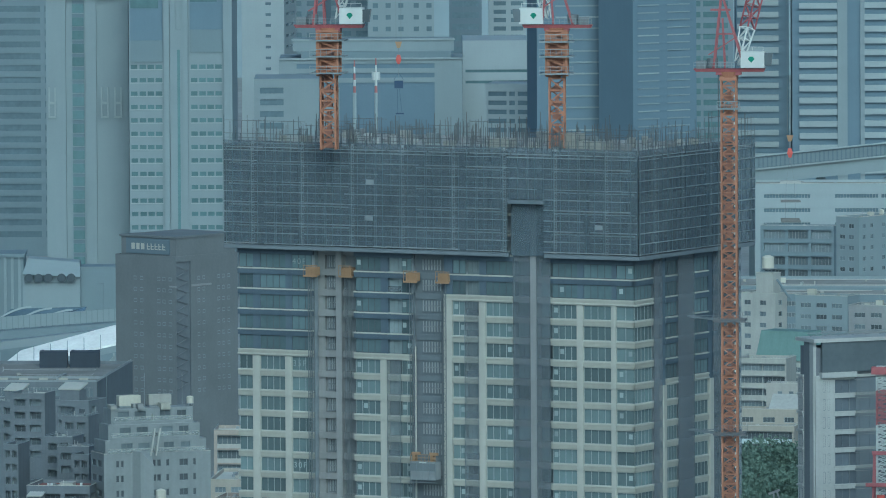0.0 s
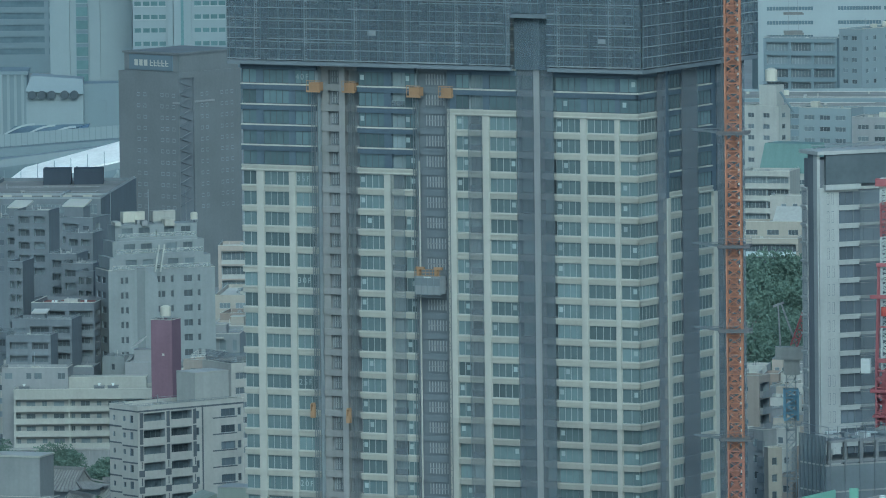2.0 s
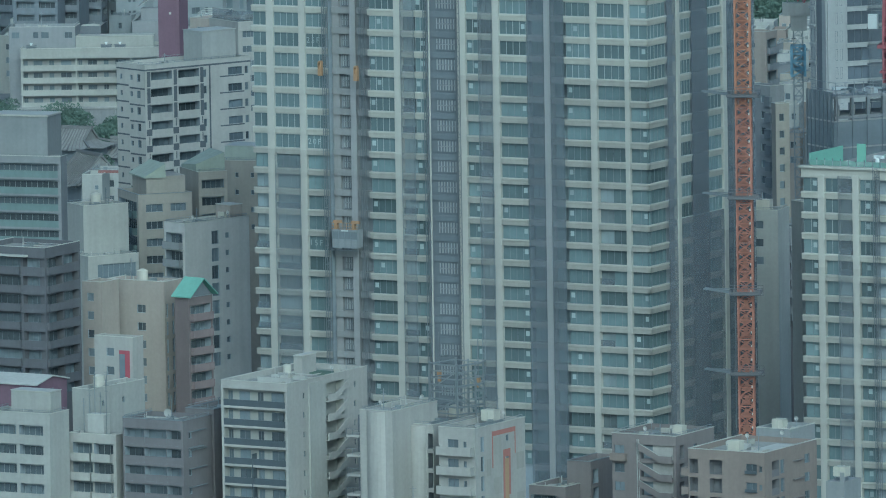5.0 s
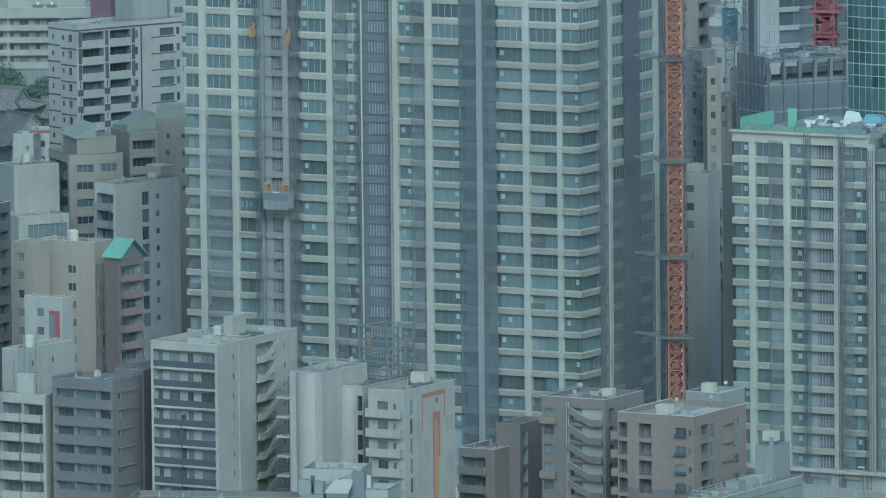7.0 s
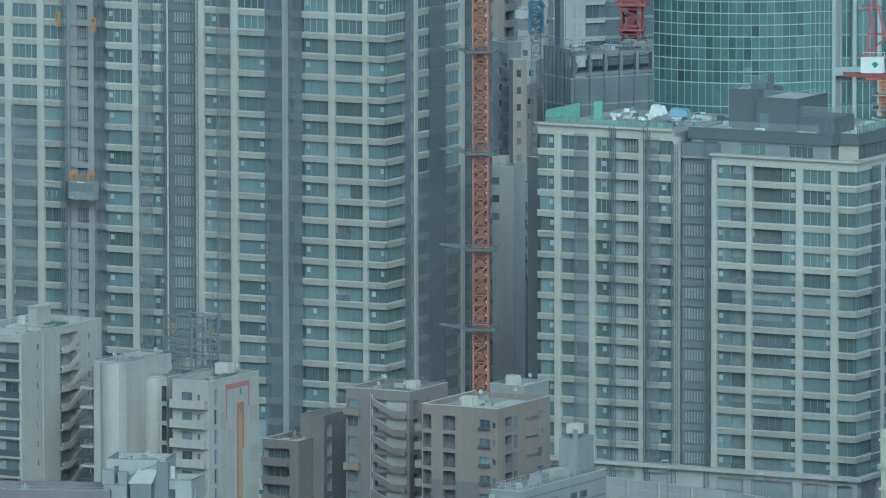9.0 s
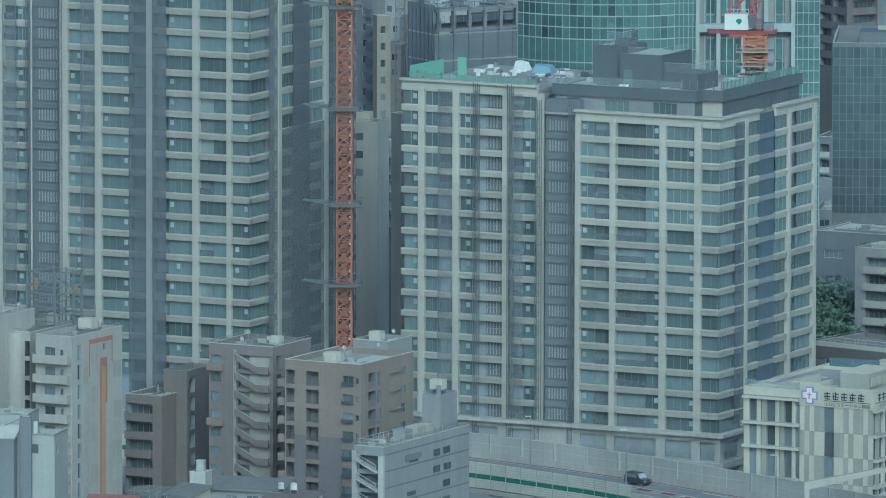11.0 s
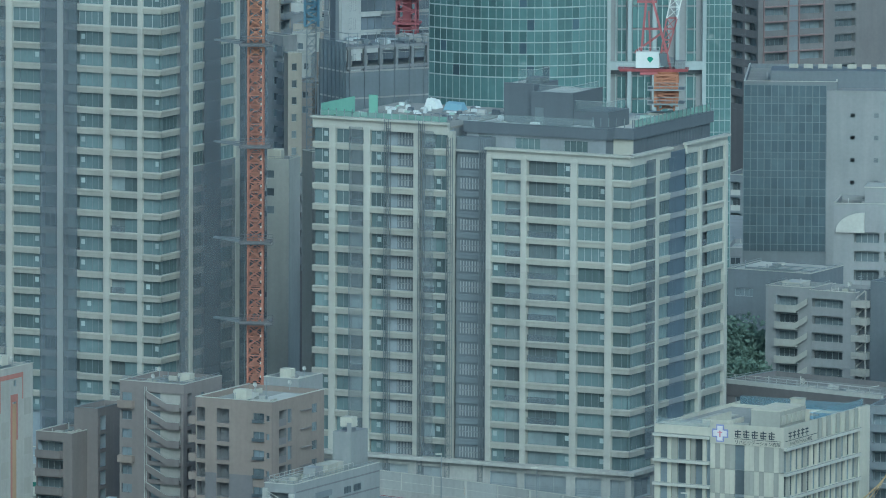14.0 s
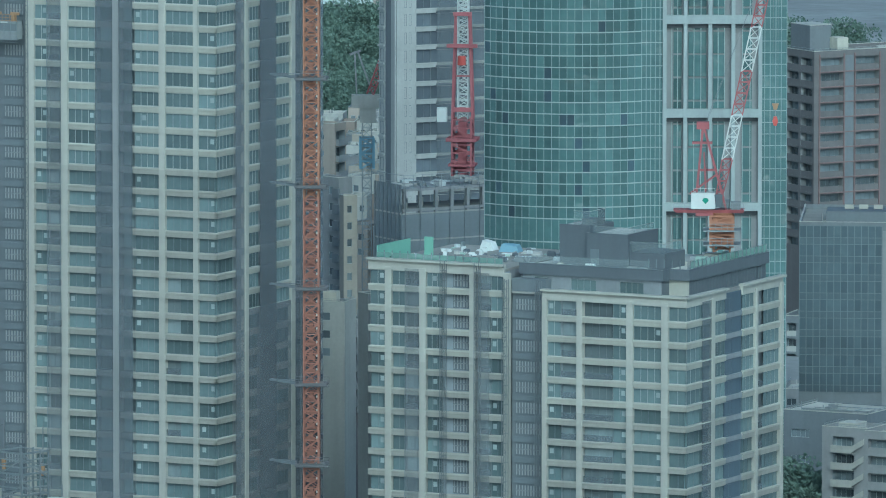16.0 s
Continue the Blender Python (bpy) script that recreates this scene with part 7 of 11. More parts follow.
for i in range(9):
    p, q = Vector((142.6, 1650 + 0.3 * i, 15.6 - 0.12 * (i % 3))), Vector((130.6 + 0.5 * i, 1640 + 0.4 * i, 9.0 + 0.5 * (i % 4)))
    cu = bpy.data.curves.new("sheathed_cable", "CURVE")
    cu.dimensions, cu.bevel_depth, cu.bevel_resolution = "3D", 0.035, 1
    sp = cu.splines.new("POLY")
    sp.points.add(12)
    for k in range(13):
        f = k / 12
        c = p.lerp(q, f) - Vector((0, 0, (2.0 + 0.28 * i) * 2 * f * (1 - f)))
        sp.points[k].co = (c.x, c.y, c.z, 1)
    cu.materials.append(SHEATH)
    tagged(new("sheathed_cable", cu), "sagging yellow-sheathed cable strung along the street", "cable", "sheathed cables")
t = thing("utility_pole", "grey concrete utility pole with cross arms", "utility pole", 142.9, 1651.0, 0, 0)
part("pole", S().tube(0, 0, 0, 16.5, 0.2, 0.14, 10), CONCRETE, t)
part("cross_arm", S().box(-1.2, 1.2, -0.08, 0.08, 15.0, 15.15).box(-1.0, 1.0, -0.08, 0.08, 14.0, 14.15), STEEL, t)

t = thing("site_cabin", "grey ribbed steel site cabin beside the expressway", "cabin", 130.2, 1600, 0, 28)
part("body", S().box(-7.0, 0, 0, 3, 0, 13.4), P_GREY, t)
for i in range(12):
    part("rib", S().box(-6.9 + 0.58 * i, -6.75 + 0.58 * i, -0.05, 0, 0, 13.3), P_PIPE, t)
part("roof", S().box(-7.2, 0.2, -0.2, 3.2, 13.4, 13.6), ROOF_PALE, t)
lone("roof_hedge", tree_like_hedge(7, 9.0, 2.2, 1.0), LEAF, "clipped green hedge along a roof edge", "hedge", pose(140.0, 1588, 17.86, 0, 0, -30))
rnd = random.Random(71)
for i in range(7):
    w, d = rnd.uniform(2, 4.5), rnd.uniform(1.2, 3)
    lone("ground_sheet", S().hexa([(-w, -d, 0), (w, -d, 0), (w, d, 0), (-w, d, 0), (-w * 0.9, -d * 0.9, 0.3), (w, -d * 0.8, 0.5), (w * 0.8, d, 0.3), (-w, d * 0.8, 0.6)]), BLUE, "blue plastic sheet laid over the site ground", "tarpaulin", pose(140 + 2.2 * i, 1672 + rnd.uniform(-12, 16), 0.05, 0, 0, rnd.uniform(0, 90)), "ground sheets")

# ---- left of the tower, near row ----
b = block("apartment_house", "pale grey apartment house with slit balconies", "apartment building", -62.0, 1598.8, 41.7, 30, 10.9, 5.5, P_GREYWHITE, front=[(-10.0, -6.0, "b"), (-5.4, -1.2, "b")], floors=6, pitch=2.95, top=1.5, look_front=dict(para=P_GREYWHITE), low=25.5)
roof_hut(b, -8, -1.0, 2, 5, 3.8, P_GREYWHITE)
b = block("apartment_house", "cream apartment house with rail balconies and roof aerials", "apartment building", -52.2, 1601.2, 38.0, 30, 8.3, 3.0, P_WHITE, front=[(-7.6, -4.2, "B"), (-3.9, -0.5, "B")], floors=5, pitch=2.95, look_front=dict(para=P_WHITE, proud=0.9), low=19.6)
roof_hut(b, -5.4, -2.6, 0.8, 2.6, 3.6, P_PALE)
for i in range(5):
    aerial(on(b, -6.5 + 1.0 * i, 1.5, 37.2), 6.0 + (i * 37 % 5))
b = block("office_building", "pale grey flat-roofed building with dark joints", "office building", -57.2, 1639.0, 40.1, 35, 3.5, 14.0, P_GREYWHITE, right=[(3.0, 3.5, "s"), (8.2, 8.7, "s")], floors=3, roof=ROOF_PALE, low=29.4)
clutter(b, 3.4, 13, 3, 14, 1, 0)
b = block("apartment_house", "dark grey-brown apartment house with solid balcony bands", "apartment building", -41.9, 1594.4, 40.9, 30, 10.6, 8.3, P_BROWN_D, front=[(-10.3, -6.9, "b"), (-6.8, -3.0, "b"), (-2.9, -0.4, "b")], right=[(1.6, 2.4, "s")], floors=6, pitch=2.8, top=1.1, look_front=dict(para=P_BROWN_D, frame=FRAME_DARK), roof=ROOF_DARK, low=20.2)
part("ledge", S().box(0.0, 0.3, 1.4, 5.5, 36.5, 36.7), P_SLATE, b)
for z in rows_of(b, 10, 2.8, 1.1):
    part("side_ledge", S().box(0.0, 0.3, 1.4, 6.5, z + 2.0, z + 2.12), P_SLATE, b)
b2 = block("apartment_house", "dark rear wing of the grey-brown apartment house", "apartment building", -37.4, 1602.0, 41.6, 30, 5.0, 10, P_BROWN_D, floors=3, roof=ROOF_DARK, low=21.7)
dish(on(b, -5, 4, 40.2), 0.7)
aerial(on(b, -4.4, 4, 40.1), 4)
house(-66, 1650, 40.4, 30, 9, 9, P_MAROON, ROOF_PALE, "dark red walled building with a pale roof", 0)

P_BROWN_SLATE = paint("brown_slate_tile", (0.115, 0.125, 0.135))
b = block("apartment_house", "brown-grey apartment house with long banded balconies", "apartment building", -66.1, 1698.7, 55.1, 30, 12.7, 10.5, P_BROWN_SLATE, front=[(-12.4, -4.6, "B"), (-4.2, -0.3, "b")], right=[(0.4, 5.2, "B"), (5.6, 10.1, "b")], floors=8, pitch=2.95, top=1.3, inner=P_BROWN_SLATE, look_front=dict(para=P_BROWN_SLATE, proud=0.5, frame=FRAME_DARK), roof=ROOF, low=21.6)
part("upper_ledge", S().box(-12.8, -3.2, -1.0, 0.0, 53.6, 53.9), P_PALE, b)
b = block("apartment_house", "pinkish beige apartment house with a blank wall and roof rails", "apartment building", -47.9, 1724.3, 46.3, 32, 11.0, 5.0, P_BEIGE, front=[(-5.3, -3.7, "w")], right=[(0.5, 1.0, "t"), (2.2, 2.7, "t"), (3.9, 4.4, "t")], floors=7, pitch=2.9, top=3.2, look_front=dict(frame=FRAME), low=21.7)
clutter(b, 10, 5, 4, 17, 1, 0)
for i in range(8):
    part("vent", S().box(-8.4 + 0.7 * (i % 2), -8.2 + 0.7 * (i % 2), -0.08, 0, 42 - 2.9 * (i // 2), 42.2 - 2.9 * (i // 2)), P_TAN, b)
b = block("apartment_house", "beige side wing with small windows", "apartment building", -57.9, 1721.0, 46.8, 32, 3.8, 5.0, P_BEIGE, front=[(-2.8, -1.6, "w")], floors=6, low=26.9)
b = block("brick_building", "brown brick house with balconies under a mint green gable roof", "apartment building", -43.9, 1717.4, 44.5, 40, 2.9, 5.9, paint("brown_brick", (0.165, 0.15, 0.145)), right=[(0.5, 5.4, "B")], floors=7, base=1.1, pitch=2.75, look_right=dict(para=paint("pink_brown_brick", (0.2, 0.175, 0.17)), proud=0.7), roof=ROOF_DARK, low=22.3)
part("gable_roof", S().hexa([(-3.3, -0.4, 43.4), (0.9, -0.4, 43.4), (0.9, 3.0, 46.2), (-3.3, 3.0, 46.2), (-3.3, -0.4, 43.6), (0.9, -0.4, 43.6), (0.9, 3.0, 46.4), (-3.3, 3.0, 46.4)])
     .hexa([(-3.3, 3.0, 46.2), (0.9, 3.0, 46.2), (0.9, 6.4, 43.4), (-3.3, 6.4, 43.4), (-3.3, 3.0, 46.4), (0.9, 3.0, 46.4), (0.9, 6.4, 43.6), (-3.3, 6.4, 43.6)]), MINT, b, "mint green gable roof")
part("gable_wall", S().hexa([(-3, 0.1, 43.3), (0, 0.1, 43.3), (0, 5.9, 43.3), (-3, 5.9, 43.3), (-3, 2.9, 46.1), (0, 2.9, 46.1), (0, 3.1, 46.1), (-3, 3.1, 46.1)]), P_SLATE, b)
b = block("apartment_house", "small white house with a dark red recess", "apartment building", -52.1, 1689.2, 41.7, 32, 7.3, 3.0, P_WHITE, front=[(-5.0, -3.6, "w")], floors=3, roof=ROOF_PALE, low=31.4)
part("red_recess", S().box(-2.6, -0.6, -0.04, 0.2, 34.2, 39.6), paint("crimson_panel", (0.30, 0.09, 0.11)), b, "dark red recess")
part("recess_door", S().box(-2.55, -1.5, -0.08, 0.2, 34.2, 39.0), GLASS, b)
b = block("apartment_house", "tall white apartment house with blank wall and small windows", "apartment building", -46.1, 1789.4, 48.2, 45, 5.0, 15.0, paint("bright_white_render", (0.43, 0.455, 0.43)), front=[(-4.6, -0.6, "B")], right=[(6.2, 7.8, "t"), (9.4, 10.2, "s")], floors=8, pitch=2.95, top=1.3, look_front=dict(para=P_BLUEGREY, proud=0.9), look_right=dict(frame=FRAME_DARK), low=14.5)
clutter(b, 5, 14, 6, 21, 1, 2)
roof_hut(b, -4.5, -1.0, 11.6, 14.4, 2.8, P_BEIGE)
b = block("apartment_house", "tan stepped apartment house with green roof terraces", "apartment building", -54.7, 1819.2, 49.9, 70, 11.1, 9.7, P_TAN, front=[(-10.5, -1.0, "B")], right=[(1.4, 4.4, "w"), (5.8, 8.6, "w")], floors=6, pitch=2.95, look_front=dict(para=paint("dark_green_balustrade", (0.085, 0.125, 0.125)), proud=0.8), look_right=dict(frame=FRAME), roof=ROOF_DARK, low=32.2)
roof_hut(b, -9, -1.5, 2, 9.0, 3.6, P_TAN, False)
part("terrace_roof", S().hexa([(-9.4, 1.5, 52.5), (-1.2, 1.5, 52.5), (-1.2, 5.4, 52.5), (-9.4, 5.4, 52.5), (-9.4, 1.5, 52.8), (-1.2, 1.5, 52.7), (-1.2, 5.4, 54.9), (-9.4, 5.4, 54.9)]), paint("pale_green_sheet", (0.34, 0.40, 0.33)), b)
b = block("apartment_house", "tan stepped apartment house with roof terraces", "apartment building", -44.6, 1828.5, 52.6, 70, 10, 5.2, P_TAN, right=[(0.6, 4.6, "b")], floors=9, pitch=2.95, look_right=dict(para=P_TAN), low=41.5)
part("terrace_roof", S().hexa([(-9, 0.0, 52.4), (-1.2, 0.0, 52.4), (-1.2, 5.2, 52.4), (-9, 5.2, 52.4), (-9, 0.0, 53.2), (-1.2, 0.0, 53.9), (-1.2, 5.2, 55.7), (-9, 5.2, 55.7)]), bpy.data.materials["pale_green_sheet"], b)
b = block("apartment_house", "tan tiled apartment house with small square windows", "apartment building", -34.9, 1849.7, 52.1, 15, 7.6, 8, P_TAN, front=[(-7.2, -6.6, "s"), (-6.2, -5.6, "s"), (-4.0, -3.4, "s"), (-1.2, -0.6, "s")], floors=4, low=11.9)
roof_hut(b, -6.0, 0, 1, 7, 3.2, paint("pale_green_wall", (0.36, 0.42, 0.36)))
b = block("low_building", "pale grey low building with roof plant", "building", -63.4, 1798.9, 50.4, 62, 6.1, 8.5, P_GREYWHITE, floors=2, roof=ROOF, low=38.5)
clutter(b, 6, 8, 3, 25, 1, 0)
b = block("low_building", "pale grey building with a wide dark window", "building", -62.5, 1792, 42.6, 62, 7, 9.5, P_GREYWHITE, right=[(1.8, 9.0, "t")], floors=2, pitch=4.2, low=26.7)
b = block("apartment_house", "grey apartment house with teal balcony glass", "apartment building", -70.4, 1888.7, 49.1, 20, 14.8, 3.0, P_GREY, front=[(-14.6, -0.6, "b")], floors=7, pitch=2.95, top=0.9, look_front=dict(para=paint("teal_balustrade", (0.185, 0.26, 0.255)), para_h=1.2), roof=ROOF, low=30.8)
part("upper_block", S().box(-14, -3.0, 1.5, 8, 48, 56.0), P_BLUEGREY, b, "blue-grey plant storey")
part("upper_cap", S().box(-14, -2.8, 1.3, 8, 56.0, 56.3), LIP, b)

# black and white chequered apartment house
CHEQ_WHITE = paint("cream_white_tile", (0.455, 0.475, 0.43))
CHEQ = paint("charcoal_tile", (0.125, 0.148, 0.16))
b = block("apartment_house", "white apartment house with black chequered tile pattern", "apartment building", -55.5, 1899.2, 64.0, 52, 8.5, 23.5, CHEQ_WHITE, front=[(-7.4, -6.8, "s"), (-4.4, -3.7, "s"), (-2.4, -1.4, "w")],
          right=[(1.3, 6.0, "b"), (7.4, 12.0, "b"), (12.9, 13.6, "w"), (18.5, 21.6, "w"), (22.2, 22.9, "w")], floors=9, pitch=2.95, top=0.9, look_front=dict(para=CHEQ_WHITE, frame=FRAME_DARK), roof=ROOF_PALE, low=38.5)
for z in rows_of(b, 9, 2.95, 0.9):
    part("band", S().box(-8.5, -4.9, -0.04, 0, z - 0.1, z + 0.18), CHEQ, b)
    part("band", S().box(-4.6, -0.1, -0.04, 0, z - 0.5, z - 0.22), CHEQ, b)
    part("band", S().box(0, 0.04, 16.6, 22.0, z + 0.55, z + 0.78), CHEQ, b)
for i, z in enumerate(rows_of(b, 9, 2.95, 0.9)):
    for a in (0.3, 6.2, 12.1):
        if i < 3:
            part("tile_stripe", S().box(0, 0.05, a + 0.15, a + 0.85, z, z + 2.7), CHEQ, b)
        else:
            part("tile_square", S().box(0, 0.05, a - 0.1, a + 1.1, z + 0.1, z + 1.25), CHEQ, b)
            part("tile_square", S().box(0, 0.055, a + 0.45, a + 0.6, z + 1.5, z + 2.8), CHEQ, b)
part("band", S().box(-8.5, 0, -0.04, 0, 63.0, 63.25).box(0, 0.05, 0, 23.5, 63.0, 63.3).box(0, 0.05, 14.2, 14.5, 36, 63), CHEQ, b)
roof_hut(b, -6.5, -1.0, 13.5, 21, 5.8, P_PALE)
aerial(on(b, -3.5, 7, 63), 2.5)
ac_unit(on(b, -3.5, 6.6, 63.2), 1.4)

P_GALLERY, P_GALLERY_IN = paint("cream_gallery_band", (0.335, 0.36, 0.325)), paint("beige_gallery_wall", (0.27, 0.295, 0.28))
b = block("office_building", "long cream gallery-access block with banded storeys and a roof storey", "office building", -58.9, 2330.0, 24.9, 1, 36.2, 13.0, P_GALLERY, front=[(-35.8, -24.3, "c"), (-23.9, -12.4, "c"), (-12.0, -0.4, "c")],
          floors=5, pitch=2.72, top=1.9, base=4.0, look_front=dict(para=P_GALLERY, frame=FRAME_DARK), inner=P_GALLERY_IN, roof=ROOF)
roof_hut(b, -28.2, -7.4, 5.0, 9.0, 2.9, P_GALLERY)
for x, w in ((-34.0, 2.2), (-17.6, 2.3), (-14.6, 2.3)):
    k = thing("plant_box", "dark louvred plant box with a white cowl on a flat roof", "plant box", 0, 0, 0, 0, "roof plant boxes")
    k.matrix_basis = on(b, x, 2.4, b["top"] - 0.8)
    part("casing", S().box(-w / 2, w / 2, -0.7, 0.7, 0, 1.25).box(-w / 2 - 0.06, w / 2 + 0.06, -0.76, 0.76, 1.25, 1.33), STEEL_DARK, k)
    for f in range(4):
        part("louvre", S().box(-w / 2 + 0.1, w / 2 - 0.1, -0.76, -0.7, 0.15 + 0.27 * f, 0.33 + 0.27 * f), SLATE_PANEL, k)
    part("cowl", S().box(-0.22, 0.22, -0.22, 0.22, 1.33, 1.75).box(-0.32, 0.32, -0.32, 0.32, 1.75, 1.85), CANVAS, k, "white vent cowl")
part("pipe_rack", S().bar((-35.5, 3.8, 20.6), (-0.6, 3.8, 20.6), 0.16).bar((-35.5, 4.1, 20.5), (-0.6, 4.1, 20.5), 0.12), P_PIPE, b)
part("roof_sheet", S().hexa([(-36, 6, 21.2), (-30, 6, 21.2), (-30, 9, 21.9), (-36, 9, 21.9), (-36, 6, 21.35), (-30, 6, 21.35), (-30, 9, 22.05), (-36, 9, 22.05)]), ROOF_PALE, b, "pale sloping roof sheet")


# ---- further off, left of the tower ----
GW_WALL = paint("cool_grey_render", (0.225, 0.262, 0.268))
TERRACE_GLASS = netting("clear_terrace_glass", (0.38, 0.44, 0.43), 0.4)
b = block("apartment_house", "pale grey apartment tower with set-back upper terraces", "apartment building", -68.3, 2148.9, 66.5, 70, 8.4, 22.6, GW_WALL, front=[(-7.6, -5.2, "w"), (-4.2, -1.6, "w")],
          right=[(2.6, 3.2, "w"), (3.6, 4.2, "w"), (10.2, 11.0, "w"), (11.3, 12.0, "w"), (13.2, 13.8, "w"), (16.0, 17.8, "w"), (18.9, 19.5, "w")], floors=9, pitch=3.0, top=0.6, base=4.0, look_front=dict(frame=FRAME_DARK, glass=BLACKRAIL), look_right=dict(frame=FRAME_DARK, glass=BLACKRAIL), low=14.4)
recede(b, 1.10)
part("angled_bay", S().hexa([(0, 6.0, 20), (1.6, 7.2, 20), (1.6, 10.0, 20), (0, 10, 20), (0, 6.0, 63), (1.6, 7.2, 63), (1.6, 10.0, 60), (0, 10, 63)]), GW_WALL, b)
h = b["top"]
for i, (k, z) in enumerate(((0.9, 0), (1.9, 3.1), (3.2, 6.2))):
    s = S()
    pierced(s, "r", 0.6 + i, 22.0 - i, h + z - 0.8, h + z + 2.6, [(4, 6.4, h + z, h + z + 2.0, 0.42), (7.6, 10, h + z, h + z + 2.0, 0.42), (13, 15.2, h + z, h + z + 2.0, 0.42), (16.6, 18.6, h + z, h + z + 2.0, 0.42)])
    part("terrace_storey", s, (GW_WALL, DARK), b, loc=(-k, 0, 0))
    part("terrace_storey", S().box(-8, -k - 0.01, 0.6 + i, 22 - i, h + z + 2.3, h + z + 2.6).box(-8, -k - 0.02, 0.6 + i, 0.9 + i, h + z - 0.8, h + z + 2.3).box(-8, -k - 0.02, 21.7 - i, 22 - i, h + z - 0.8, h + z + 2.3), GW_WALL, b)
    part("terrace_rail", S().box(-k + 0.85, -k + 0.88, 1 + i, 21.5 - i, h + z + 0.1, h + z + 0.95), TERRACE_GLASS, b, "clear glass terrace rail")
    part("terrace_kerb", S().box(-k + 0.8, -k + 0.95, 0.8 + i, 21.7 - i, h + z - 0.75, h + z + 0.1), GW_WALL, b)
    part("rail_cap", S().box(-k + 0.83, -k + 0.92, 1 + i, 21.5 - i, h + z + 0.9, h + z + 0.98), P_PALE, b)
    for a, w in ((4, 2.4), (7.6, 2.4), (13, 2.2), (16.6, 2.0)):
        put_window(b, "r", a, h + z, w, 2.0, 2, k + 0.25, sash=FRAME_DARK)
    part("divider", S().box(-k, -k + 0.85, 11.2, 11.3, h + z - 0.7, h + z + 1.4), P_PALE, b)
part("outside_stair", S().bar((1.0, 10.5, h + 5), (1.0, 9.6, h - 0.5), 0.3).bar((1.0, 11.6, h + 5), (1.0, 10.7, h - 0.5), 0.3), P_PALE, b)
for i in range(9):
    lone("roof_plant", S().box(-0.7, 0.7, -0.6, 0.6, 0, 0.7 + (i % 3) * 0.3).box(-0.75, 0.75, -0.65, 0.65, 0.4, 0.5), (P_GREYWHITE, P_BLUEGREY, CREAM)[i % 3], "boxy plant unit among pipes on a high roof", "plant unit", on(b, -3.2 - (i * 1.7) % 3.4, 3.0 + (i * 5.3) % 15.5, h + 8.8 - 0.2 * (i % 3)), "plant units")
for y0, mat, w in ((4.6, TANK, 4.6), (11.0, P_GREYWHITE, 4.8)):
    k = thing("panel_tank", "long panelled water tank on a high roof", "water tank", 0, 0, 0, 0, "water tanks")
    k.matrix_basis = on(b, -7.0, y0 + 3, h + 8.8)
    part("stand", S().box(-0.8, 0.8, -w / 2 + 0.2, w / 2 - 0.2, 0, 0.3), STEEL, k)
    part("tank", S().box(-0.9, 0.9, -w / 2, w / 2, 0.3, 2.4), mat, k)
    for i in range(6):
        part("panel", S().box(0.9, 0.98, -w / 2 + w / 6 * i + 0.1, -w / 2 + w / 6 * (i + 1) - 0.1, 0.4, 2.3), mat, k)
water_tank(on(b, -5, 20, h + 8.8), 0.9, True)
for i in range(3):
    aerial(on(b, -4, 2 + 8 * i, h + 8.8), 7)

# hotel tower with a dark sign band
b = thing("hotel_tower", "dark slate hotel tower with small square windows and a sign band", "hotel", -69.9, 2799.1, 0, 40)
# Hotel and hill house slates: lightened, haze included in the colour.
HOTEL = paint("slate_hotel_wall", (0.155, 0.18, 0.188), streak=0.05)
LK_WALL = paint("dark_slate_brown_tile", (0.145, 0.175, 0.194))
HOTEL_SASH = paint("grey_hotel_sash", (0.235, 0.275, 0.29))
HOTEL_PANE = glazing("dim_hotel_glass", (0.13, 0.16, 0.18), 0.4)
HOTEL_RECESS = paint("dark_hotel_recess", (0.145, 0.172, 0.19))
s = S()
pierced(s, "f", -21.0, 0, 0, 61.5, [(-19.2, -17.6, 0.1, 0.2, 0.1)])
pierced(s, "r", 0, 24.7, 0, 61.5, [(0.4, 6.0, 2, 60, 0.5)])
s.face([(-21, 0, 0), (-21, 24, 0), (-21, 24, 61.5), (-21, 0, 61.5)]).face([(-21, 0, 61.5), (0, 0, 61.5), (0, 24.7, 61.5), (-21, 24.7, 61.5)])
part("wall", s, (HOTEL, HOTEL_RECESS), b)
part("crown", S().box(-19.4, -0.3, 0.6, 24, 61.5, 66.2).box(-19.8, 0, 0.2, 24.2, 66.2, 66.7), HOTEL, b)
part("sign_band", S().box(-17.5, -2.4, 0.35, 0.6, 61.9, 65.9), FAR_DARK, b, "dark blue sign band")
part("sign_mark", S().box(-15.6, -14.4, 0.28, 0.35, 63.0, 64.6).box(-13.9, -12.8, 0.28, 0.35, 63.0, 64.6).box(-12.3, -11.1, 0.28, 0.35, 63.0, 64.6), LIP, b, "plain pale marks")
for i in range(5):
    part("sign_bar", S().box(-10.2 + 1.35 * i, -9.2 + 1.35 * i, 0.28, 0.35, 63.0, 63.25).box(-10.2 + 1.35 * i, -9.95 + 1.35 * i, 0.28, 0.35, 63.0, 64.6).box(-10.2 + 1.35 * i, -9.2 + 1.35 * i, 0.28, 0.35, 63.75, 63.95), LIP, b)
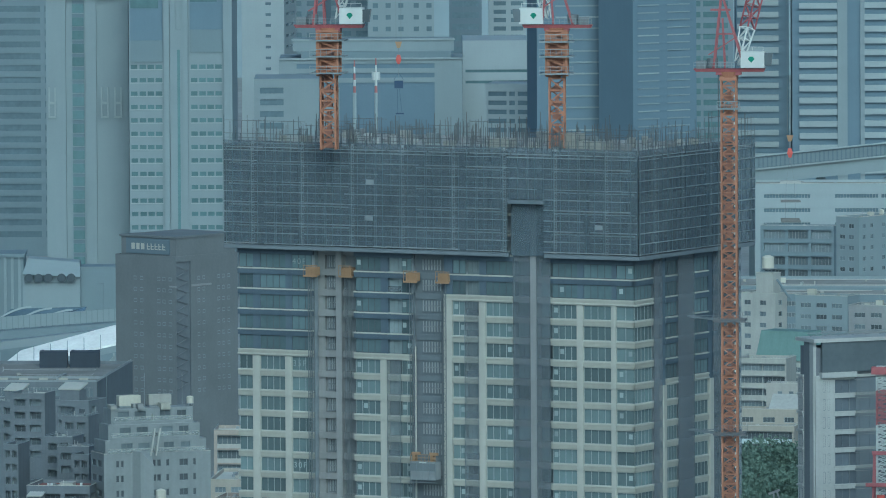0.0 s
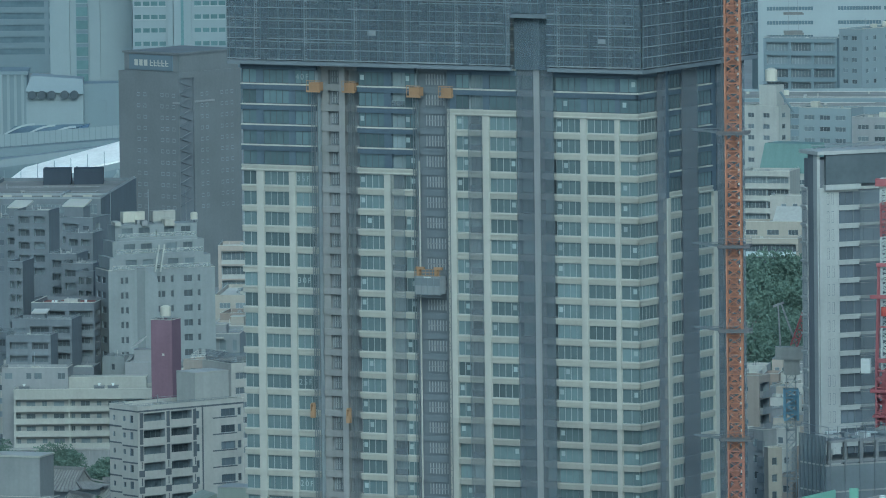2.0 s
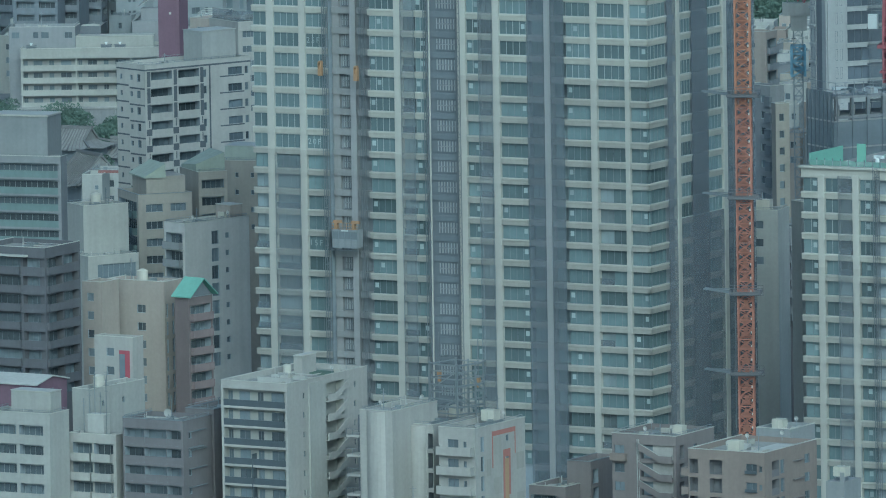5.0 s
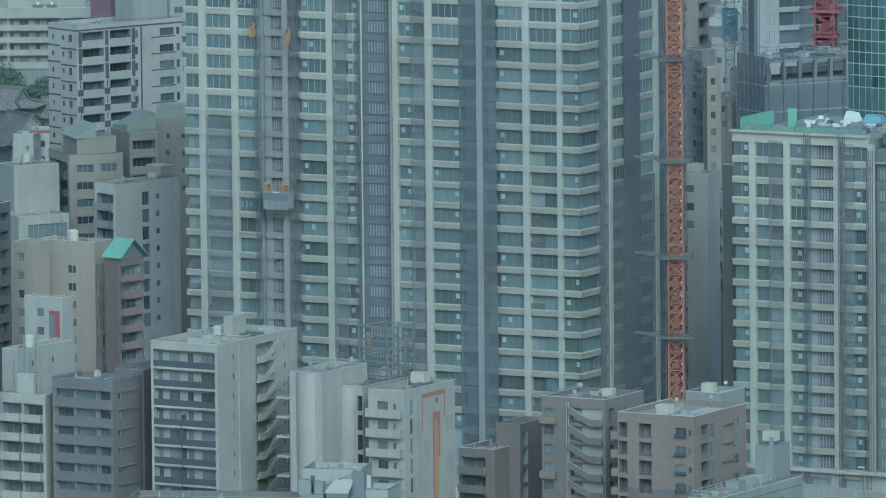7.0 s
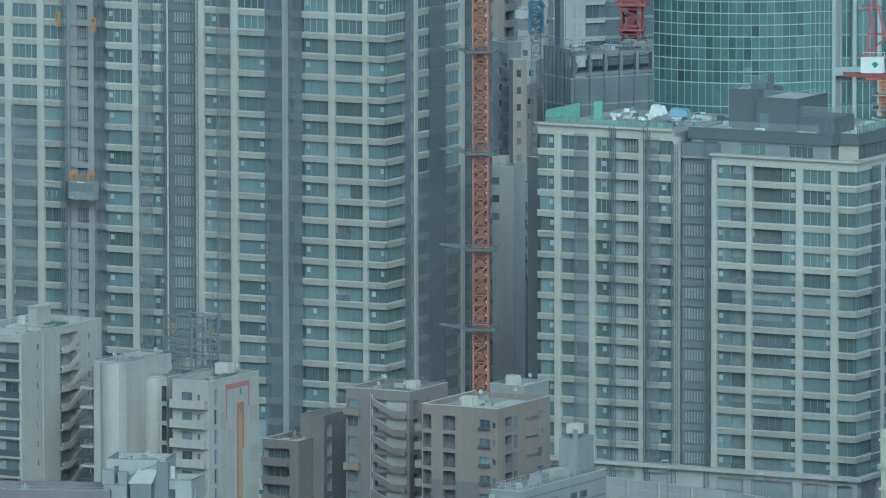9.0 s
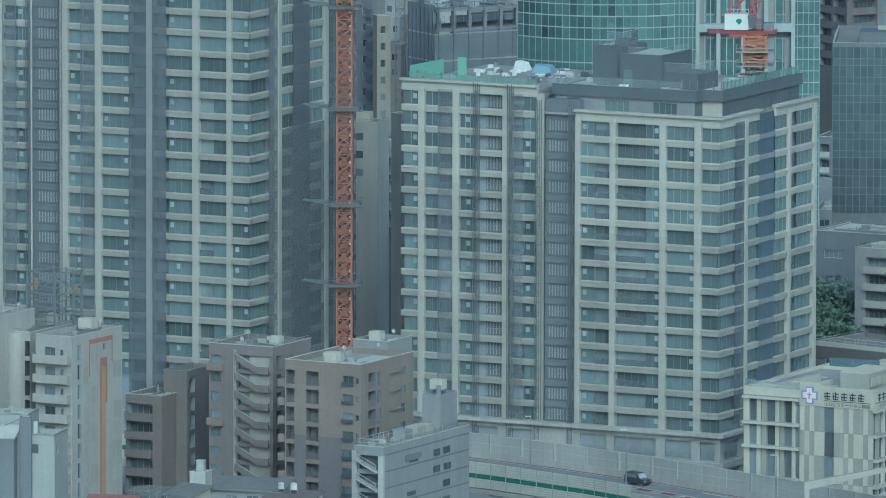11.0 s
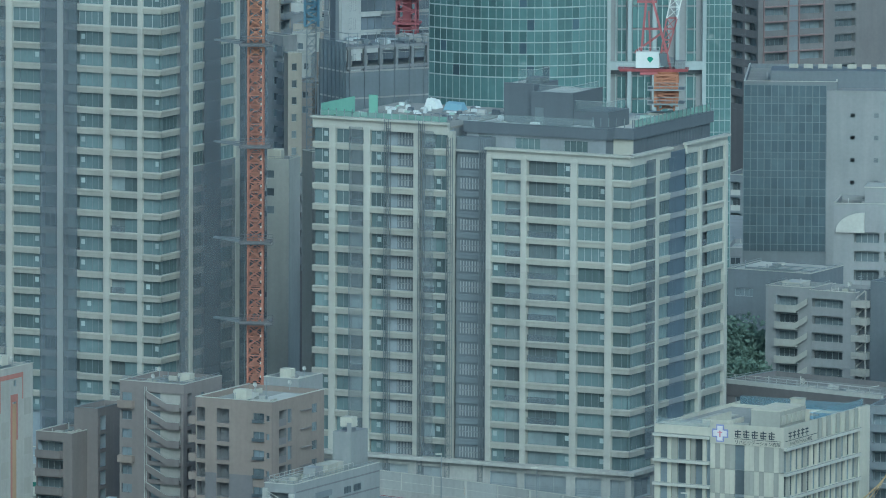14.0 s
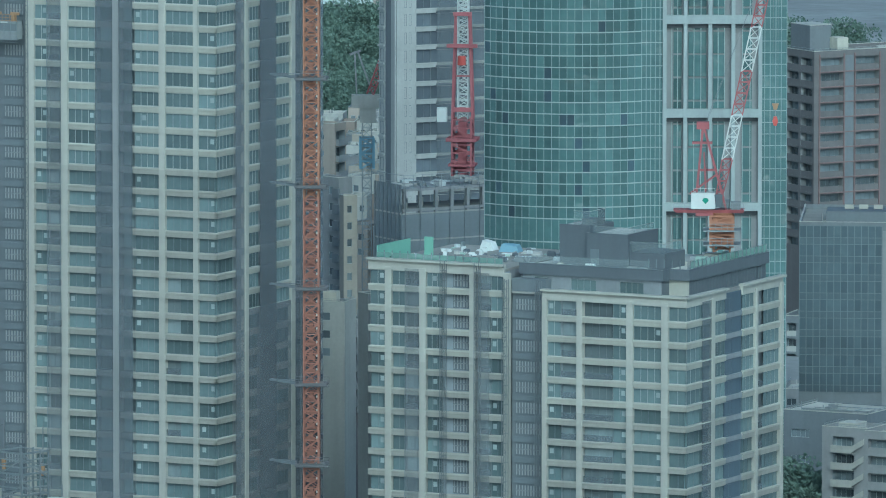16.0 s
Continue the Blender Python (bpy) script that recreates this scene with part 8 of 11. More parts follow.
for z in range(11):
    for a in (-14.6, -12.4, -6.4, -4.6, -2.4):
        put_window(b, "f", a, 55.0 - 2.95 * z, 1.1, 1.0, 1, -0.04, sash=HOTEL_SASH, glass=HOTEL_PANE, bar=0.2)
    for a in (8.6, 10.6, 16.5, 18.4, 20.5):
        put_window(b, "r", a, 55.0 - 2.95 * z, 1.0, 1.0, 1, -0.04, sash=HOTEL_SASH, glass=HOTEL_PANE, bar=0.2)
    part("escape_stair", S().bar((-0.3, 0.8, 56 - 2.95 * z), (-0.3, 5.6, 57.6 - 2.95 * z), 0.35).bar((-0.3, 5.6, 57.6 - 2.95 * z), (-0.3, 0.8, 58.95 - 2.95 * z), 0.35), HOTEL_RECESS, b)
part("ledge", S().box(-2, 0.2, -0.2, 0.2, 53.4, 53.8).box(0, 0.2, 6.2, 14, 53.4, 53.9), P_GREY, b)

# dark stepped apartment houses on the hill
for x, y, zt_, w, d, fl, lab in ((-76.0, 2288.7, 47.9, 16.0, 9, 8, "dark brown stepped apartment house with terraces"), (-85.3, 2268.4, 43.0, 14.1, 8, 8, "dark brown apartment house with open galleries"),
                                 (-80.2, 2418.7, 55.1, 16.1, 10, 9, "slate brown apartment house with roof lights"), (-94.3, 2428.2, 54.2, 13.3, 9, 9, "slate brown apartment house")):
    b = block("apartment_house", lab, "apartment building", x, y, zt_, 22, w, d, LK_WALL, front=spread(-w, 0, [(3.2, "b"), (1.2, "w"), (3.2, "b"), (1.2, "w")], 0.8), right=[(1.5, 4, "b")], floors=fl - 5, pitch=3.0, look_front=dict(para=LK_WALL, frame=FRAME_DARK, glass=HOTEL_PANE), roof=ROOF_DARK)
    recede(b, 1.068)
    roof_hut(b, -w * 0.5, -w * 0.2, 2, 6, 3.0, LK_WALL, False)
    part("skylight", S().hexa([(-w * 0.52, 1.8, zt_ + 2.2), (-w * 0.18, 1.8, zt_ + 2.2), (-w * 0.18, 6.2, zt_ + 3.4), (-w * 0.52, 6.2, zt_ + 3.4), (-w * 0.52, 1.8, zt_ + 2.5), (-w * 0.18, 1.8, zt_ + 2.5), (-w * 0.18, 6.2, zt_ + 3.7), (-w * 0.52, 6.2, zt_ + 3.7)]), LIP, b)
    part("maroon_terrace", S().box(-w * 0.8, -w * 0.1, 0.4, 1.4, zt_ - 0.5, zt_ - 0.3), P_MAROON, b)
b = block("office_building", "wide dark office roof with two black plant boxes", "office building", -85.5, 2640, 41.6, 6, 34, 66, LK_WALL, front=spread(-34, 0, [(6, "t"), (6, "t"), (6, "t"), (6, "t")], 0.8), floors=3, roof=ROOF_DARK, low=29.6)
part("roof_kerb", S().box(-33, -1, 6, 6.5, 40.8, 41.5).box(-33, -1, 20, 20.5, 40.8, 41.4), STEEL, b)
for x, w in ((-98.2, 3.5), (-90.3, 3.7)):
    lone("plant_box", S().box(-w, w, -3, 3, 0, 4.0).box(-w + 0.4, -w + 0.9, -3.1, 3.1, 4.0, 4.12), paint("black_plant_box", (0.035, 0.05, 0.068)) if x < -95 else bpy.data.materials["black_plant_box"], "black plant box on a wide roof", "plant box", pose(x, 2698, 40.8), "plant boxes")
for i in range(6):
    ac_unit(on(b, -30 + 5 * i, 12, 40.8), 2.2)
b = block("low_building", "long pale flat-roofed building with parapet edges", "building", -69.2, 2399.0, 21.0, 4, 34, 26, P_GREYWHITE, front=spread(-34, 0, [(5, "w"), (5, "w"), (5, "w"), (5, "w")], 1.5), floors=3, roof=ROOF_PALE, low=4.7)
clutter(b, 32, 24, 6, 91, 1, 0)
b = block("low_building", "pale low annexe with a flat roof", "building", -84.0, 2418.5, 22.9, 6, 17, 14, P_PALE, front=[(-14, -10, "w"), (-7, -3, "w")], floors=2, roof=ROOF, low=16.8)
b = block("stair_tower", "maroon tiled stair tower with a white tank on top", "tower", -62.7, 2419.2, 31.6, 20, 5.1, 5.5, P_MAROON, floors=0, base=-10, low=35.2)
recede(b, 0.95)
water_tank(on(b, -2.5, 2.6, b["top"] - 0.2), 1.5, True, "white round water tank on a maroon tower")
part("small_light", S().box(-2.4, -1.9, -0.15, 0, 33.5, 34.0), LIP, b)
b = block("low_building", "white office with a netted roof terrace", "office building", -43.9, 2149.6, 47.4, 60, 12.0, 9.0, P_WHITE, right=[(1, 4, "w"), (5, 8, "w")], front=[(-10, -7, "w"), (-5, -2, "w")], floors=6, base=5, low=14.8)
part("roof_fence", S().box(-11.5, -0.5, 0.5, 0.52, b["top"] - 0.8, b["top"] + 2.2).box(-0.5, -0.48, 0.5, 8.5, b["top"] - 0.8, b["top"] + 2.2), NET_THIN, b)
clutter(b, 11, 8, 3, 31, 1, 0)
b = block("low_building", "beige low office beside the tower's foot", "office building", -45, 2230, 40, 40, 14, 9, P_BEIGE, front=[(-12, -8, "w"), (-6, -2, "w")], floors=6, base=6, low=28.5)


def temple_hall(x, y, z, turn, w, d, eave, ridge, label):
    """Old hall under a hip-and-gable tiled roof with concave slopes and lifted corners."""
    t = thing("temple_hall", label, "temple hall", x, y, z, turn, "temple halls")
    part("wall", S().box(-w / 2 + 1.6, w / 2 - 1.6, -d / 2 + 1.6, d / 2 - 1.6, 0, eave + 0.4), P_SLATE, t)
    rings, n = [], 9
    for i in range(n + 1):
        u = i / n
        hx, hy = w / 2 - min(u, 0.5) * d * 0.5, d / 2 * (1 - u)
        zz = eave + (ridge - eave) * (0.4 * u + 0.6 * u * u)
        ring = []
        for a, b_ in ((-1, -1), (-0.5, -1), (0, -1), (0.5, -1), (1, -1), (1, 0), (1, 1), (0.5, 1), (0, 1), (-0.5, 1), (-1, 1), (-1, 0)):
            lift = 0.7 * (1 - u) ** 3 if abs(a) == 1 and abs(b_) == 1 else 0
            ring.append((a * hx, b_ * hy, zz + lift))
        rings.append(ring)
    s = S()
    for lo, hi in zip(rings, rings[1:]):
        for k in range(12):
            m = (k + 1) % 12
            s.face([lo[k], lo[m], hi[m], hi[k]])
    s.face(rings[0][::-1])
    part("tile_roof", s, R_TILE, t, "weathered grey tiled roof")
    k = S().box(-rings[-1][4][0] - 0.5, rings[-1][4][0] + 0.5, -0.28, 0.28, ridge - 0.1, ridge + 0.55)
    part("ridge", k, R_GREY, t)
    for sx in (-1, 1):
        for sy in (-1, 1):
            part("hip_ridge", S().bar((sx * rings[0][4][0], sy * d / 2, eave + 0.8), (sx * rings[5][4][0], sy * d / 2 * (1 - 5 / n), rings[5][0][2] + 0.15), 0.4), R_GREY, t)
            part("gable_board", S().bar((sx * (rings[5][4][0] + 0.15), sy * d / 2 * (1 - 5 / n), rings[5][0][2] + 0.2), (sx * (rings[9][4][0] + 0.15), 0, ridge + 0.2), 0.35), R_GREY, t)
    q = S()
    for i in range(int(w / 1.1)):
        a = -w / 2 + 0.9 + 1.1 * i
        p = [(a * min(1, rings[m][4][0] / (w / 2)), rings[m][2][1] - 0.03, rings[m][2][2] + 0.06) for m in range(0, n + 1, 3)]
        for c, e in zip(p, p[1:]):
            q.bar(c, e, 0.16)
    part("tile_rib", q, R_GREY, t, kind="stuff")
    return t


R_TILE = surface("weathered_roof_tile", (0.24, 0.255, 0.245), 0.8, 0.35, 0.3, spec=0.1)
temple_hall(-80.0, 2212, 7.0, 28, 15, 12, 9.0, 13.0, "old temple hall with a grey tiled hip-and-gable roof")
temple_hall(-73.8, 2136, 7.2, 62, 17, 14, 9.8, 15.6, "large temple hall under a wide grey tiled roof among trees")
temple_hall(-66.0, 2216, 6.6, 6, 17, 11, 7.0, 10.6, "low temple hall with a long grey tiled roof")
b = block("low_building", "small white building with a roof terrace beside the temple", "building", -66.2, 2080, 25.4, 8, 5.6, 9.0, P_PALE, front=[(-4.6, -3.7, "w"), (-2.0, -1.0, "w")], floors=3, low=18)
b = block("low_building", "small grey-white house under a faded red ridge", "building", -69.2, 2072, 25.6, 10, 4.0, 7.0, P_GREYWHITE, front=[(-1.5, -0.8, "s")], floors=3, low=20)
part("red_ridge", S().box(-1.4, 3.6, 3.0, 3.5, 25.6, 26.1), R_RED, b, "faded red roof ridge")
t = thing("retaining_wall", "long grey concrete retaining wall on the slope", "wall", -75, 2292, 5, 2)
part("wall", S().box(-32, 30, 0, 1.0, 0, 10.6), CONCRETE_DARK, t)
for i in range(16):
    part("buttress", S().box(-31 + 4 * i, -30.4 + 4 * i, -0.4, 0, 0, 10.4), CONCRETE_DARK, t)
part("capping", S().box(-32.2, 30.2, -0.3, 1.1, 10.6, 10.9), CONCRETE, t)

# railway: elevated track, station roof, white canopy
t = thing("station_canopy", "white tent-like station roof with steel edge", "station roof", 0, 0, 0)
part("canopy", S().hexa([(-124, 2950, 19.2), (-88, 2962, 26.4), (-88, 2978, 30.6), (-117, 2968, 23.6), (-124, 2950, 19.8), (-88, 2962, 27.0), (-88, 2978, 31.2), (-117, 2968, 24.2)]), paint("white_membrane", (0.86, 0.90, 0.86)), t)
part("canopy", S().hexa([(-150, 2940, 10.5), (-119.5, 2946, 14.5), (-119.5, 2956, 17.5), (-150, 2952, 16.5), (-150, 2940, 11), (-119.5, 2946, 15), (-119.5, 2956, 18), (-150, 2952, 17)]), bpy.data.materials["white_membrane"], t)
part("eave", S().hexa([(-124, 2949, 18.2), (-88, 2961, 24.6), (-88, 2962, 24.6), (-124, 2950, 18.2), (-124, 2949, 19.2), (-88, 2961, 26.4), (-88, 2962, 26.4), (-124, 2950, 19.2)]), FAR_PALE, t)
part("truss", S().bar((-98, 2958, 14), (-91, 2958, 23), 0.7).bar((-91, 2958, 14), (-91, 2958, 24), 0.7).bar((-100, 2958, 20), (-88, 2958, 22), 0.5), FAR_WHITE, t)
part("side_wall", S().box(-150, -88, 2966, 2968, 0, 18), FAR_DARK, t)
r = S()
for i in range(8):
    r.bar((-122 + 4.6 * i, 2949, 19), (-122 + 4.6 * i, 2949, 25 + 0.8 * i), 0.18)
part("lamp_mast", r, FAR_PALE, t)
t = thing("elevated_track", "long elevated railway viaduct with a panelled parapet", "viaduct", 0, 0, 0, kind="structure")
for i in range(52):
    x = -165 + 1.62 * i
    z = 23.2 + 0.069 * (x + 126.6)
    part("parapet_panel", S().box(x, x + 1.42, 3057, 3057.4, z + 0.1, z + 3.6), FAR_PALE, t)
part("parapet_back", S().hexa([(-165, 3057.3, 20.5), (-80, 3057.3, 26.4), (-80, 3057.6, 26.4), (-165, 3057.6, 20.5), (-165, 3057.3, 24.1), (-80, 3057.3, 30.0), (-80, 3057.6, 30.0), (-165, 3057.6, 24.1)]), FAR_MID, t)
part("deck", S().hexa([(-165, 3050, 18.2), (-80, 3050, 24.1), (-80, 3057, 24.1), (-165, 3057, 18.2), (-165, 3050, 20.5), (-80, 3050, 26.4), (-80, 3057, 26.4), (-165, 3057, 20.5)]), FAR_MID, t)
part("deck", S().hexa([(-165, 3028, 15.0), (-80, 3028, 25.0), (-80, 3034, 25.0), (-165, 3034, 15.0), (-165, 3028, 17.2), (-80, 3028, 27.2), (-80, 3034, 27.2), (-165, 3034, 17.2)]), FAR_PALE, t)
for i in range(5):
    part("pier", S().box(-160 + 18 * i, -157 + 18 * i, 3052, 3055, 0, 18.4), FAR_MID, t)
t = thing("cooling_plant", "grey plant building with a row of round dark fans", "plant building", -117, 3198, 0)
part("body", S().hexa([(-8.4, 0, 0), (8.6, 0, 0), (8.6, 14, 0), (-8.4, 14, 0), (-8.4, 0, 29.6), (8.6, 0, 28.6), (8.6, 14, 28.6), (-8.4, 14, 29.6)]), FAR_PALE, t)
part("hood", S().hexa([(-8.6, -1.2, 29.2), (8.8, -1.2, 28.2), (8.8, 14, 28.2), (-8.6, 14, 29.2), (-7.0, 3, 33.6), (8.4, 3, 32.4), (8.4, 14, 32.4), (-7.0, 14, 33.6)]), FAR_PALE, t, "sloping pale hood over the fans")
part("wing", S().box(8.6, 26, 3, 15, 0, 31).box(13.5, 15.5, 2.5, 3, 18, 26), FAR_MID, t)
for i in range(5):
    w = S()
    for k in range(12):
        p, q = 2 * math.pi * k / 12, 2 * math.pi * (k + 1) / 12
        w.face([(-6.6 + 2.9 * i + (i > 2) * 1.0, -1.6, 28.0), (-6.6 + 2.9 * i + (i > 2) * 1.0 + 1.3 * math.cos(p), -1.6, 28.0 + 1.3 * math.sin(p)), (-6.6 + 2.9 * i + (i > 2) * 1.0 + 1.3 * math.cos(q), -1.6, 28.0 + 1.3 * math.sin(q))])
        w.face([(-6.6 + 2.9 * i + (i > 2) * 1.0 + 1.3 * math.cos(p), -1.6, 28.0 + 1.3 * math.sin(p)), (-6.6 + 2.9 * i + (i > 2) * 1.0 + 1.3 * math.cos(q), -1.6, 28.0 + 1.3 * math.sin(q)), (-6.6 + 2.9 * i + (i > 2) * 1.0 + 1.3 * math.cos(q), 0, 28.0 + 1.3 * math.sin(q)), (-6.6 + 2.9 * i + (i > 2) * 1.0 + 1.3 * math.cos(p), 0, 28.0 + 1.3 * math.sin(p))])
    part("fan", w, paint("black_fan", (0.07, 0.095, 0.11)) if i == 0 else bpy.data.materials["black_fan"], t)
t = thing("ribbed_hall", "blue-grey hall with upright ribs and a flat roof", "hall", -133, 3397, 0)
part("body", S().box(-60, 0, 0, 20, 0, 20.5).box(-61, 0.5, -0.8, 20, 20.5, 21.6), FAR_MID, t)
for i in range(26):
    part("rib", S().box(-58 + 2.25 * i, -57.2 + 2.25 * i, -0.9, 0, 0, 20.4), FAR_PALE, t)
t = thing("train_shed", "low arched glass roof beside the railway", "station roof", 0, 0, 0)
for k in range(4):
    s = S()
    pts = [(-134 + 6.2 * k + 14 * i / 8, 3120 - 6 * k, 18.5 + 6.5 * math.sin(radians(90 * i / 8))) for i in range(9)]
    for p, q in zip(pts, pts[1:]):
        s.bar(p, q, 0.5)
    part("arch", s, FAR_WHITE, t)
part("side_wall", S().box(-134, -106, 3094, 3122, 0, 17), FAR_MID, t)
part("roof_glass", S().hexa([(-136, 3110, 17), (-106, 3092, 20.5), (-104, 3124, 24.5), (-126, 3124, 24), (-136, 3110, 17.2), (-106, 3092, 20.7), (-104, 3124, 24.7), (-126, 3124, 24.2)]), FAR_GLASS, t)


# ---- far towers ----
def office_tower(label, x, y, z_top, turn, w, d, wall, cols_f, cols_r, floors, pitch, band=None, top=2.0, glass=None, win_h=0.5, single=False):
    """A distant tower: each window is a strip of glass set into the wall."""
    t = thing("office_tower", label, "office tower", x, y, 0, turn, "far towers")
    holes_f, holes_r, strips = [], [], S()
    for i in range(floors):
        z = z_top - top - pitch * (i + 1)
        if z < 2:
            break
        for side, cols, holes in (("f", cols_f, holes_f), ("r", cols_r, holes_r)):
            for a0, a1 in cols:
                holes.append((a0, a1, z + pitch * 0.25, z + pitch * (0.25 + win_h), 0.5))
                if not single:
                    side_box(strips, side, a0, a1, 0.35, 0.45, z + pitch * 0.25, z + pitch * (0.25 + win_h))
                    continue
                key = ("strip", round(a1 - a0, 1), round(pitch * win_h, 2), (glass or FAR_GLASS).name)
                if key not in CACHE:
                    CACHE[key] = S().box(0, a1 - a0, 0, 0.1, 0, pitch * win_h).mesh("window", glass or FAR_GLASS)
                put(t, "window", CACHE[key], side, a0, z + pitch * 0.25, 0.35)
    s = S()
    pierced(s, "f", -w, 0, 0, z_top, holes_f)
    pierced(s, "r", 0, d, 0, z_top, holes_r)
    s.face([(-w, 0, 0), (-w, d, 0), (-w, d, z_top), (-w, 0, z_top)]).face([(-w, 0, z_top), (0, 0, z_top), (0, d, z_top), (-w, d, z_top)])
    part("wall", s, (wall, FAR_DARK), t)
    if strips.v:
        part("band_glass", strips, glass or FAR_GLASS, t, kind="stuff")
    return t


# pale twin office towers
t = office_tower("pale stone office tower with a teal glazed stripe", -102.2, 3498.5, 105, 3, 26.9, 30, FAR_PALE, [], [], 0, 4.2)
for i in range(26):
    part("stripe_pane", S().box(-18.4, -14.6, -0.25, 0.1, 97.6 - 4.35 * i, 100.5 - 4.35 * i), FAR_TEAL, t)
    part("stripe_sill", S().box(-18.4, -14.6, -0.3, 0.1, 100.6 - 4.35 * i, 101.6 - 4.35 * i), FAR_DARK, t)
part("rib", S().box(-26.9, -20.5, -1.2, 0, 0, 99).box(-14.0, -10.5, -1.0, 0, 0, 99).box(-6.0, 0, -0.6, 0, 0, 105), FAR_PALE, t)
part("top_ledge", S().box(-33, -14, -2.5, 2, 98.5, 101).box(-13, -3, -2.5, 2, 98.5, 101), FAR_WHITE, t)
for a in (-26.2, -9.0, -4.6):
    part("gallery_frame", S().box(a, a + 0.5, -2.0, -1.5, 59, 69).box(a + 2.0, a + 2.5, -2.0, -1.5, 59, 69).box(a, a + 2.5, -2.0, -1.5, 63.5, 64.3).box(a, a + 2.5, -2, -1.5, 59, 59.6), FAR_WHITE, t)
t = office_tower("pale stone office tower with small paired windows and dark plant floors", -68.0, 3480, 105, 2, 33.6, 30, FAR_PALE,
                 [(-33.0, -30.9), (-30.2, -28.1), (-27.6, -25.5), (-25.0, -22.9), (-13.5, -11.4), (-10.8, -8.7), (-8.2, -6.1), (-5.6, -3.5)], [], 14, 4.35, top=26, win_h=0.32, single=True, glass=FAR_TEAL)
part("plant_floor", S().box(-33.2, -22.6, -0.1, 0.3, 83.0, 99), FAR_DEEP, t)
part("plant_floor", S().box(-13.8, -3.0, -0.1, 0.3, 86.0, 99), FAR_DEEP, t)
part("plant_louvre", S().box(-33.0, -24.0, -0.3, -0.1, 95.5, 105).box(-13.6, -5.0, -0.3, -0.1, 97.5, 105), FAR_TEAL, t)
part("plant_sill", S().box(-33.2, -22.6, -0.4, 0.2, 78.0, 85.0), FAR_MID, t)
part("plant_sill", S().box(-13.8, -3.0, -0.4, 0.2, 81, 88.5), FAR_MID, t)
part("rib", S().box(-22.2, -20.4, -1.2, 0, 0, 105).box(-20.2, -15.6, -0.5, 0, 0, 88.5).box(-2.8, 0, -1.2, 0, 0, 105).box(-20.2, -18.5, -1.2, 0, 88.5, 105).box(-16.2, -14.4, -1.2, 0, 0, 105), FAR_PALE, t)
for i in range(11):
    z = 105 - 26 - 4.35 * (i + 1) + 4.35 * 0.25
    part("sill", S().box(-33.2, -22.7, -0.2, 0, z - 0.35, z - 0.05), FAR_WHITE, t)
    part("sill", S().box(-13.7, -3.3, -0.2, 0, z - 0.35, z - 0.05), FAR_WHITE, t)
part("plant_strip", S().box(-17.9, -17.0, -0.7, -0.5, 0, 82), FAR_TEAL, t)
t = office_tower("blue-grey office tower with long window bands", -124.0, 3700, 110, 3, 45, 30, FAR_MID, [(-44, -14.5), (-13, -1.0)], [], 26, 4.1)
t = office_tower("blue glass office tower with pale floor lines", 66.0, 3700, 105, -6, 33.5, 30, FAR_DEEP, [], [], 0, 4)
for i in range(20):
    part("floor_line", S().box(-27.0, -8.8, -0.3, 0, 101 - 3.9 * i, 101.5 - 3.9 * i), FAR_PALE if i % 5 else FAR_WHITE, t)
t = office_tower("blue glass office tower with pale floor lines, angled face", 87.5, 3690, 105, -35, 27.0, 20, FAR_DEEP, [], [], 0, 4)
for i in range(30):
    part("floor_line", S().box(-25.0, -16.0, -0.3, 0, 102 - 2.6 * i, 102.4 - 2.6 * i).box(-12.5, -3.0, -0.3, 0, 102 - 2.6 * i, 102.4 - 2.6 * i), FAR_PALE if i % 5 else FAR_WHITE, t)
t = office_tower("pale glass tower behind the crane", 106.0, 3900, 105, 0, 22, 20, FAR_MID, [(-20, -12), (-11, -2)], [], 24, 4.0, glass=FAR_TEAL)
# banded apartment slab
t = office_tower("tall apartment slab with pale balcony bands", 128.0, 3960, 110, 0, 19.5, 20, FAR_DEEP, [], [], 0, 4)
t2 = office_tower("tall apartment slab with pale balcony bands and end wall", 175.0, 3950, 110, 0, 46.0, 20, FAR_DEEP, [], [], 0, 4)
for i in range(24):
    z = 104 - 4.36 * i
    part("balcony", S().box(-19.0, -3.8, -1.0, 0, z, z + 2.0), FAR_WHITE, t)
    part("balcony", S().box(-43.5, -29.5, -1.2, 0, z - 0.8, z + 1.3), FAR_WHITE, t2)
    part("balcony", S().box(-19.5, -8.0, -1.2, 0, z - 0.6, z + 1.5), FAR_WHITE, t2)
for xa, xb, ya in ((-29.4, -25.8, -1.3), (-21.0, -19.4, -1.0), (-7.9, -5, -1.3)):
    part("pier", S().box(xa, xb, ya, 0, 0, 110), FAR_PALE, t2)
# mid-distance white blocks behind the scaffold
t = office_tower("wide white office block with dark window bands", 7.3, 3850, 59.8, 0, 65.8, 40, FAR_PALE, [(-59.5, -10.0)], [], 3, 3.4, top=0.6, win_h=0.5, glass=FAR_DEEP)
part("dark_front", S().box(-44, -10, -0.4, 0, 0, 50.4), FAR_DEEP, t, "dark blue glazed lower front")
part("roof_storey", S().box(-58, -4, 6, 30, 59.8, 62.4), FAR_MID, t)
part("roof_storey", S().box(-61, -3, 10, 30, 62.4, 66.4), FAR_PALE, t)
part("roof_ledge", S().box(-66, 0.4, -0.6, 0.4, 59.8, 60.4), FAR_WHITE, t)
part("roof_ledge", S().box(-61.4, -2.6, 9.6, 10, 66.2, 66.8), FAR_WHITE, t)
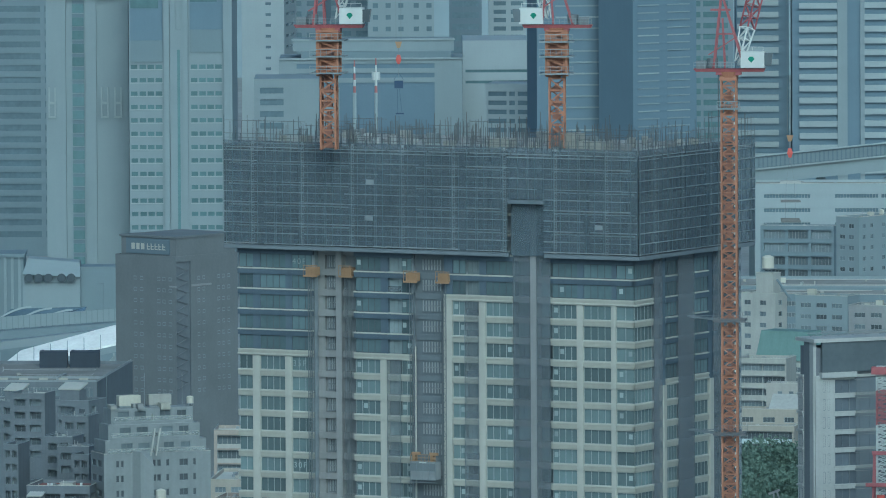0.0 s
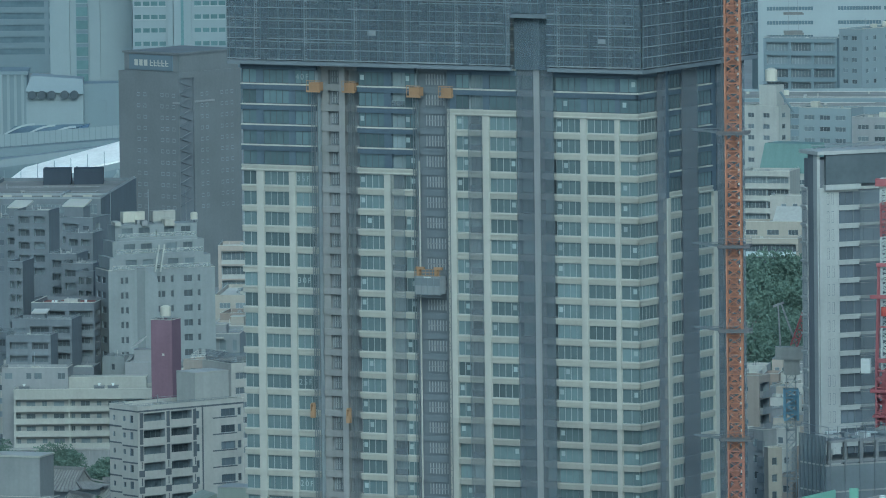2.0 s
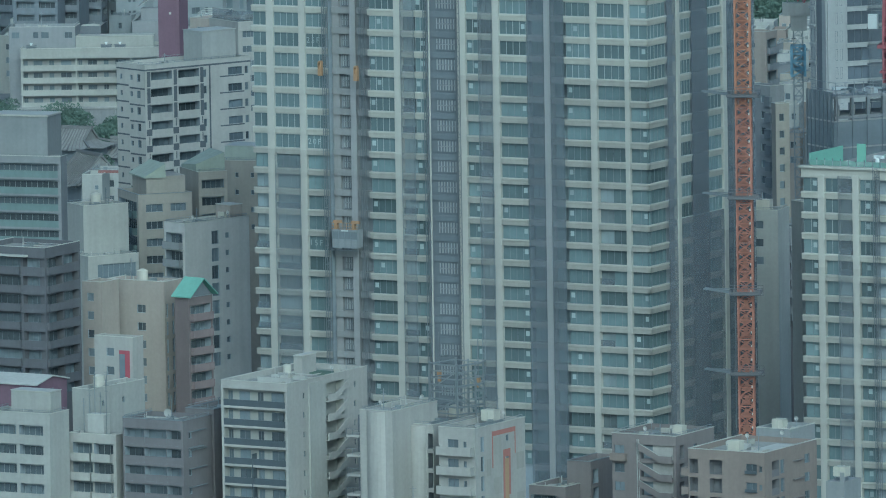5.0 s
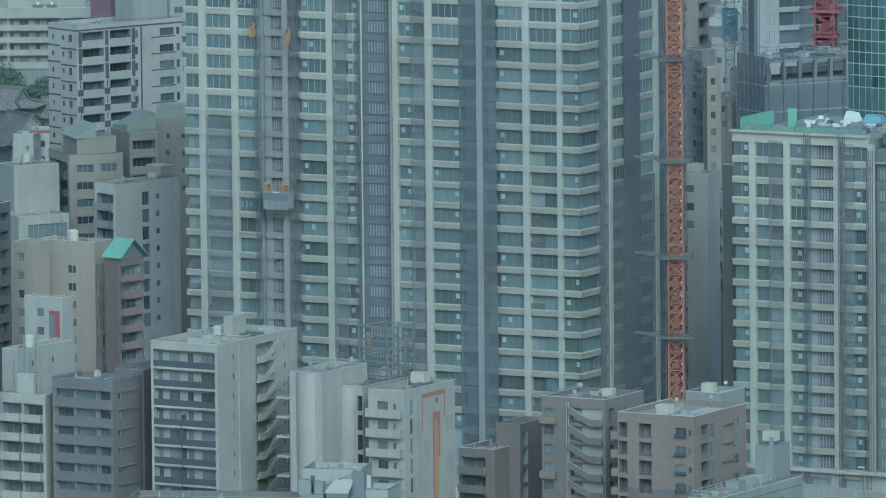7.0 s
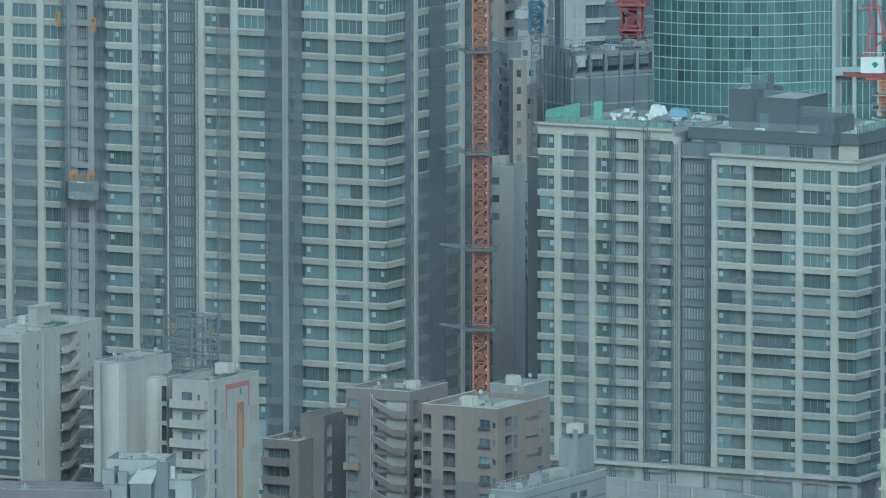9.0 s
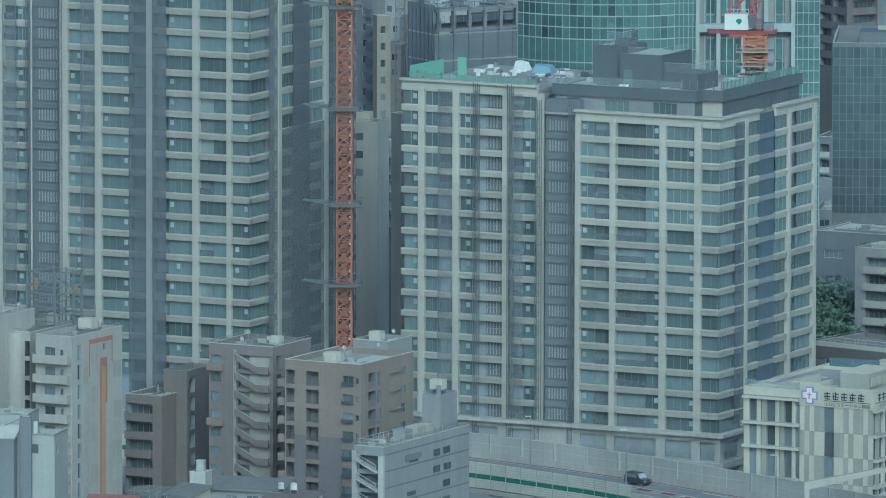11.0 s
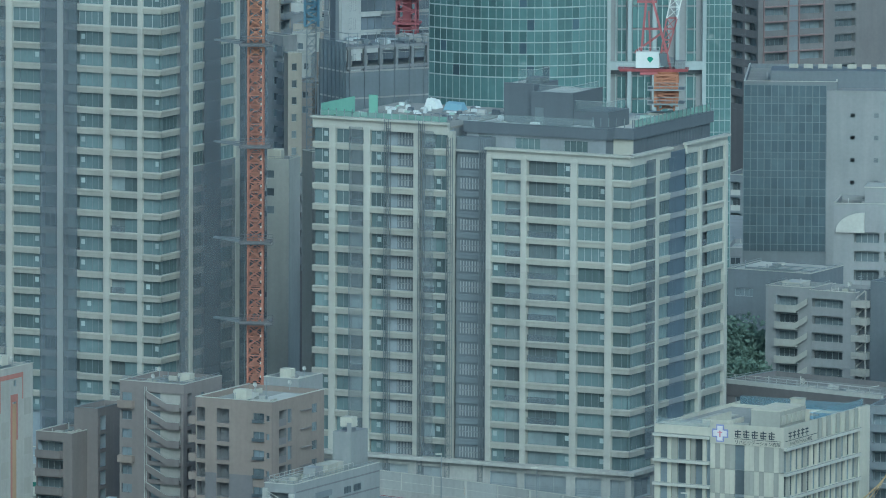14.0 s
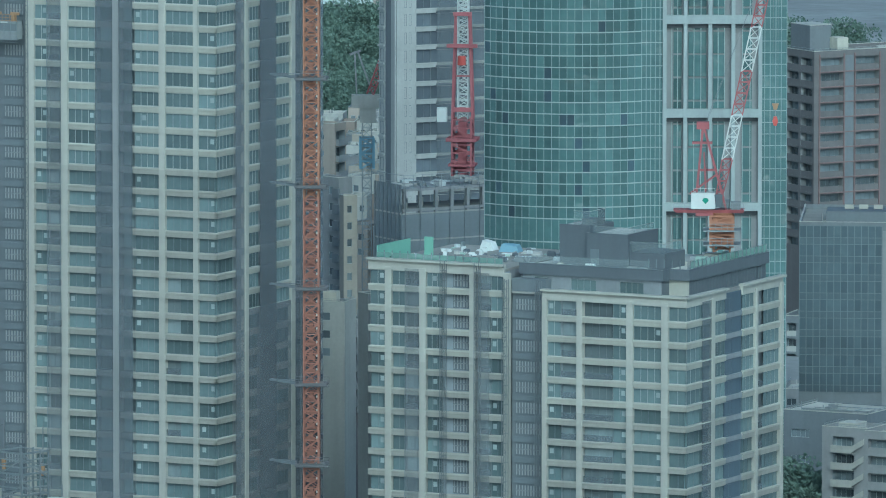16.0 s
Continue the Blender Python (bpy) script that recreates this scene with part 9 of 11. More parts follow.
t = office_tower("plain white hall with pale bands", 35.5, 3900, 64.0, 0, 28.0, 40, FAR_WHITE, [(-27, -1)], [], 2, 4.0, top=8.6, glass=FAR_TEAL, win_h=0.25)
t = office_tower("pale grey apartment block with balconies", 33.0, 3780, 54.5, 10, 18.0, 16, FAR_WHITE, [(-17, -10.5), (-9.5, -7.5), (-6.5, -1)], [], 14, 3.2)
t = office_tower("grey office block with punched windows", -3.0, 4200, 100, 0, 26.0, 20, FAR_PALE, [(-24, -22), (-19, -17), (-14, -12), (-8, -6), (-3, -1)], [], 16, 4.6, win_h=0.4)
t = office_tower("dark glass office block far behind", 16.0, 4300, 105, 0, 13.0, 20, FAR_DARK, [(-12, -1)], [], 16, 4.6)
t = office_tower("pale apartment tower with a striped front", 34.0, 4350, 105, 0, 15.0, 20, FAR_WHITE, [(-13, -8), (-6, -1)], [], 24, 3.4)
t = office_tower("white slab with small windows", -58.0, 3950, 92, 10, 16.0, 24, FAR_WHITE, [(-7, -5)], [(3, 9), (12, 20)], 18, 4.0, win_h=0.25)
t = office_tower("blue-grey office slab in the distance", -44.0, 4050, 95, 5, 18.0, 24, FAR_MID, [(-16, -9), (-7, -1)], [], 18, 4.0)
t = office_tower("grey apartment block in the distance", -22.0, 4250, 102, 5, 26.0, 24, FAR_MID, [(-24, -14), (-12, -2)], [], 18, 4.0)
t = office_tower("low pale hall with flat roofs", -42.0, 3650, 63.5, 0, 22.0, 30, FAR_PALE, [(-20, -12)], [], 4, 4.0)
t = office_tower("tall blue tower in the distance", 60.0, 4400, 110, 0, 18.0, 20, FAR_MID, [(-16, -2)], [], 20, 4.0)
MAST_RED = paint("mast_red", (0.36, 0.17, 0.17))
for x, zt_ in ((-29.0, 74.7), (-21.9, 75.4)):
    t = thing("striped_mast", "slim red and white mast with a round drum", "mast", x, 3550, 0, 0, "masts")
    part("pole", S().tube(0, 0, 0, 64, 0.8, 0.6, 8), FAR_WHITE, t)
    for i in range(5):
        part("mast_band", S().tube(0, 0, 64 + (zt_ - 64) * i / 5, 64 + (zt_ - 64) * (i + 1) / 5, 0.5 - 0.06 * i, 0.44 - 0.06 * i, 8), MAST_RED if i % 2 == 0 else CAB, t)
    if x > -25:
        part("drum", S().tube(0, 0, 68.2, 70.8, 1.4, 1.4, 12), CAB, t)

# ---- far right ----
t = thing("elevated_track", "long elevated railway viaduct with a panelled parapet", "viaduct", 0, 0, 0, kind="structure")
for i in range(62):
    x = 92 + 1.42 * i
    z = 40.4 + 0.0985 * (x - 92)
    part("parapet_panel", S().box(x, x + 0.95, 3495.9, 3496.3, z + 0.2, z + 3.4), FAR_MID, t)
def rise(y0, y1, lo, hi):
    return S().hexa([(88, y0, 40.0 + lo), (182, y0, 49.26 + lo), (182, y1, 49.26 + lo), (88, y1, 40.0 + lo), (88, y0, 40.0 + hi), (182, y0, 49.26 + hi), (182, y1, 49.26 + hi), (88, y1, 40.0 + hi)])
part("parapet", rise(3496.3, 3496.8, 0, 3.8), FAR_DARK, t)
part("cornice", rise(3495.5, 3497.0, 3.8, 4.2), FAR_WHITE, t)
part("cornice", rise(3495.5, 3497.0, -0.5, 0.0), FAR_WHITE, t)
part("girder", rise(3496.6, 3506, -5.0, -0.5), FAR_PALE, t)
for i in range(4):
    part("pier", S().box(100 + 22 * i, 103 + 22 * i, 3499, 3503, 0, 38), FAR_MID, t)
b = block("warehouse", "white banded warehouse under the viaduct", "warehouse", 151.0, 3470, 38.0, 2, 50.0, 20, FAR_WHITE, front=[(-47, -32, "w"), (-24, -10, "w"), (-9, -1, "w")], floors=4, pitch=4.6, look_front=dict(glass=FAR_GLASS, sash=FAR_MID), low=5.1)
b = block("parking_deck", "grey open parking deck", "parking building", 124.7, 3420, 27.5, 15, 24.0, 8, FAR_MID, front=[(-23, -16, "b"), (-15, -8.5, "b"), (-7.5, -0.8, "b")], floors=5, pitch=4.2, look_front=dict(para=FAR_MID), low=8)
b = block("office_building", "beige office with paired windows", "office building", 129.9, 3347.5, 35.0, 40, 8.9, 23.2, FAR_PALE, front=[(-7.5, -5.5, "w"), (-4, -2, "w")], right=[(2, 3.6, "w"), (6, 7.6, "w"), (12, 13.6, "w"), (17, 18.6, "w")], floors=9, pitch=3.4, low=12.5)
clutter(b, 8, 22, 4, 41, 2, 0)
rnd = random.Random(77)
b = block("apartment_house", "white apartment house with a round roof tank and outside stair", "apartment building", 94.5, 3048.5, 32.9, 30, 11.3, 7.0, P_PALE, front=[(-10, -8, "w"), (-5, -3, "w")], right=[(2, 4, "w")], floors=8, pitch=3.2, low=11.2)
roof_hut(b, -7, -1.5, 1.5, 6, 6.5, P_PALE)
water_tank(on(b, -4.2, 3.5, b["top"] + 5.7), 2.2, True)
part("outside_stair", S().bar((0.3, 0.5, 37), (2.8, 4.0, 31), 0.5), FAR_MID, b)
b = block("mansard_building", "pale building with a green mansard roof", "building", 100.7, 2948.3, 21.5, 30, 15.9, 9.0, P_PALE, front=spread(-15.9, 0, [(2, "w"), (2, "w"), (2, "w")], 1.5), floors=4, low=13.1)
part("mansard", S().hexa([(-16.6, -0.6, 21.5), (0.6, -0.6, 21.5), (0.6, 9.4, 21.5), (-16.6, 9.4, 21.5), (-15.4, 0.8, 29.5), (-0.8, 0.8, 29.5), (-0.8, 8.2, 29.5), (-15.4, 8.2, 29.5)]), paint("grey_green_roof", (0.17, 0.27, 0.255)), b, "grey-green mansard roof")
for spec in (("beige flat-roofed office with wide windows", 115.0, 3047.8, 32.1, 25, 16.1, 9, FAR_PALE), ("dark office with wide windows", 128.9, 2997.2, 33.0, 20, 16.3, 11, P_GREY), ("low grey roofs of a depot", 134, 3150, 25, 10, 60, 30, FAR_MID), ("pale roofs of a depot", 140, 3230, 22, 5, 70, 40, FAR_PALE)):
    b = block("office_building", spec[0], "office building", *spec[1:], front=spread(-spec[5], 0, [(3, "w"), (3, "w"), (3, "w")], 1.6), floors=5, pitch=3.3)
    clutter(b, spec[5], spec[6], 5, int(spec[1]), 1, 0)
b = block("apartment_house", "grey gallery apartment house with railings", "apartment building", 91.1, 2848.5, 30.0, 15, 13.1, 12, P_GREYWHITE, front=[(-12.8, -6.6, "b"), (-6.4, -0.4, "b")], floors=6, pitch=3.3, look_front=dict(para=P_GREYWHITE), low=13.9)
b = block("low_building", "white low building with a roof fence", "building", 93.2, 2798.4, 27.5, 10, 9.0, 7, P_WHITE, front=[(-6, -4.8, "s"), (-3, -1.8, "s")], floors=4, low=18.2)
b = block("apartment_house", "pinkish grey apartment house with a sloping roof", "apartment building", 90.4, 2718.5, 27.3, 12, 17.4, 9, P_TAN, front=[(-15, -12, "w"), (-9.5, -6.5, "w"), (-4, -1.5, "w")], floors=4, pitch=3.2, low=20.5)
part("sloping_roof", S().hexa([(-8, 0, 27.3), (0, 0, 27.3), (0, 6, 30.5), (-8, 6, 30.5), (-8, 0, 27.5), (0, 0, 27.5), (0, 6, 30.8), (-8, 6, 30.8)]), P_PALE, b)
b = block("apartment_house", "pinkish terrace house with glass balcony fronts", "apartment building", 88.0, 2688.5, 25.6, 12, 17.3, 8, P_TAN, front=[(-14.5, -0.6, "B")], floors=3, pitch=3.3, look_front=dict(para=paint("pale_glass_front", (0.42, 0.52, 0.52)), proud=0.9), low=16)
for i in range(9):
    x = 66 + 2.9 * (i % 9) + rnd.uniform(-1, 1)
    y = 2290 + 55 * (i // 9) + rnd.uniform(-15, 15)
    house(x, y, 8 + rnd.uniform(6, 10), rnd.uniform(5, 40), rnd.uniform(6, 9), 7, rnd.choice((P_PALE, P_BEIGE, P_GREY, P_TAN)), rnd.choice((R_GREY, ROOF_PALE, R_BROWN, ROOF)), "small house packed among others on the slope", 6.5)

# ---- low buildings that fill the gaps between the larger ones ----
b = block("low_building", "beige hall with pale floor bands behind the grey tower", "building", -45.88, 2640, 29.57, 3, 10.9, 14, P_BEIGE, front=spread(-10.9, 0, [(9, "b")], 0.8), right=(), floors=3, pitch=3.6, roof=ROOF_PALE, look_front=dict(para=P_PALE), low=15.5)
b = block("low_building", "low pale shed with a flat roof and skylights", "building", -43.29, 2560, 24.44, 5, 12.9, 30, P_TAN, front=spread(-12.9, 0, [(1.6, "w"), (1.6, "w"), (1.6, "w")], 0.8), right=(), floors=2, pitch=3.0, roof=ROOF_PALE, low=15.2)
clutter(b, 9, 20, 5, 301, 1, 0)
b = block("low_building", "small brownish house with dark windows on the slope", "building", -43.66, 2500, 25.56, 10, 10.0, 12, P_TAUPE2, front=spread(-10.0, 0, [(1.6, "w"), (1.6, "w"), (1.6, "w")], 0.8), right=(), floors=3, pitch=3.0, roof=ROOF, low=20.7)
b = block("low_building", "cream flat-roofed house with a stair head", "building", -45.78, 2470, 25.44, 6, 9.2, 14, P_TAN, front=spread(-9.2, 0, [(1.6, "w"), (1.6, "w"), (1.6, "w")], 0.8), right=(), floors=2, pitch=3.0, roof=ROOF_PALE, low=15.1)
roof_hut(b, -5, -2, 3, 7, 2.6, P_TAN)
# Balcony band slate, lightened with haze in its colour.
LK_BAND = paint("slate_balcony_band", (0.165, 0.196, 0.215))
dark_look = dict(para=LK_BAND, frame=FRAME_DARK, glass=HOTEL_PANE)
b = block("apartment_house", "dark slate apartment house with a faded red roof deck", "apartment building", -78.3, 2362, 40.9, 10, 14.2, 16, LK_WALL, front=[(-5.6, -0.4, "b"), (-10.4, -6.6, "b"), (-13.6, -11.2, "w")], right=[(1, 6, "b"), (8, 13, "b")], floors=7, pitch=2.9, top=1.4, roof=R_RED, inner=P_SLATE, look_front=dark_look, low=18.5)
part("roof_light", S().box(-8, -5, 6, 9, b["top"] - 0.8, b["top"] + 0.1).box(-8.1, -4.9, 5.9, 9.1, b["top"] + 0.1, b["top"] + 0.2), P_PALE, b)
for x, y in ((-10.2, 3), (-9.4, 2.6), (-3.1, 4.4)):
    part("roof_vent", S().box(x, x + 0.5, y, y + 0.5, b["top"] - 0.8, b["top"] + 0.3), CANVAS, b)
b = block("apartment_house", "dark slate middle wing stepping down in terraces", "apartment building", -82.9, 2351, 38.3, 10, 13.5, 10.6, LK_WALL, front=[(-4.4, -0.5, "b"), (-9.4, -5.2, "b"), (-13.0, -10.4, "w")], floors=6, pitch=2.9, top=1.2, roof=ROOF_DARK, inner=P_SLATE, look_front=dark_look, low=18.5)
roof_hut(b, -9.6, -7.0, 4.0, 7.0, 1.9, LK_WALL, False)
part("hut_roof", S().hexa([(-9.9, 3.6, 39.2), (-6.4, 3.6, 39.2), (-6.4, 7.3, 39.8), (-9.9, 7.3, 39.8), (-9.9, 3.6, 39.4), (-6.4, 3.6, 39.4), (-6.4, 7.3, 40.0), (-9.9, 7.3, 40.0)]), ROOF_PALE, b, "white sloping stair roof")
b = block("apartment_house", "dark slate lower wing with planted terrace", "apartment building", -87.3, 2343, 35.6, 10, 10.0, 7.6, LK_WALL, front=[(-4.2, -0.6, "b"), (-9.2, -5.2, "b")], floors=5, pitch=2.9, top=1.2, roof=ROOF_DARK, inner=P_SLATE, look_front=dark_look, low=18.5)
b = block("low_building", "long low grey building with a pale flat roof", "building", -83.3, 2334.5, 29.2, 6, 14.6, 8.0, P_GREY, front=spread(-14.6, 0, [(1.5, "w"), (1.6, "-"), (1.0, "w"), (1.5, "w"), (2.0, "-"), (1.5, "w")], 0.6), floors=1, pitch=2.7, top=0.6, roof=ROOF_PALE, look_front=dict(frame=FRAME_DARK), low=18)
clutter(b, 13, 7, 3, 402, 0, 0)
b = block("low_building", "low dark shed behind the gallery block", "building", -78.2, 2350, 27.8, 6, 5.2, 10.0, P_SLATE, floors=0, roof=ROOF_DARK)
part("skylight", S().box(-4.4, -0.6, 0.6, 3.4, 27.0, 27.9).box(-4.1, -0.9, 0.9, 3.1, 27.9, 28.0), ROOF_PALE, b, "pale framed skylight")
b = block("low_building", "small grey house with a tilted stair roof", "building", -71.4, 2350, 30.0, 24, 5.4, 6.0, GW_WALL, front=[(-3.2, -2.4, "w")], right=[(1.0, 1.8, "w")], floors=1, top=0.8, roof=ROOF_DARK, look_front=dict(frame=FRAME_DARK), low=18)
part("stair_roof", S().hexa([(-0.6, 0.2, 28.2), (1.9, -0.6, 29.6), (2.6, 1.9, 31.2), (0.1, 2.6, 30.0), (-0.6, 0.2, 28.35), (1.9, -0.6, 29.75), (2.6, 1.9, 31.35), (0.1, 2.6, 30.15)]), P_PALE, b, "pale tilted stair roof")
b = block("low_building", "taupe house with a blank wall and roof panels", "building", -65.2, 2346, 29.1, 4, 6.0, 7.0, P_GREY, floors=0, roof=ROOF_DARK)
roof_hut(b, -4.2, -0.4, 2.0, 5.6, 3.4, P_GREY, False)
part("roof_panel", S().hexa([(-4.8, 1.4, 32.0), (-2.0, 0.9, 33.8), (-1.4, 3.0, 34.6), (-4.0, 3.6, 32.9), (-4.8, 1.4, 32.15), (-2.0, 0.9, 33.95), (-1.4, 3.0, 34.75), (-4.0, 3.6, 33.05)]), P_PALE, b, "pale tilted roof panel")
b = block("low_building", "white terrace house with a glazed roof cage", "building", -47.4, 2333, 28.9, 8, 13.4, 16, P_PALE, front=[(-12.6, -9.6, "o"), (-8.8, -5.0, "w"), (-3.6, -1.0, "w")], floors=2, pitch=3.0, top=1.3, roof=ROOF_DARK, look_front=dict(frame=FRAME_DARK), inner=P_GREY, low=18)
q = S()
for x in (-9.6, -6.6, -3.6):
    for y in (3.0, 8.0, 13.0):
        q.bar((x, y, 28.1), (x, y, 31.6), 0.12)
    q.bar((x, 3, 31.6), (x, 13, 31.6), 0.12)
for y in (3.0, 8.0, 13.0):
    q.bar((-9.6, y, 31.6), (-3.6, y, 31.6), 0.12)
part("roof_cage", q, P_PALE, b, "white steel roof frame")
part("cage_glass", S().box(-9.6, -3.6, 2.97, 3.0, 28.2, 31.5).box(-3.6, -3.57, 3, 13, 28.2, 31.5), TERRACE_GLASS, b, "clear glass sides")
for x in (-11.4, -10.9, -10.3):
    part("cowl", S().box(x, x + 0.35, 4.0, 4.35, 28.1, 29.2).box(x - 0.06, x + 0.41, 3.94, 4.41, 29.2, 29.5), CANVAS, b)
b = block("low_building", "grey flat-roofed building with a deep pale roof edge", "building", -47.4, 2420, 28.3, 6, 12.4, 18, GW_WALL, front=[(-9.6, -7.6, "w"), (-4.6, -3.2, "t"), (-1.6, -0.7, "t")], floors=2, pitch=3.2, top=0.9, roof=ROOF_PALE, look_front=dict(frame=FRAME_DARK), low=14)
roof_hut(b, -8.2, -3.6, 5.0, 9.0, 2.4, P_GREY)
part("roof_edge", S().box(-12.6, -3.6, -1.0, 0.0, 27.2, 27.6), P_PALE, b)

b = block("low_building", "dark brown stepped wing with pale coping", "building", -83.29, 2400, 48.5, 14, 6.5, 9, LK_WALL, front=spread(-6.5, 0, [(2.2, "b"), (2.2, "b")], 0.8), right=(), floors=5, pitch=3.0, roof=ROOF_DARK, look_front=dict(para=LK_WALL, frame=FRAME_DARK), low=36.6)
b = block("low_building", "dark brown wing with a terrace roof", "building", -79.38, 2392, 47.0, 14, 7.4, 9, LK_WALL, front=spread(-7.4, 0, [(2.2, "b"), (2.2, "b")], 0.8), right=(), floors=5, pitch=3.0, roof=ROOF_DARK, look_front=dict(para=LK_WALL, frame=FRAME_DARK), low=37.3)
b = block("low_building", "dark brown upper wing with balconies", "building", -81.33, 2450, 48.97, 14, 6.4, 9, LK_WALL, front=spread(-6.4, 0, [(2.2, "b"), (2.2, "b")], 0.8), right=(), floors=5, pitch=3.0, roof=ROOF_DARK, look_front=dict(para=LK_WALL, frame=FRAME_DARK), low=39.4)
b = block("low_building", "slate brown stair wing", "building", -79.14, 2384, 46.01, 14, 3.8, 9, LK_WALL, front=spread(-3.8, 0, [(2.2, "b"), (2.2, "b")], 0.8), right=(), floors=5, pitch=3.0, roof=ROOF_DARK, look_front=dict(para=LK_WALL, frame=FRAME_DARK), low=38)
b = block("low_building", "dark brown wing with pale terrace edge", "building", -94.68, 2380, 48.68, 14, 3.4, 9, LK_WALL, front=spread(-3.4, 0, [(2.2, "b"), (2.2, "b")], 0.8), right=(), floors=5, pitch=3.0, roof=ROOF_DARK, look_front=dict(para=LK_WALL, frame=FRAME_DARK), low=14)
b = block("low_building", "long slate brown upper storey", "building", -92.46, 2480, 51.85, 14, 8.3, 9, LK_WALL, front=spread(-8.3, 0, [(2.2, "b"), (2.2, "b")], 0.8), right=(), floors=5, pitch=3.0, roof=ROOF_DARK, look_front=dict(para=LK_WALL, frame=FRAME_DARK), low=29.6)
b = block("low_building", "small pale house packed in below the wood", "building", 70.88, 2388, 22.7, 8, 5.4, 8, P_PALE, front=spread(-5.4, 0, [(1.3, "w"), (1.3, "w")], 0.8), right=(), floors=2, pitch=3.0, roof=R_GREY)
b = block("low_building", "narrow beige building with a flat roof", "building", 75.5, 2377, 25.2, 8, 3.8, 8, P_BEIGE, front=spread(-3.8, 0, [(1.3, "w"), (1.3, "w")], 0.8), right=(), floors=2, pitch=3.0, roof=ROOF_DARK)
b = block("low_building", "grey house with a roof terrace", "building", 79.74, 2379, 23.96, 8, 3.8, 8, P_GREY, front=spread(-3.8, 0, [(1.3, "w"), (1.3, "w")], 0.8), right=(), floors=2, pitch=3.0, roof=ROOF_PALE)
b = block("low_building", "low tan building among others", "building", 83.83, 2384, 22.77, 8, 3.6, 8, P_TAN, front=spread(-3.6, 0, [(1.3, "w"), (1.3, "w")], 0.8), right=(), floors=2, pitch=3.0, roof=ROOF)
b = block("low_building", "pale building with a metal roof", "building", 67.52, 2337, 26.24, 8, 3.3, 8, P_GREYWHITE, front=spread(-3.3, 0, [(1.3, "w"), (1.3, "w")], 0.8), right=(), floors=2, pitch=3.0, roof=ROOF_PALE)
b = block("low_building", "brownish house with dark windows", "building", 72.24, 2347, 24.89, 8, 3.5, 8, P_TAUPE2, front=spread(-3.5, 0, [(1.3, "w"), (1.3, "w")], 0.8), right=(), floors=2, pitch=3.0, roof=ROOF_PALE)
b = block("low_building", "small pale house packed in below the wood", "building", 78.21, 2349, 24.59, 20, 6.3, 8, P_PALE, front=spread(-6.3, 0, [(1.3, "w"), (1.3, "w")], 0.8), right=(), floors=2, pitch=3.0, roof=ROOF)
b = block("low_building", "narrow beige building with a flat roof", "building", 81.79, 2339, 25.6, 20, 3.7, 8, P_BEIGE, front=spread(-3.7, 0, [(1.3, "w"), (1.3, "w")], 0.8), right=(), floors=2, pitch=3.0, roof=ROOF_DARK)
b = block("low_building", "grey house with a roof terrace", "building", 67.86, 2304, 25.63, 20, 5.0, 8, P_GREY, front=spread(-5.0, 0, [(1.3, "w"), (1.3, "w")], 0.8), right=(), floors=2, pitch=3.0, roof=ROOF_DARK)
b = block("low_building", "low tan building among others", "building", 73.71, 2317, 25.04, 20, 4.6, 8, P_TAN, front=spread(-4.6, 0, [(1.3, "w"), (1.3, "w")], 0.8), right=(), floors=2, pitch=3.0, roof=ROOF_PALE)
b = block("low_building", "pale building with a metal roof", "building", 79.26, 2313, 25.97, 20, 6.2, 8, P_GREYWHITE, front=spread(-6.2, 0, [(1.3, "w"), (1.3, "w")], 0.8), right=(), floors=2, pitch=3.0, roof=ROOF)
b = block("low_building", "brownish house with dark windows", "building", 66.43, 2286, 24.36, 8, 4.0, 8, P_TAUPE2, front=spread(-4.0, 0, [(1.3, "w"), (1.3, "w")], 0.8), right=(), floors=2, pitch=3.0, roof=ROOF_PALE)
b = block("low_building", "small pale house packed in below the wood", "building", 72.56, 2279, 26.41, 20, 6.1, 8, P_PALE, front=spread(-6.1, 0, [(1.3, "w"), (1.3, "w")], 0.8), right=(), floors=2, pitch=3.0, roof=ROOF_DARK)
b = block("low_building", "narrow beige building with a flat roof", "building", 79.0, 2286, 25.38, 8, 5.6, 8, P_BEIGE, front=spread(-5.6, 0, [(1.3, "w"), (1.3, "w")], 0.8), right=(), floors=2, pitch=3.0, roof=ROOF_DARK)
b = block("low_building", "grey house with a roof terrace", "building", 66.51, 2252, 26.47, 35, 6.8, 8, P_GREY, front=spread(-6.8, 0, [(1.3, "w"), (1.3, "w")], 0.8), right=(), floors=2, pitch=3.0, roof=ROOF_DARK)
b = block("low_building", "low tan building among others", "building", 71.58, 2244, 25.6, 20, 4.0, 8, P_TAN, front=spread(-4.0, 0, [(1.3, "w"), (1.3, "w")], 0.8), right=(), floors=2, pitch=3.0, roof=ROOF_DARK)
b = block("low_building", "pale building with a metal roof", "building", 77.16, 2251, 25.41, 20, 5.4, 8, P_GREYWHITE, front=spread(-5.4, 0, [(1.3, "w"), (1.3, "w")], 0.8), right=(), floors=2, pitch=3.0, roof=ROOF_PALE)
b = block("low_building", "brownish house with dark windows", "building", 64.26, 2208, 26.18, 8, 4.5, 8, P_TAUPE2, front=spread(-4.5, 0, [(1.3, "w"), (1.3, "w")], 0.8), right=(), floors=2, pitch=3.0, roof=ROOF_DARK)
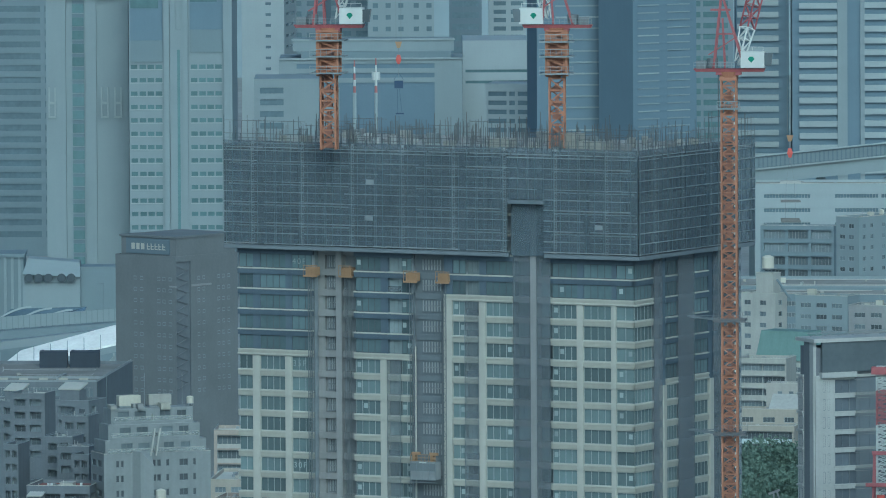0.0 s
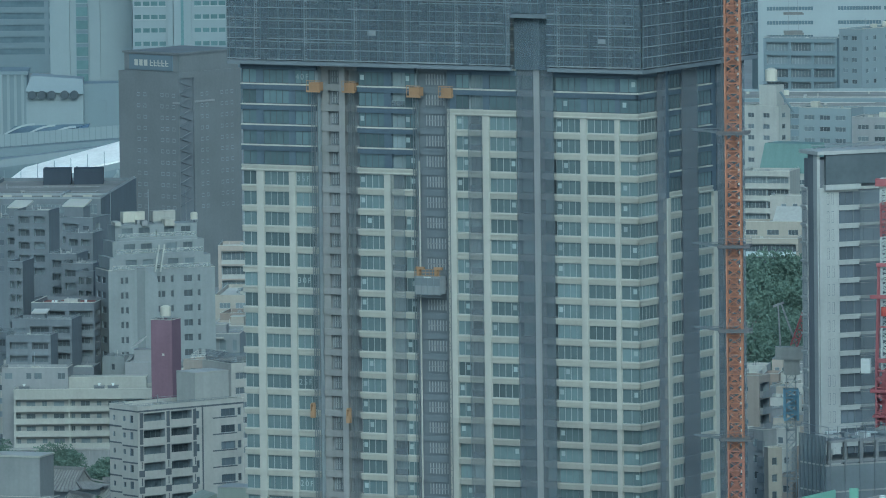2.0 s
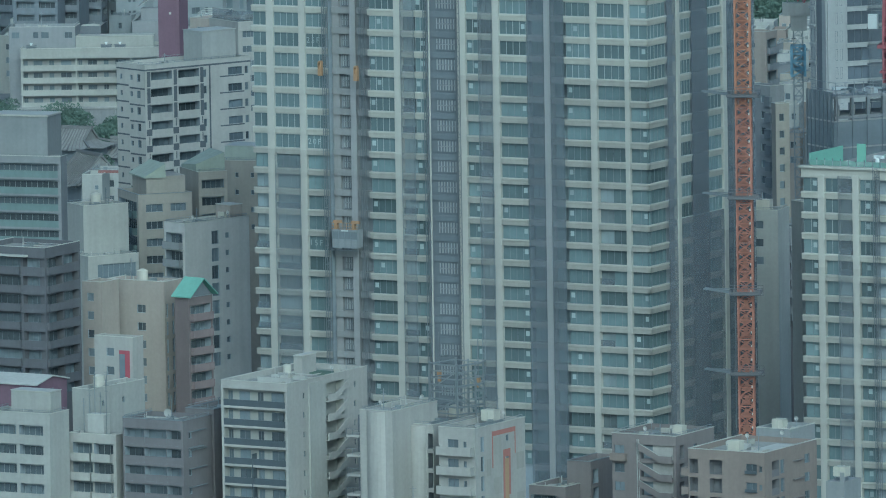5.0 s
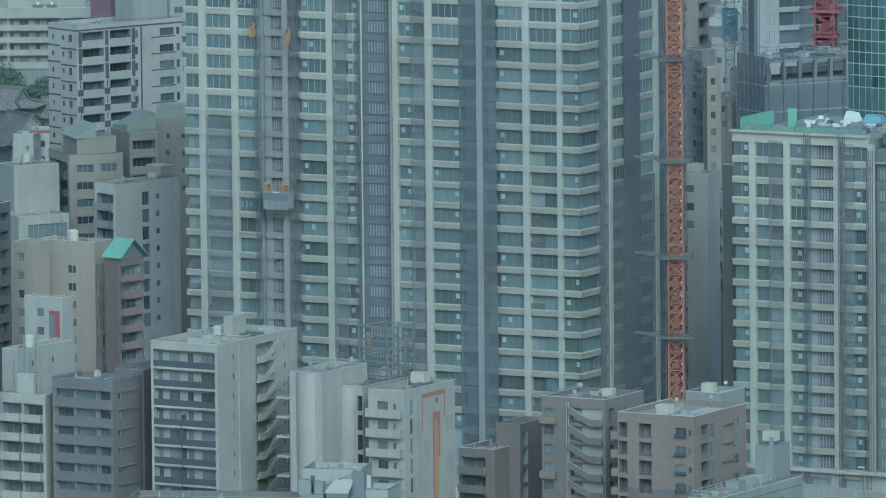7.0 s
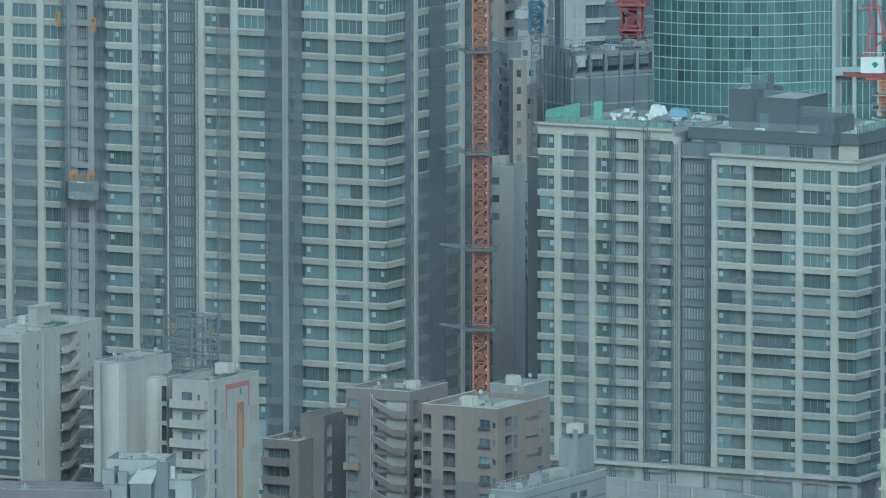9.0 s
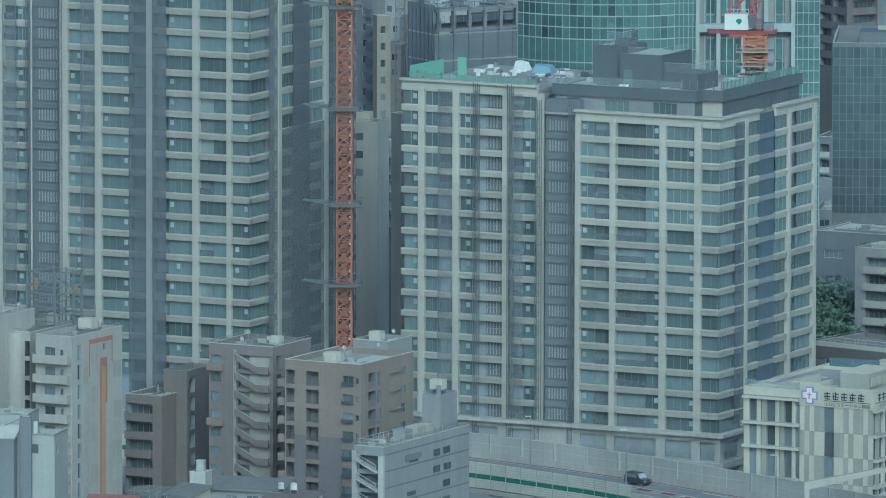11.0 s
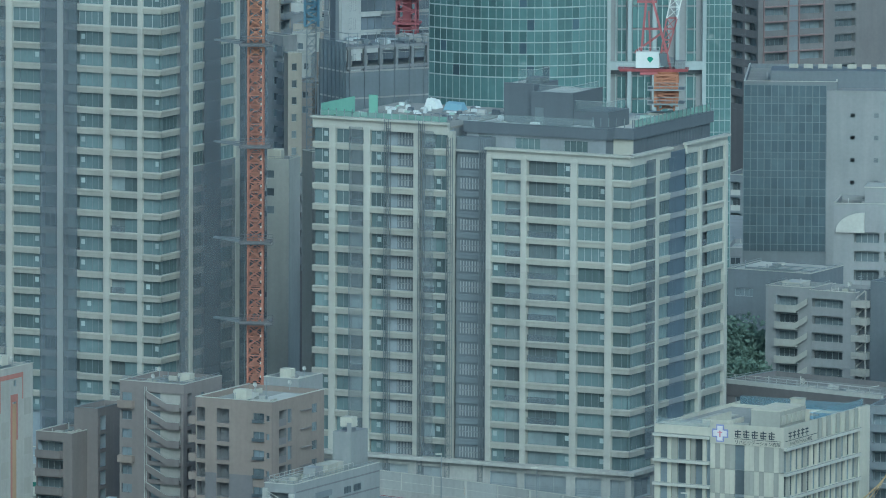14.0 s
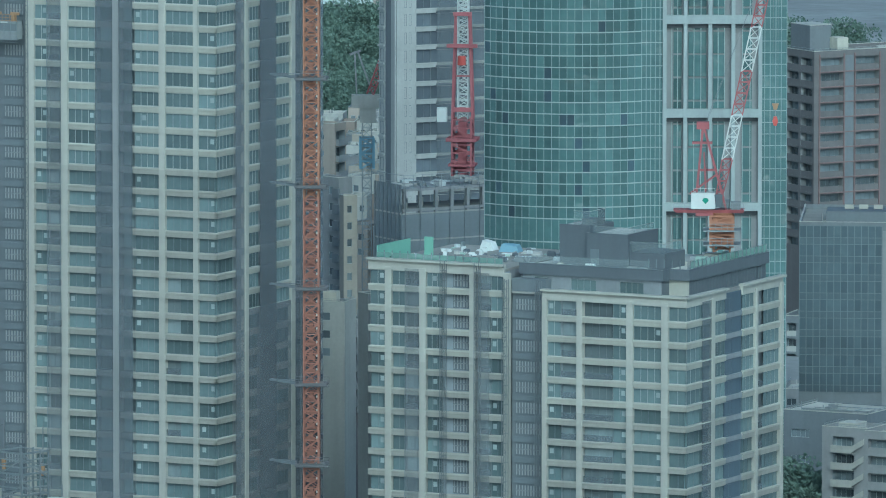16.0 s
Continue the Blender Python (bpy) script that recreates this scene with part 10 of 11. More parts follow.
b = block("low_building", "small pale house packed in below the wood", "building", 69.42, 2208, 27.06, 35, 5.0, 8, P_PALE, front=spread(-5.0, 0, [(1.3, "w"), (1.3, "w")], 0.8), right=(), floors=2, pitch=3.0, roof=ROOF)
b = block("low_building", "narrow beige building with a flat roof", "building", 74.21, 2211, 27.1, 35, 4.6, 8, P_BEIGE, front=spread(-4.6, 0, [(1.3, "w"), (1.3, "w")], 0.8), right=(), floors=2, pitch=3.0, roof=R_GREY)
b = block("low_building", "grey house with a roof terrace", "building", 78.51, 2220, 26.24, 20, 4.4, 8, P_GREY, front=spread(-4.4, 0, [(1.3, "w"), (1.3, "w")], 0.8), right=(), floors=2, pitch=3.0, roof=ROOF_PALE)
b = block("low_building", "low tan building among others", "building", 65.56, 2186, 24.27, 20, 5.4, 8, P_TAN, front=spread(-5.4, 0, [(1.3, "w"), (1.3, "w")], 0.8), right=(), floors=2, pitch=3.0, roof=ROOF_DARK)
b = block("low_building", "pale building with a metal roof", "building", 69.44, 2176, 26.31, 8, 3.6, 8, P_GREYWHITE, front=spread(-3.6, 0, [(1.3, "w"), (1.3, "w")], 0.8), right=(), floors=2, pitch=3.0, roof=R_GREY)
b = block("low_building", "brownish house with dark windows", "building", 74.9, 2187, 25.53, 20, 4.6, 8, P_TAUPE2, front=spread(-4.6, 0, [(1.3, "w"), (1.3, "w")], 0.8), right=(), floors=2, pitch=3.0, roof=ROOF_PALE)
b = block("low_building", "small pale house packed in below the wood", "building", 62.75, 2133, 24.94, 8, 4.8, 8, P_PALE, front=spread(-4.8, 0, [(1.3, "w"), (1.3, "w")], 0.8), right=(), floors=2, pitch=3.0, roof=ROOF_DARK)
b = block("low_building", "narrow beige building with a flat roof", "building", 68.2, 2133, 25.07, 35, 5.5, 8, P_BEIGE, front=spread(-5.5, 0, [(1.3, "w"), (1.3, "w")], 0.8), right=(), floors=2, pitch=3.0, roof=ROOF_DARK)
b = block("low_building", "grey house with a roof terrace", "building", 72.64, 2131, 24.82, 20, 3.6, 8, P_GREY, front=spread(-3.6, 0, [(1.3, "w"), (1.3, "w")], 0.8), right=(), floors=2, pitch=3.0, roof=ROOF_PALE)
b = block("low_building", "dark narrow building with pale balcony edges", "building", 149.63, 2060, 14.93, 20, 3.5, 10, P_SLATE, front=spread(-3.5, 0, [(2.0, "b")], 0.8), right=(), floors=6, pitch=3.0, roof=ROOF, look_front=dict(para=P_PALE), low=4)
b = block("low_building", "low grey building behind the hall", "building", 150.33, 1990, 9.22, 10, 9.2, 14, P_GREY, front=spread(-9.2, 0, [(1.6, "w"), (1.6, "w"), (1.6, "w")], 0.8), right=(), floors=2, pitch=3.0, roof=ROOF_PALE, low=2.5)

# ---- between and behind the two towers ----
b = block("apartment_house", "grey-brown apartment house with a dark lower half", "apartment building", 51.3, 1789.3, 45.9, 70, 5.7, 6.6, P_GREY, front=[(-5.0, -0.7, "B")], floors=12, pitch=2.95, top=1.0, look_front=dict(para=P_GREYWHITE, proud=0.8), low=26.9)
part("lower_cladding", S().box(0.0, 0.05, 0.1, 6.6, 0, 30.5), P_BROWN_D, b, "dark brown lower tiles")
for z in rows_of(b, 5, 2.95):
    put_window(b, "r", 0.9, z + 0.7, 1.3, 1.4, 2, -0.05, sash=FRAME_DARK)
    part("balcony", S().box(0.0, 0.9, 4.2, 6.4, z, z + 1.0), P_GREY, b)
part("dark_strip", S().box(0.0, 0.08, 2.9, 3.6, 0, 45.6), P_SLATE, b)
clutter(b, 5, 6, 1, 51, 1, 0)
b = block("apartment_house", "beige apartment house with balconies behind the crane", "apartment building", 56.6, 1959.2, 62.4, 30, 4.6, 4.5, P_BEIGE, right=[(0.6, 4.0, "B")], front=[(-3.5, -2.2, "s")], floors=6, look_right=dict(para=P_GREY, proud=0.6), low=49.1)
b = block("apartment_house", "grey apartment house with bay windows", "apartment building", 55.6, 1899.2, 58.6, 50, 6.4, 3.2, P_GREY, front=[(-5.4, -4.2, "w"), (-2.6, -1.4, "w")], floors=8, pitch=2.9, low=34.3)
for z in rows_of(b, 8, 2.9):
    part("bay", S().box(-1.2, 0.3, -0.5, 0.1, z + 0.3, z + 2.0), P_SLATE, b)
b = block("apartment_house", "pale narrow apartment house", "apartment building", 56.2, 1889.2, 56.5, 70, 2.0, 2.6, P_TAN, right=[(0.7, 1.6, "w")], floors=8, low=31.9)
b = block("low_building", "pale building with a roof tank behind the crane", "building", 53.1, 1779.2, 50.1, 20, 5.3, 6, P_PALE, front=[(-4, -2.6, "w")], floors=3, low=10.4)
water_tank(on(b, -3, 2, b["top"] - 0.8), 1.2)
b = block("apartment_house", "blue-grey tiled house with arched white windows", "apartment building", 55.6, 1736.0, 56.4, 60, 3.0, 3.6, P_BLUEGREY, right=[(0.7, 1.3, "w"), (2.2, 2.8, "w")], floors=10, look_right=dict(frame=LIP), low=16.6)

# white tower still being fitted out, with its podium and red crane
# This tower's darks are lifted and its white dimmed to paint in haze.
DEEP, DEEP_WALL = glazing("deep_blue_glass", (0.125, 0.155, 0.18), 0.3), paint("deep_slate_wall", (0.15, 0.175, 0.195))
WT_WHITE = paint("hazy_white_panel", (0.385, 0.42, 0.405))
t = thing("apartment_tower", "white and dark striped apartment tower being fitted out", "tower", 71.0, 2048.8, 0, 65)
s = S()
part("wall", S().box(-6.6, -0.3, 0.3, 30, 0, 95.0), DEEP_WALL, t)
for i in range(27):
    z = 89.6 - 3.5 * i
    if z < 40:
        break
    part("slab_edge", S().box(-0.4, 0.35, 4.0, 8.4, z - 0.9, z).box(0.35, 0.42, 4.0, 8.5, z - 0.2, z - 0.02), WT_WHITE, t)
    part("slab_edge", S().box(-0.4, 0.3, 8.4, 30, z - 0.5, z).box(0.32, 0.36, 8.4, 30, z - 1.05, z - 0.98), CONCRETE, t)
    put_window(t, "r", 4.4, z - 3.5, 3.0, 2.75, 2, 0.12, sash=FRAME_DARK, glass=DEEP)
    put_window(t, "r", 7.6, z - 3.5, 8.6, 2.75, 4, 0.2, sash=FRAME_DARK, glass=DEEP)
    put_window(t, "r", 16.4, z - 3.5, 8.0, 2.75, 4, 0.12, sash=FRAME_DARK, glass=DEEP)
    put_window(t, "r", 1.6, z - 3.2, 0.5, 2.2, 1, -0.33, sash=FRAME_DARK, glass=DEEP)
    put_window(t, "r", 2.6, z - 3.2, 0.5, 2.2, 1, -0.33, sash=FRAME_DARK, glass=DEEP)
    put_window(t, "f", -6.1, z - 3.3, 1.4, 2.4, 1, -0.3, sash=FRAME_DARK, glass=DEEP)
    part("ledge", S().box(-6.9, -4.4, -0.5, 0.3, z - 0.5, z - 0.1), WT_WHITE, t)
part("corner_wall", S().box(-0.3, 0.3, 0.0, 4.2, 0, 89.6), WT_WHITE, t, "white corner wall")
part("slab_net", S().box(0.5, 0.52, 8.6, 30, 40, 89), RECESS_NET, t, "thin grey net over the unfinished storeys")
part("corner_wall", S().box(-1.6, 0, -0.3, 0.3, 0, 96), WT_WHITE, t)
part("corner_wall", S().box(-6.7, -4.4, -0.25, 0.3, 0, 89), WT_WHITE, t)
part("glass_strip", S().box(-4.3, -1.7, -0.1, 0.3, 0, 96.5), P_SLATE, t, "slate strip")
part("crown_glass", S().box(-0.2, 0.5, 1.4, 30, 90.2, 96.0).box(0.5, 0.6, 1.4, 30, 93, 93.4), GLASS, t)
part("crown_ledge", S().box(-0.3, 1.2, 1.0, 8.5, 89.2, 90.2).box(-7, 0.9, -0.6, 30, 96.0, 96.7), WT_WHITE, t)
r = S()
for i in range(9):
    r.bar((-6, 2 + 3 * i, 96.7), (0, 4 + 3 * i, 98.2), 0.12).bar((-5, 1 + 3 * i, 97.4), (-5, 4 + 3 * i, 97.4), 0.15)
part("roof_frames", r, STEEL, t)
t = thing("podium_site", "net-wrapped podium under construction with steel on its deck", "construction site", 69.9, 1983.8, 0, 62)
part("frame_wall", S().box(-9.3, 0, 0, 26, 0, 41), P_SLATE, t)
for z in (44.0, 47.8):
    part("slab", S().box(-9.3, 0.2, 0.0, 26, z - 0.5, z), CONCRETE_DARK, t)
for i in range(8):
    part("column", S().box(-0.6, 0.0, 0.3 + 3.4 * i, 0.9 + 3.4 * i, 41, 47.3), CONCRETE_DARK, t)
part("net", S().box(-9.5, 0.4, -0.4, -0.38, 0, 48.6), PODIUM_NET, t, "grey net hung in tall strips")
part("net", S().box(0.4, 0.42, -0.4, 26, 0, 43.2), PODIUM_NET, t, "grey net")
for i in range(7):
    part("net_fold", S().bar((-9.3 + 1.5 * i, -0.5, 0), (-9.3 + 1.5 * i, -0.5, 48.6), 0.22), FRAME_DARK, t)
for i in range(22):
    part("shoring_post", S().bar((-1.0 - (i * 1.7) % 5, 1.0 + 1.12 * i, 44.0), (-1.0 - (i * 1.7) % 5, 1.0 + 1.12 * i, 47.3), 0.14).box(-1.5 - (i * 1.7) % 5, -0.6 - (i * 1.7) % 5, 0.8 + 1.12 * i, 1.3 + 1.12 * i, 44.0, 44.4 + (i % 3) * 0.6), (LIP, CONCRETE, STEEL, PLANK)[i % 4], t)
for z in (20, 26, 32, 38, 43):
    part("band", S().box(-9.6, 0.5, -0.5, -0.4, z, z + 0.3).box(0.43, 0.5, -0.4, 26, z, z + 0.3), CONCRETE, t)
r = S()
for i in range(14):
    r.bar((0.3, 0.2 + 2.0 * i, 47.8), (0.3, 0.2 + 2.0 * i, 50.4), 0.1)
for zz in (48.9, 50.3):
    r.bar((0.3, 0, zz), (0.3, 26, zz), 0.09).bar((-9.2, 0, zz), (0.3, 0, zz), 0.09)
part("guard_frame", r, STEEL, t)
for i in range(9):
    part("net_post", S().bar((0.5, 0.4 + 3.2 * i, 0), (0.5, 0.4 + 3.2 * i, 48.4), 0.1), STEEL_DARK, t)
rnd = random.Random(21)
for i in range(40):
    x, y, w, d = -rnd.uniform(1, 8.5), rnd.uniform(0.8, 24), rnd.uniform(0.4, 1.6), rnd.uniform(0.3, 0.8)
    lone("steel_pack", S().box(-w, w, -d, d, 0, rnd.uniform(0.2, 1.2)), rnd.choice((STEEL, STEEL_DARK, PLANK, CONCRETE, CANVAS)), "stack of steel and formwork on the podium deck", "building material", on(t, x, y, 47.8, rnd.uniform(0, 90)), "podium stores")
t = thing("tower_crane", "red and white climbing crane mast beside the white tower", "crane", 82.0, 2005.0, 47.8, 10, "tower cranes")
# Crane red dulled by haze painted into the colour.
RED_HAZE = paint("hazy_red_crane_paint", (0.33, 0.125, 0.135))
part("base", S().lattice((0, 0, 0), (0, 0, 11), 3.6, 7, 0.22), RED_HAZE, t)
part("platform", S().box(-2.9, 2.9, -2.4, 2.4, 6.9, 7.5), RED_HAZE, t, "red climbing platform")
part("platform", S().box(-2.5, 2.5, -2.2, 2.2, 2.2, 2.6), RED_HAZE, t, "red climbing platform")
part("base_core", S().box(-0.8, 0.8, -0.6, 0.6, 0.2, 10.5), RED_HAZE, t)
part("frame", S().bar((-1.9, -0.6, 11), (-1.3, -0.6, 31), 0.42).bar((1.9, -0.6, 11), (1.3, -0.6, 31), 0.42).bar((-1.9, 1.6, 11), (-1.3, 1.6, 31), 0.3).bar((1.9, 1.6, 11), (1.3, 1.6, 31), 0.3).box(-1.7, 1.7, -0.7, -0.5, 19.0, 19.3).box(-1.9, 1.9, -0.8, -0.4, 12.4, 13.2), RED_HAZE, t)
part("frame", S().box(-2.9, 2.9, -1.3, -0.9, 24.5, 25.2).box(-1.7, 1.7, -1.2, -0.9, 30.5, 31.2), RED_HAZE, t)
for i, (z0, z1) in enumerate(((11, 21.5), (21.5, 29.5), (29.5, 36), (36, 42.5), (42.5, 47))):
    part("mast_section", S().lattice((0, 0.6, z0), (0, 0.6, z1), 1.9, 9, 0.13), CAB if i % 2 == 0 or i == 1 else RED_HAZE, t)
part("head", S().box(-1.8, 1.8, -1, 1, 45.6, 47.0), RED_HAZE, t)
part("cab", S().box(-4.7, -2.9, -1.6, 0, 10.5, 13.2).box(-4.5, -3.1, -1.65, -1.6, 10.9, 12.2), (CAB, GLASS), t, "white cab")
part("drum", S().tube(0, -1.6, 21.3, 23.0, 0.8, 0.8, 12), RED_HOOK, t)
t = thing("tower_crane", "small grey luffing crane with blue mast", "crane", 67.0, 2098.9, 0, 0, "tower cranes")
part("mast", S().lattice((0, 0, 0), (0, 0, 52), 1.8, 26, 0.12), STEEL, t)
part("climbing_cage", S().lattice((0, 0, 40), (0, 0, 46), 2.6, 4, 0.3), BLUE, t, "blue climbing cage")
part("head", S().box(-3.0, 3.2, -1.3, 1.3, 52, 54.5).box(-1.4, 1.8, -1, 1, 49, 52), P_GREYWHITE, t)
part("apex", S().bar((-2, 0, 54.5), (-2.4, 0, 63), 0.3).bar((1.2, 0, 54.5), (-1.8, 0, 63), 0.35).bar((-3.4, 0, 62.4), (-1.2, 0, 63.2), 0.4), P_GREY, t)
part("jib", S().lattice((0.6, 0, 54.5), (3.0, 0, 61), 1.3, 4, 0.16), RED, t)
part("jib", S().lattice((3.0, 0, 61), (7.0, 0, 71.5), 1.3, 7, 0.16), CAB, t)


# green glass tower with a rounded front
def build_glass_tower():
    t = thing("glass_tower", "tall green glass office tower with a rounded front", "office tower", 0, 0, 0)
    cyan = glazing("green_curtain_glass", (0.1, 0.176, 0.178), 0.26, 0.12, wave=0.8, spec=0.6)
    # Overlay glass: the darkness of rooms behind is put into its colour.
    dim = glazing("unlit_room_glass", (0.065, 0.105, 0.13), 0.3, 0.15, wave=0.4, spec=0.4)
    rail = paint("pale_transom", (0.34, 0.43, 0.425), metal=0.2)
    rnd = random.Random(8)
    mull = paint("pale_mullion", (0.27, 0.36, 0.36), metal=0.2)
    top, cx, cy, r = 128.0, 96.5, 1870.0, 23.0
    a0, a1, n = radians(-49), radians(27), 22
    pts = [(cx + r * math.sin(a0 + (a1 - a0) * i / n) * 0.97, cy - r * math.cos(a0 + (a1 - a0) * i / n)) for i in range(n + 1)]
    floor_h = 4.05
    floors = int(top / floor_h)
    for i in range(n):
        (x0, y0), (x1, y1) = pts[i], pts[i + 1]
        part("mullion", S().bar((x0, y0 - 0.1, 0), (x0, y0 - 0.1, top), 0.10), mull, t)
    for f in range(3, floors):
        z = f * floor_h
        for i in range(n):
            (x0, y0), (x1, y1) = pts[i], pts[i + 1]
            if 13 < f < 24:
                part("pane", S().face([(x0, y0, z), (x1, y1, z), (x1, y1, z + floor_h), (x0, y0, z + floor_h)]), cyan, t)
                if rnd.random() < 0.09:
                    zl, zh = z + 0.08, z + floor_h * 0.5 - 0.04
                    part("vision_pane", S().face([(x0, y0 - 0.03, zl), (x1, y1 - 0.03, zl), (x1, y1 - 0.03, zh), (x0, y0 - 0.03, zh)]), dim, t, "darker pane of an unlit room")
        for dz in (0.0, floor_h * 0.5) if 13 < f < 24 else (0.0,):
            s = S()
            for i in range(n):
                (x0, y0), (x1, y1) = pts[i], pts[i + 1]
                s.bar((x0, y0 - 0.06, z + dz), (x1, y1 - 0.06, z + dz), 0.2 if dz == 0 else 0.17)
            part("transom", s, rail, t)
    for zl, zh in ((0, 14 * floor_h), (24 * floor_h, top)):
        s = S()
        for i in range(n):
            (x0, y0), (x1, y1) = pts[i], pts[i + 1]
            s.face([(x0, y0, zl), (x1, y1, zl), (x1, y1, zh), (x0, y0, zh)])
        part("other_glass", s, cyan, t)
    # flat wing and white framed wing
    xa, xb, xc, xd = pts[-1][0], 110.6, 127.2, 132.0
    ya = pts[-1][1]
    part("wing_glass", S().box(xa, xb, ya, ya + 20, 0, top).box(xc, xd, ya + 2.5, ya + 20, 0, top), cyan, t)
    part("wing_wall", S().box(xb, xc, ya + 1.2, ya + 20, 0, top), P_GREY, t)
    for k in range(6):
        part("mullion", S().box(xa + (xb - xa) * k / 5 - 0.07, xa + (xb - xa) * k / 5 + 0.07, ya - 0.1, ya, 0, top), mull, t)
        part("mullion", S().box(xc + (xd - xc) * k / 5 - 0.07, xc + (xd - xc) * k / 5 + 0.07, ya + 2.4, ya + 2.5, 0, top), mull, t)
    s = S()
    for f in range(floors * 2):
        z = f * floor_h / 2
        s.box(xa, xb, ya - 0.08, ya, z, z + 0.12).box(xc, xd, ya + 2.42, ya + 2.5, z, z + 0.12)
    part("transom", s, rail, t)
    frame_w = paint("pale_steel_frame", (0.315, 0.38, 0.378))
    bays = [xb, xb + 3.6, xb + 7.9, xb + 11.9, xc]
    for x in bays:
        part("column", S().box(x - 0.34, x + 0.34, ya - 0.5, ya + 0.6, 0, top), frame_w, t)
    for z in range(0, 8):
        zz = 57.6 - 32.4 + 16.3 * z
        part("beam", S().box(xb, xc, ya - 0.6, ya + 0.5, zz, zz + 1.5), frame_w, t)
        # Solid black strip below each beam, painting in the beam's shade.
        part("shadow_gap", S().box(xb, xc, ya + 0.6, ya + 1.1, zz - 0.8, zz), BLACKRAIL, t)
    for f in range(12, floors):
        for j in range(4):
            part("bay_glass", S().box(bays[j] + (0.6 if j in (1, 2) else 1.6), bays[j + 1] - (0.6 if j in (0, 1) else 1.4), ya + 0.9, ya + 1.0, f * floor_h + 0.15, f * floor_h + 3.85), cyan, t)
    for j in range(4):
        for k in (0.36, 0.64):
            x = bays[j] + (bays[j + 1] - bays[j]) * k
            part("bay_mullion", S().box(x - 0.08, x + 0.08, ya + 0.7, ya + 0.9, 0, top), rail, t)
    return t


build_glass_tower()

BR_WALL = paint("slate_brown_tile", (0.15, 0.155, 0.155))
BR_EDGE = paint("reddish_brown_edge", (0.2, 0.155, 0.15))
b = block("apartment_tower", "dark brown apartment tower with recessed balconies", "tower", 153, 2072.0, 65.18, 60, 10.0, 40, BR_WALL, front=[(-9.5, -5.4, "b"), (-4.6, -0.7, "b")], right=[(1.3, 6.8, "b"), (9.6, 15.2, "b"), (18, 23, "b")], floors=13, pitch=2.95, top=1.0, inner=P_GREY, look_front=dict(para=BR_WALL, frame=FRAME_DARK), roof=ROOF_PALE, low=18)
# Flat slate strip on the face; its colour stands for a shaded recess.
part("dark_recess", S().box(0, 0.06, 7.2, 9.2, 0, b["top"] - 1), P_SLATE, b)
for a in (1.1, 6.9, 9.4, 15.3):
    part("pier_edge", S().box(0, 0.25, a, a + 0.25, 0, b["top"] - 0.6), BR_EDGE, b, "reddish brown pier edge")
for z in rows_of(b, 13, 2.95):
    part("string_course", S().box(0.02, 0.2, 1.2, 15.4, z - 0.3, z - 0.05), BR_EDGE, b)
roof_hut(b, -9.6, -3.0, 1.0, 6.0, 5.6, P_SLATE)
water_tank(on(b, -2, 7.0, b["top"] - 0.8), 1.6)
# dark curtain-wall office
def sum_boxes(boxes):
    s = S()
    for q in boxes:
        s.box(*q)
    return s


b = block("office_building", "dark glass curtain-wall office with a pale concrete end", "office building", 154.0, 1893.8, 50.9, 6, 16.6, 30, P_SLATE, floors=0, roof=ROOF, low=14.8)
cw, cw2 = glazing("smoky_curtain_glass", (0.105, 0.145, 0.165), 0.2, 0.1), glazing("smoky_spandrel_glass", (0.112, 0.152, 0.172), 0.1, 0.2)
line_grey = paint("grey_mullion", (0.165, 0.21, 0.228))
for f in range(9):
    for k in range(12):
        part("pane", S().box(-16.5 + 1.22 * k, -15.4 + 1.22 * k, -0.2, -0.12, 48.2 - 3.3 * f, 50.2 - 3.3 * f), cw, b)
    part("spandrel", S().box(-16.5, -1.9, -0.18, -0.1, 46.95 - 3.3 * f, 48.1 - 3.3 * f), cw2, b)
    part("mullions", sum_boxes([(-16.6 + 1.22 * k, -16.48 + 1.22 * k, -0.3, -0.1, 46.95 - 3.3 * f, 50.2 - 3.3 * f) for k in range(13)]), line_grey, b)
    part("transom", S().box(-16.6, -1.8, -0.26, -0.12, 50.2 - 3.3 * f, 50.3 - 3.3 * f).box(-16.6, -1.8, -0.26, -0.12, 48.1 - 3.3 * f, 48.2 - 3.3 * f), line_grey, b)
part("end_wall", S().box(-1.8, 10.6, -0.3, 20, 0, 49.4), P_GREY, b, "grey concrete end wall")
for f in range(9):
    for a in (2.4, 6.6):
        put_window(b, "f", a, 44.6 - 4.0 * f, 0.8, 0.8, 1, -0.36, sash=P_SLATE, glass=P_SLATE)
        part("vent", S().box(a - 0.7, a + 1.3, -0.36, -0.3, 46.0 - 4.0 * f, 46.6 - 4.0 * f), P_GREY, b)
    part("stair_landing", S().box(10.6, 16.5, -1.0, 6, 43.5 - 3.9 * f, 44.9 - 3.9 * f), P_BLUEGREY, b)
part("roof_screen", S().box(-12, 15, 4, 12, 49.4, 52.4), LK_WALL, b)
for i in range(7):
    ac_unit(on(b, -8 + 2.6 * i, 8, 52.4), 1.6)
b = block("low_hall", "low grey hall with a pale flat roof edge", "hall", 144.5, 1829.3, 24.6, 30, 15.9, 13.0, LK_WALL, front=[(-8, -4, "w"), (-14.5, -11, "w")], floors=2, pitch=4.5, roof=ROOF_PALE, parapet=0.12, low=11)
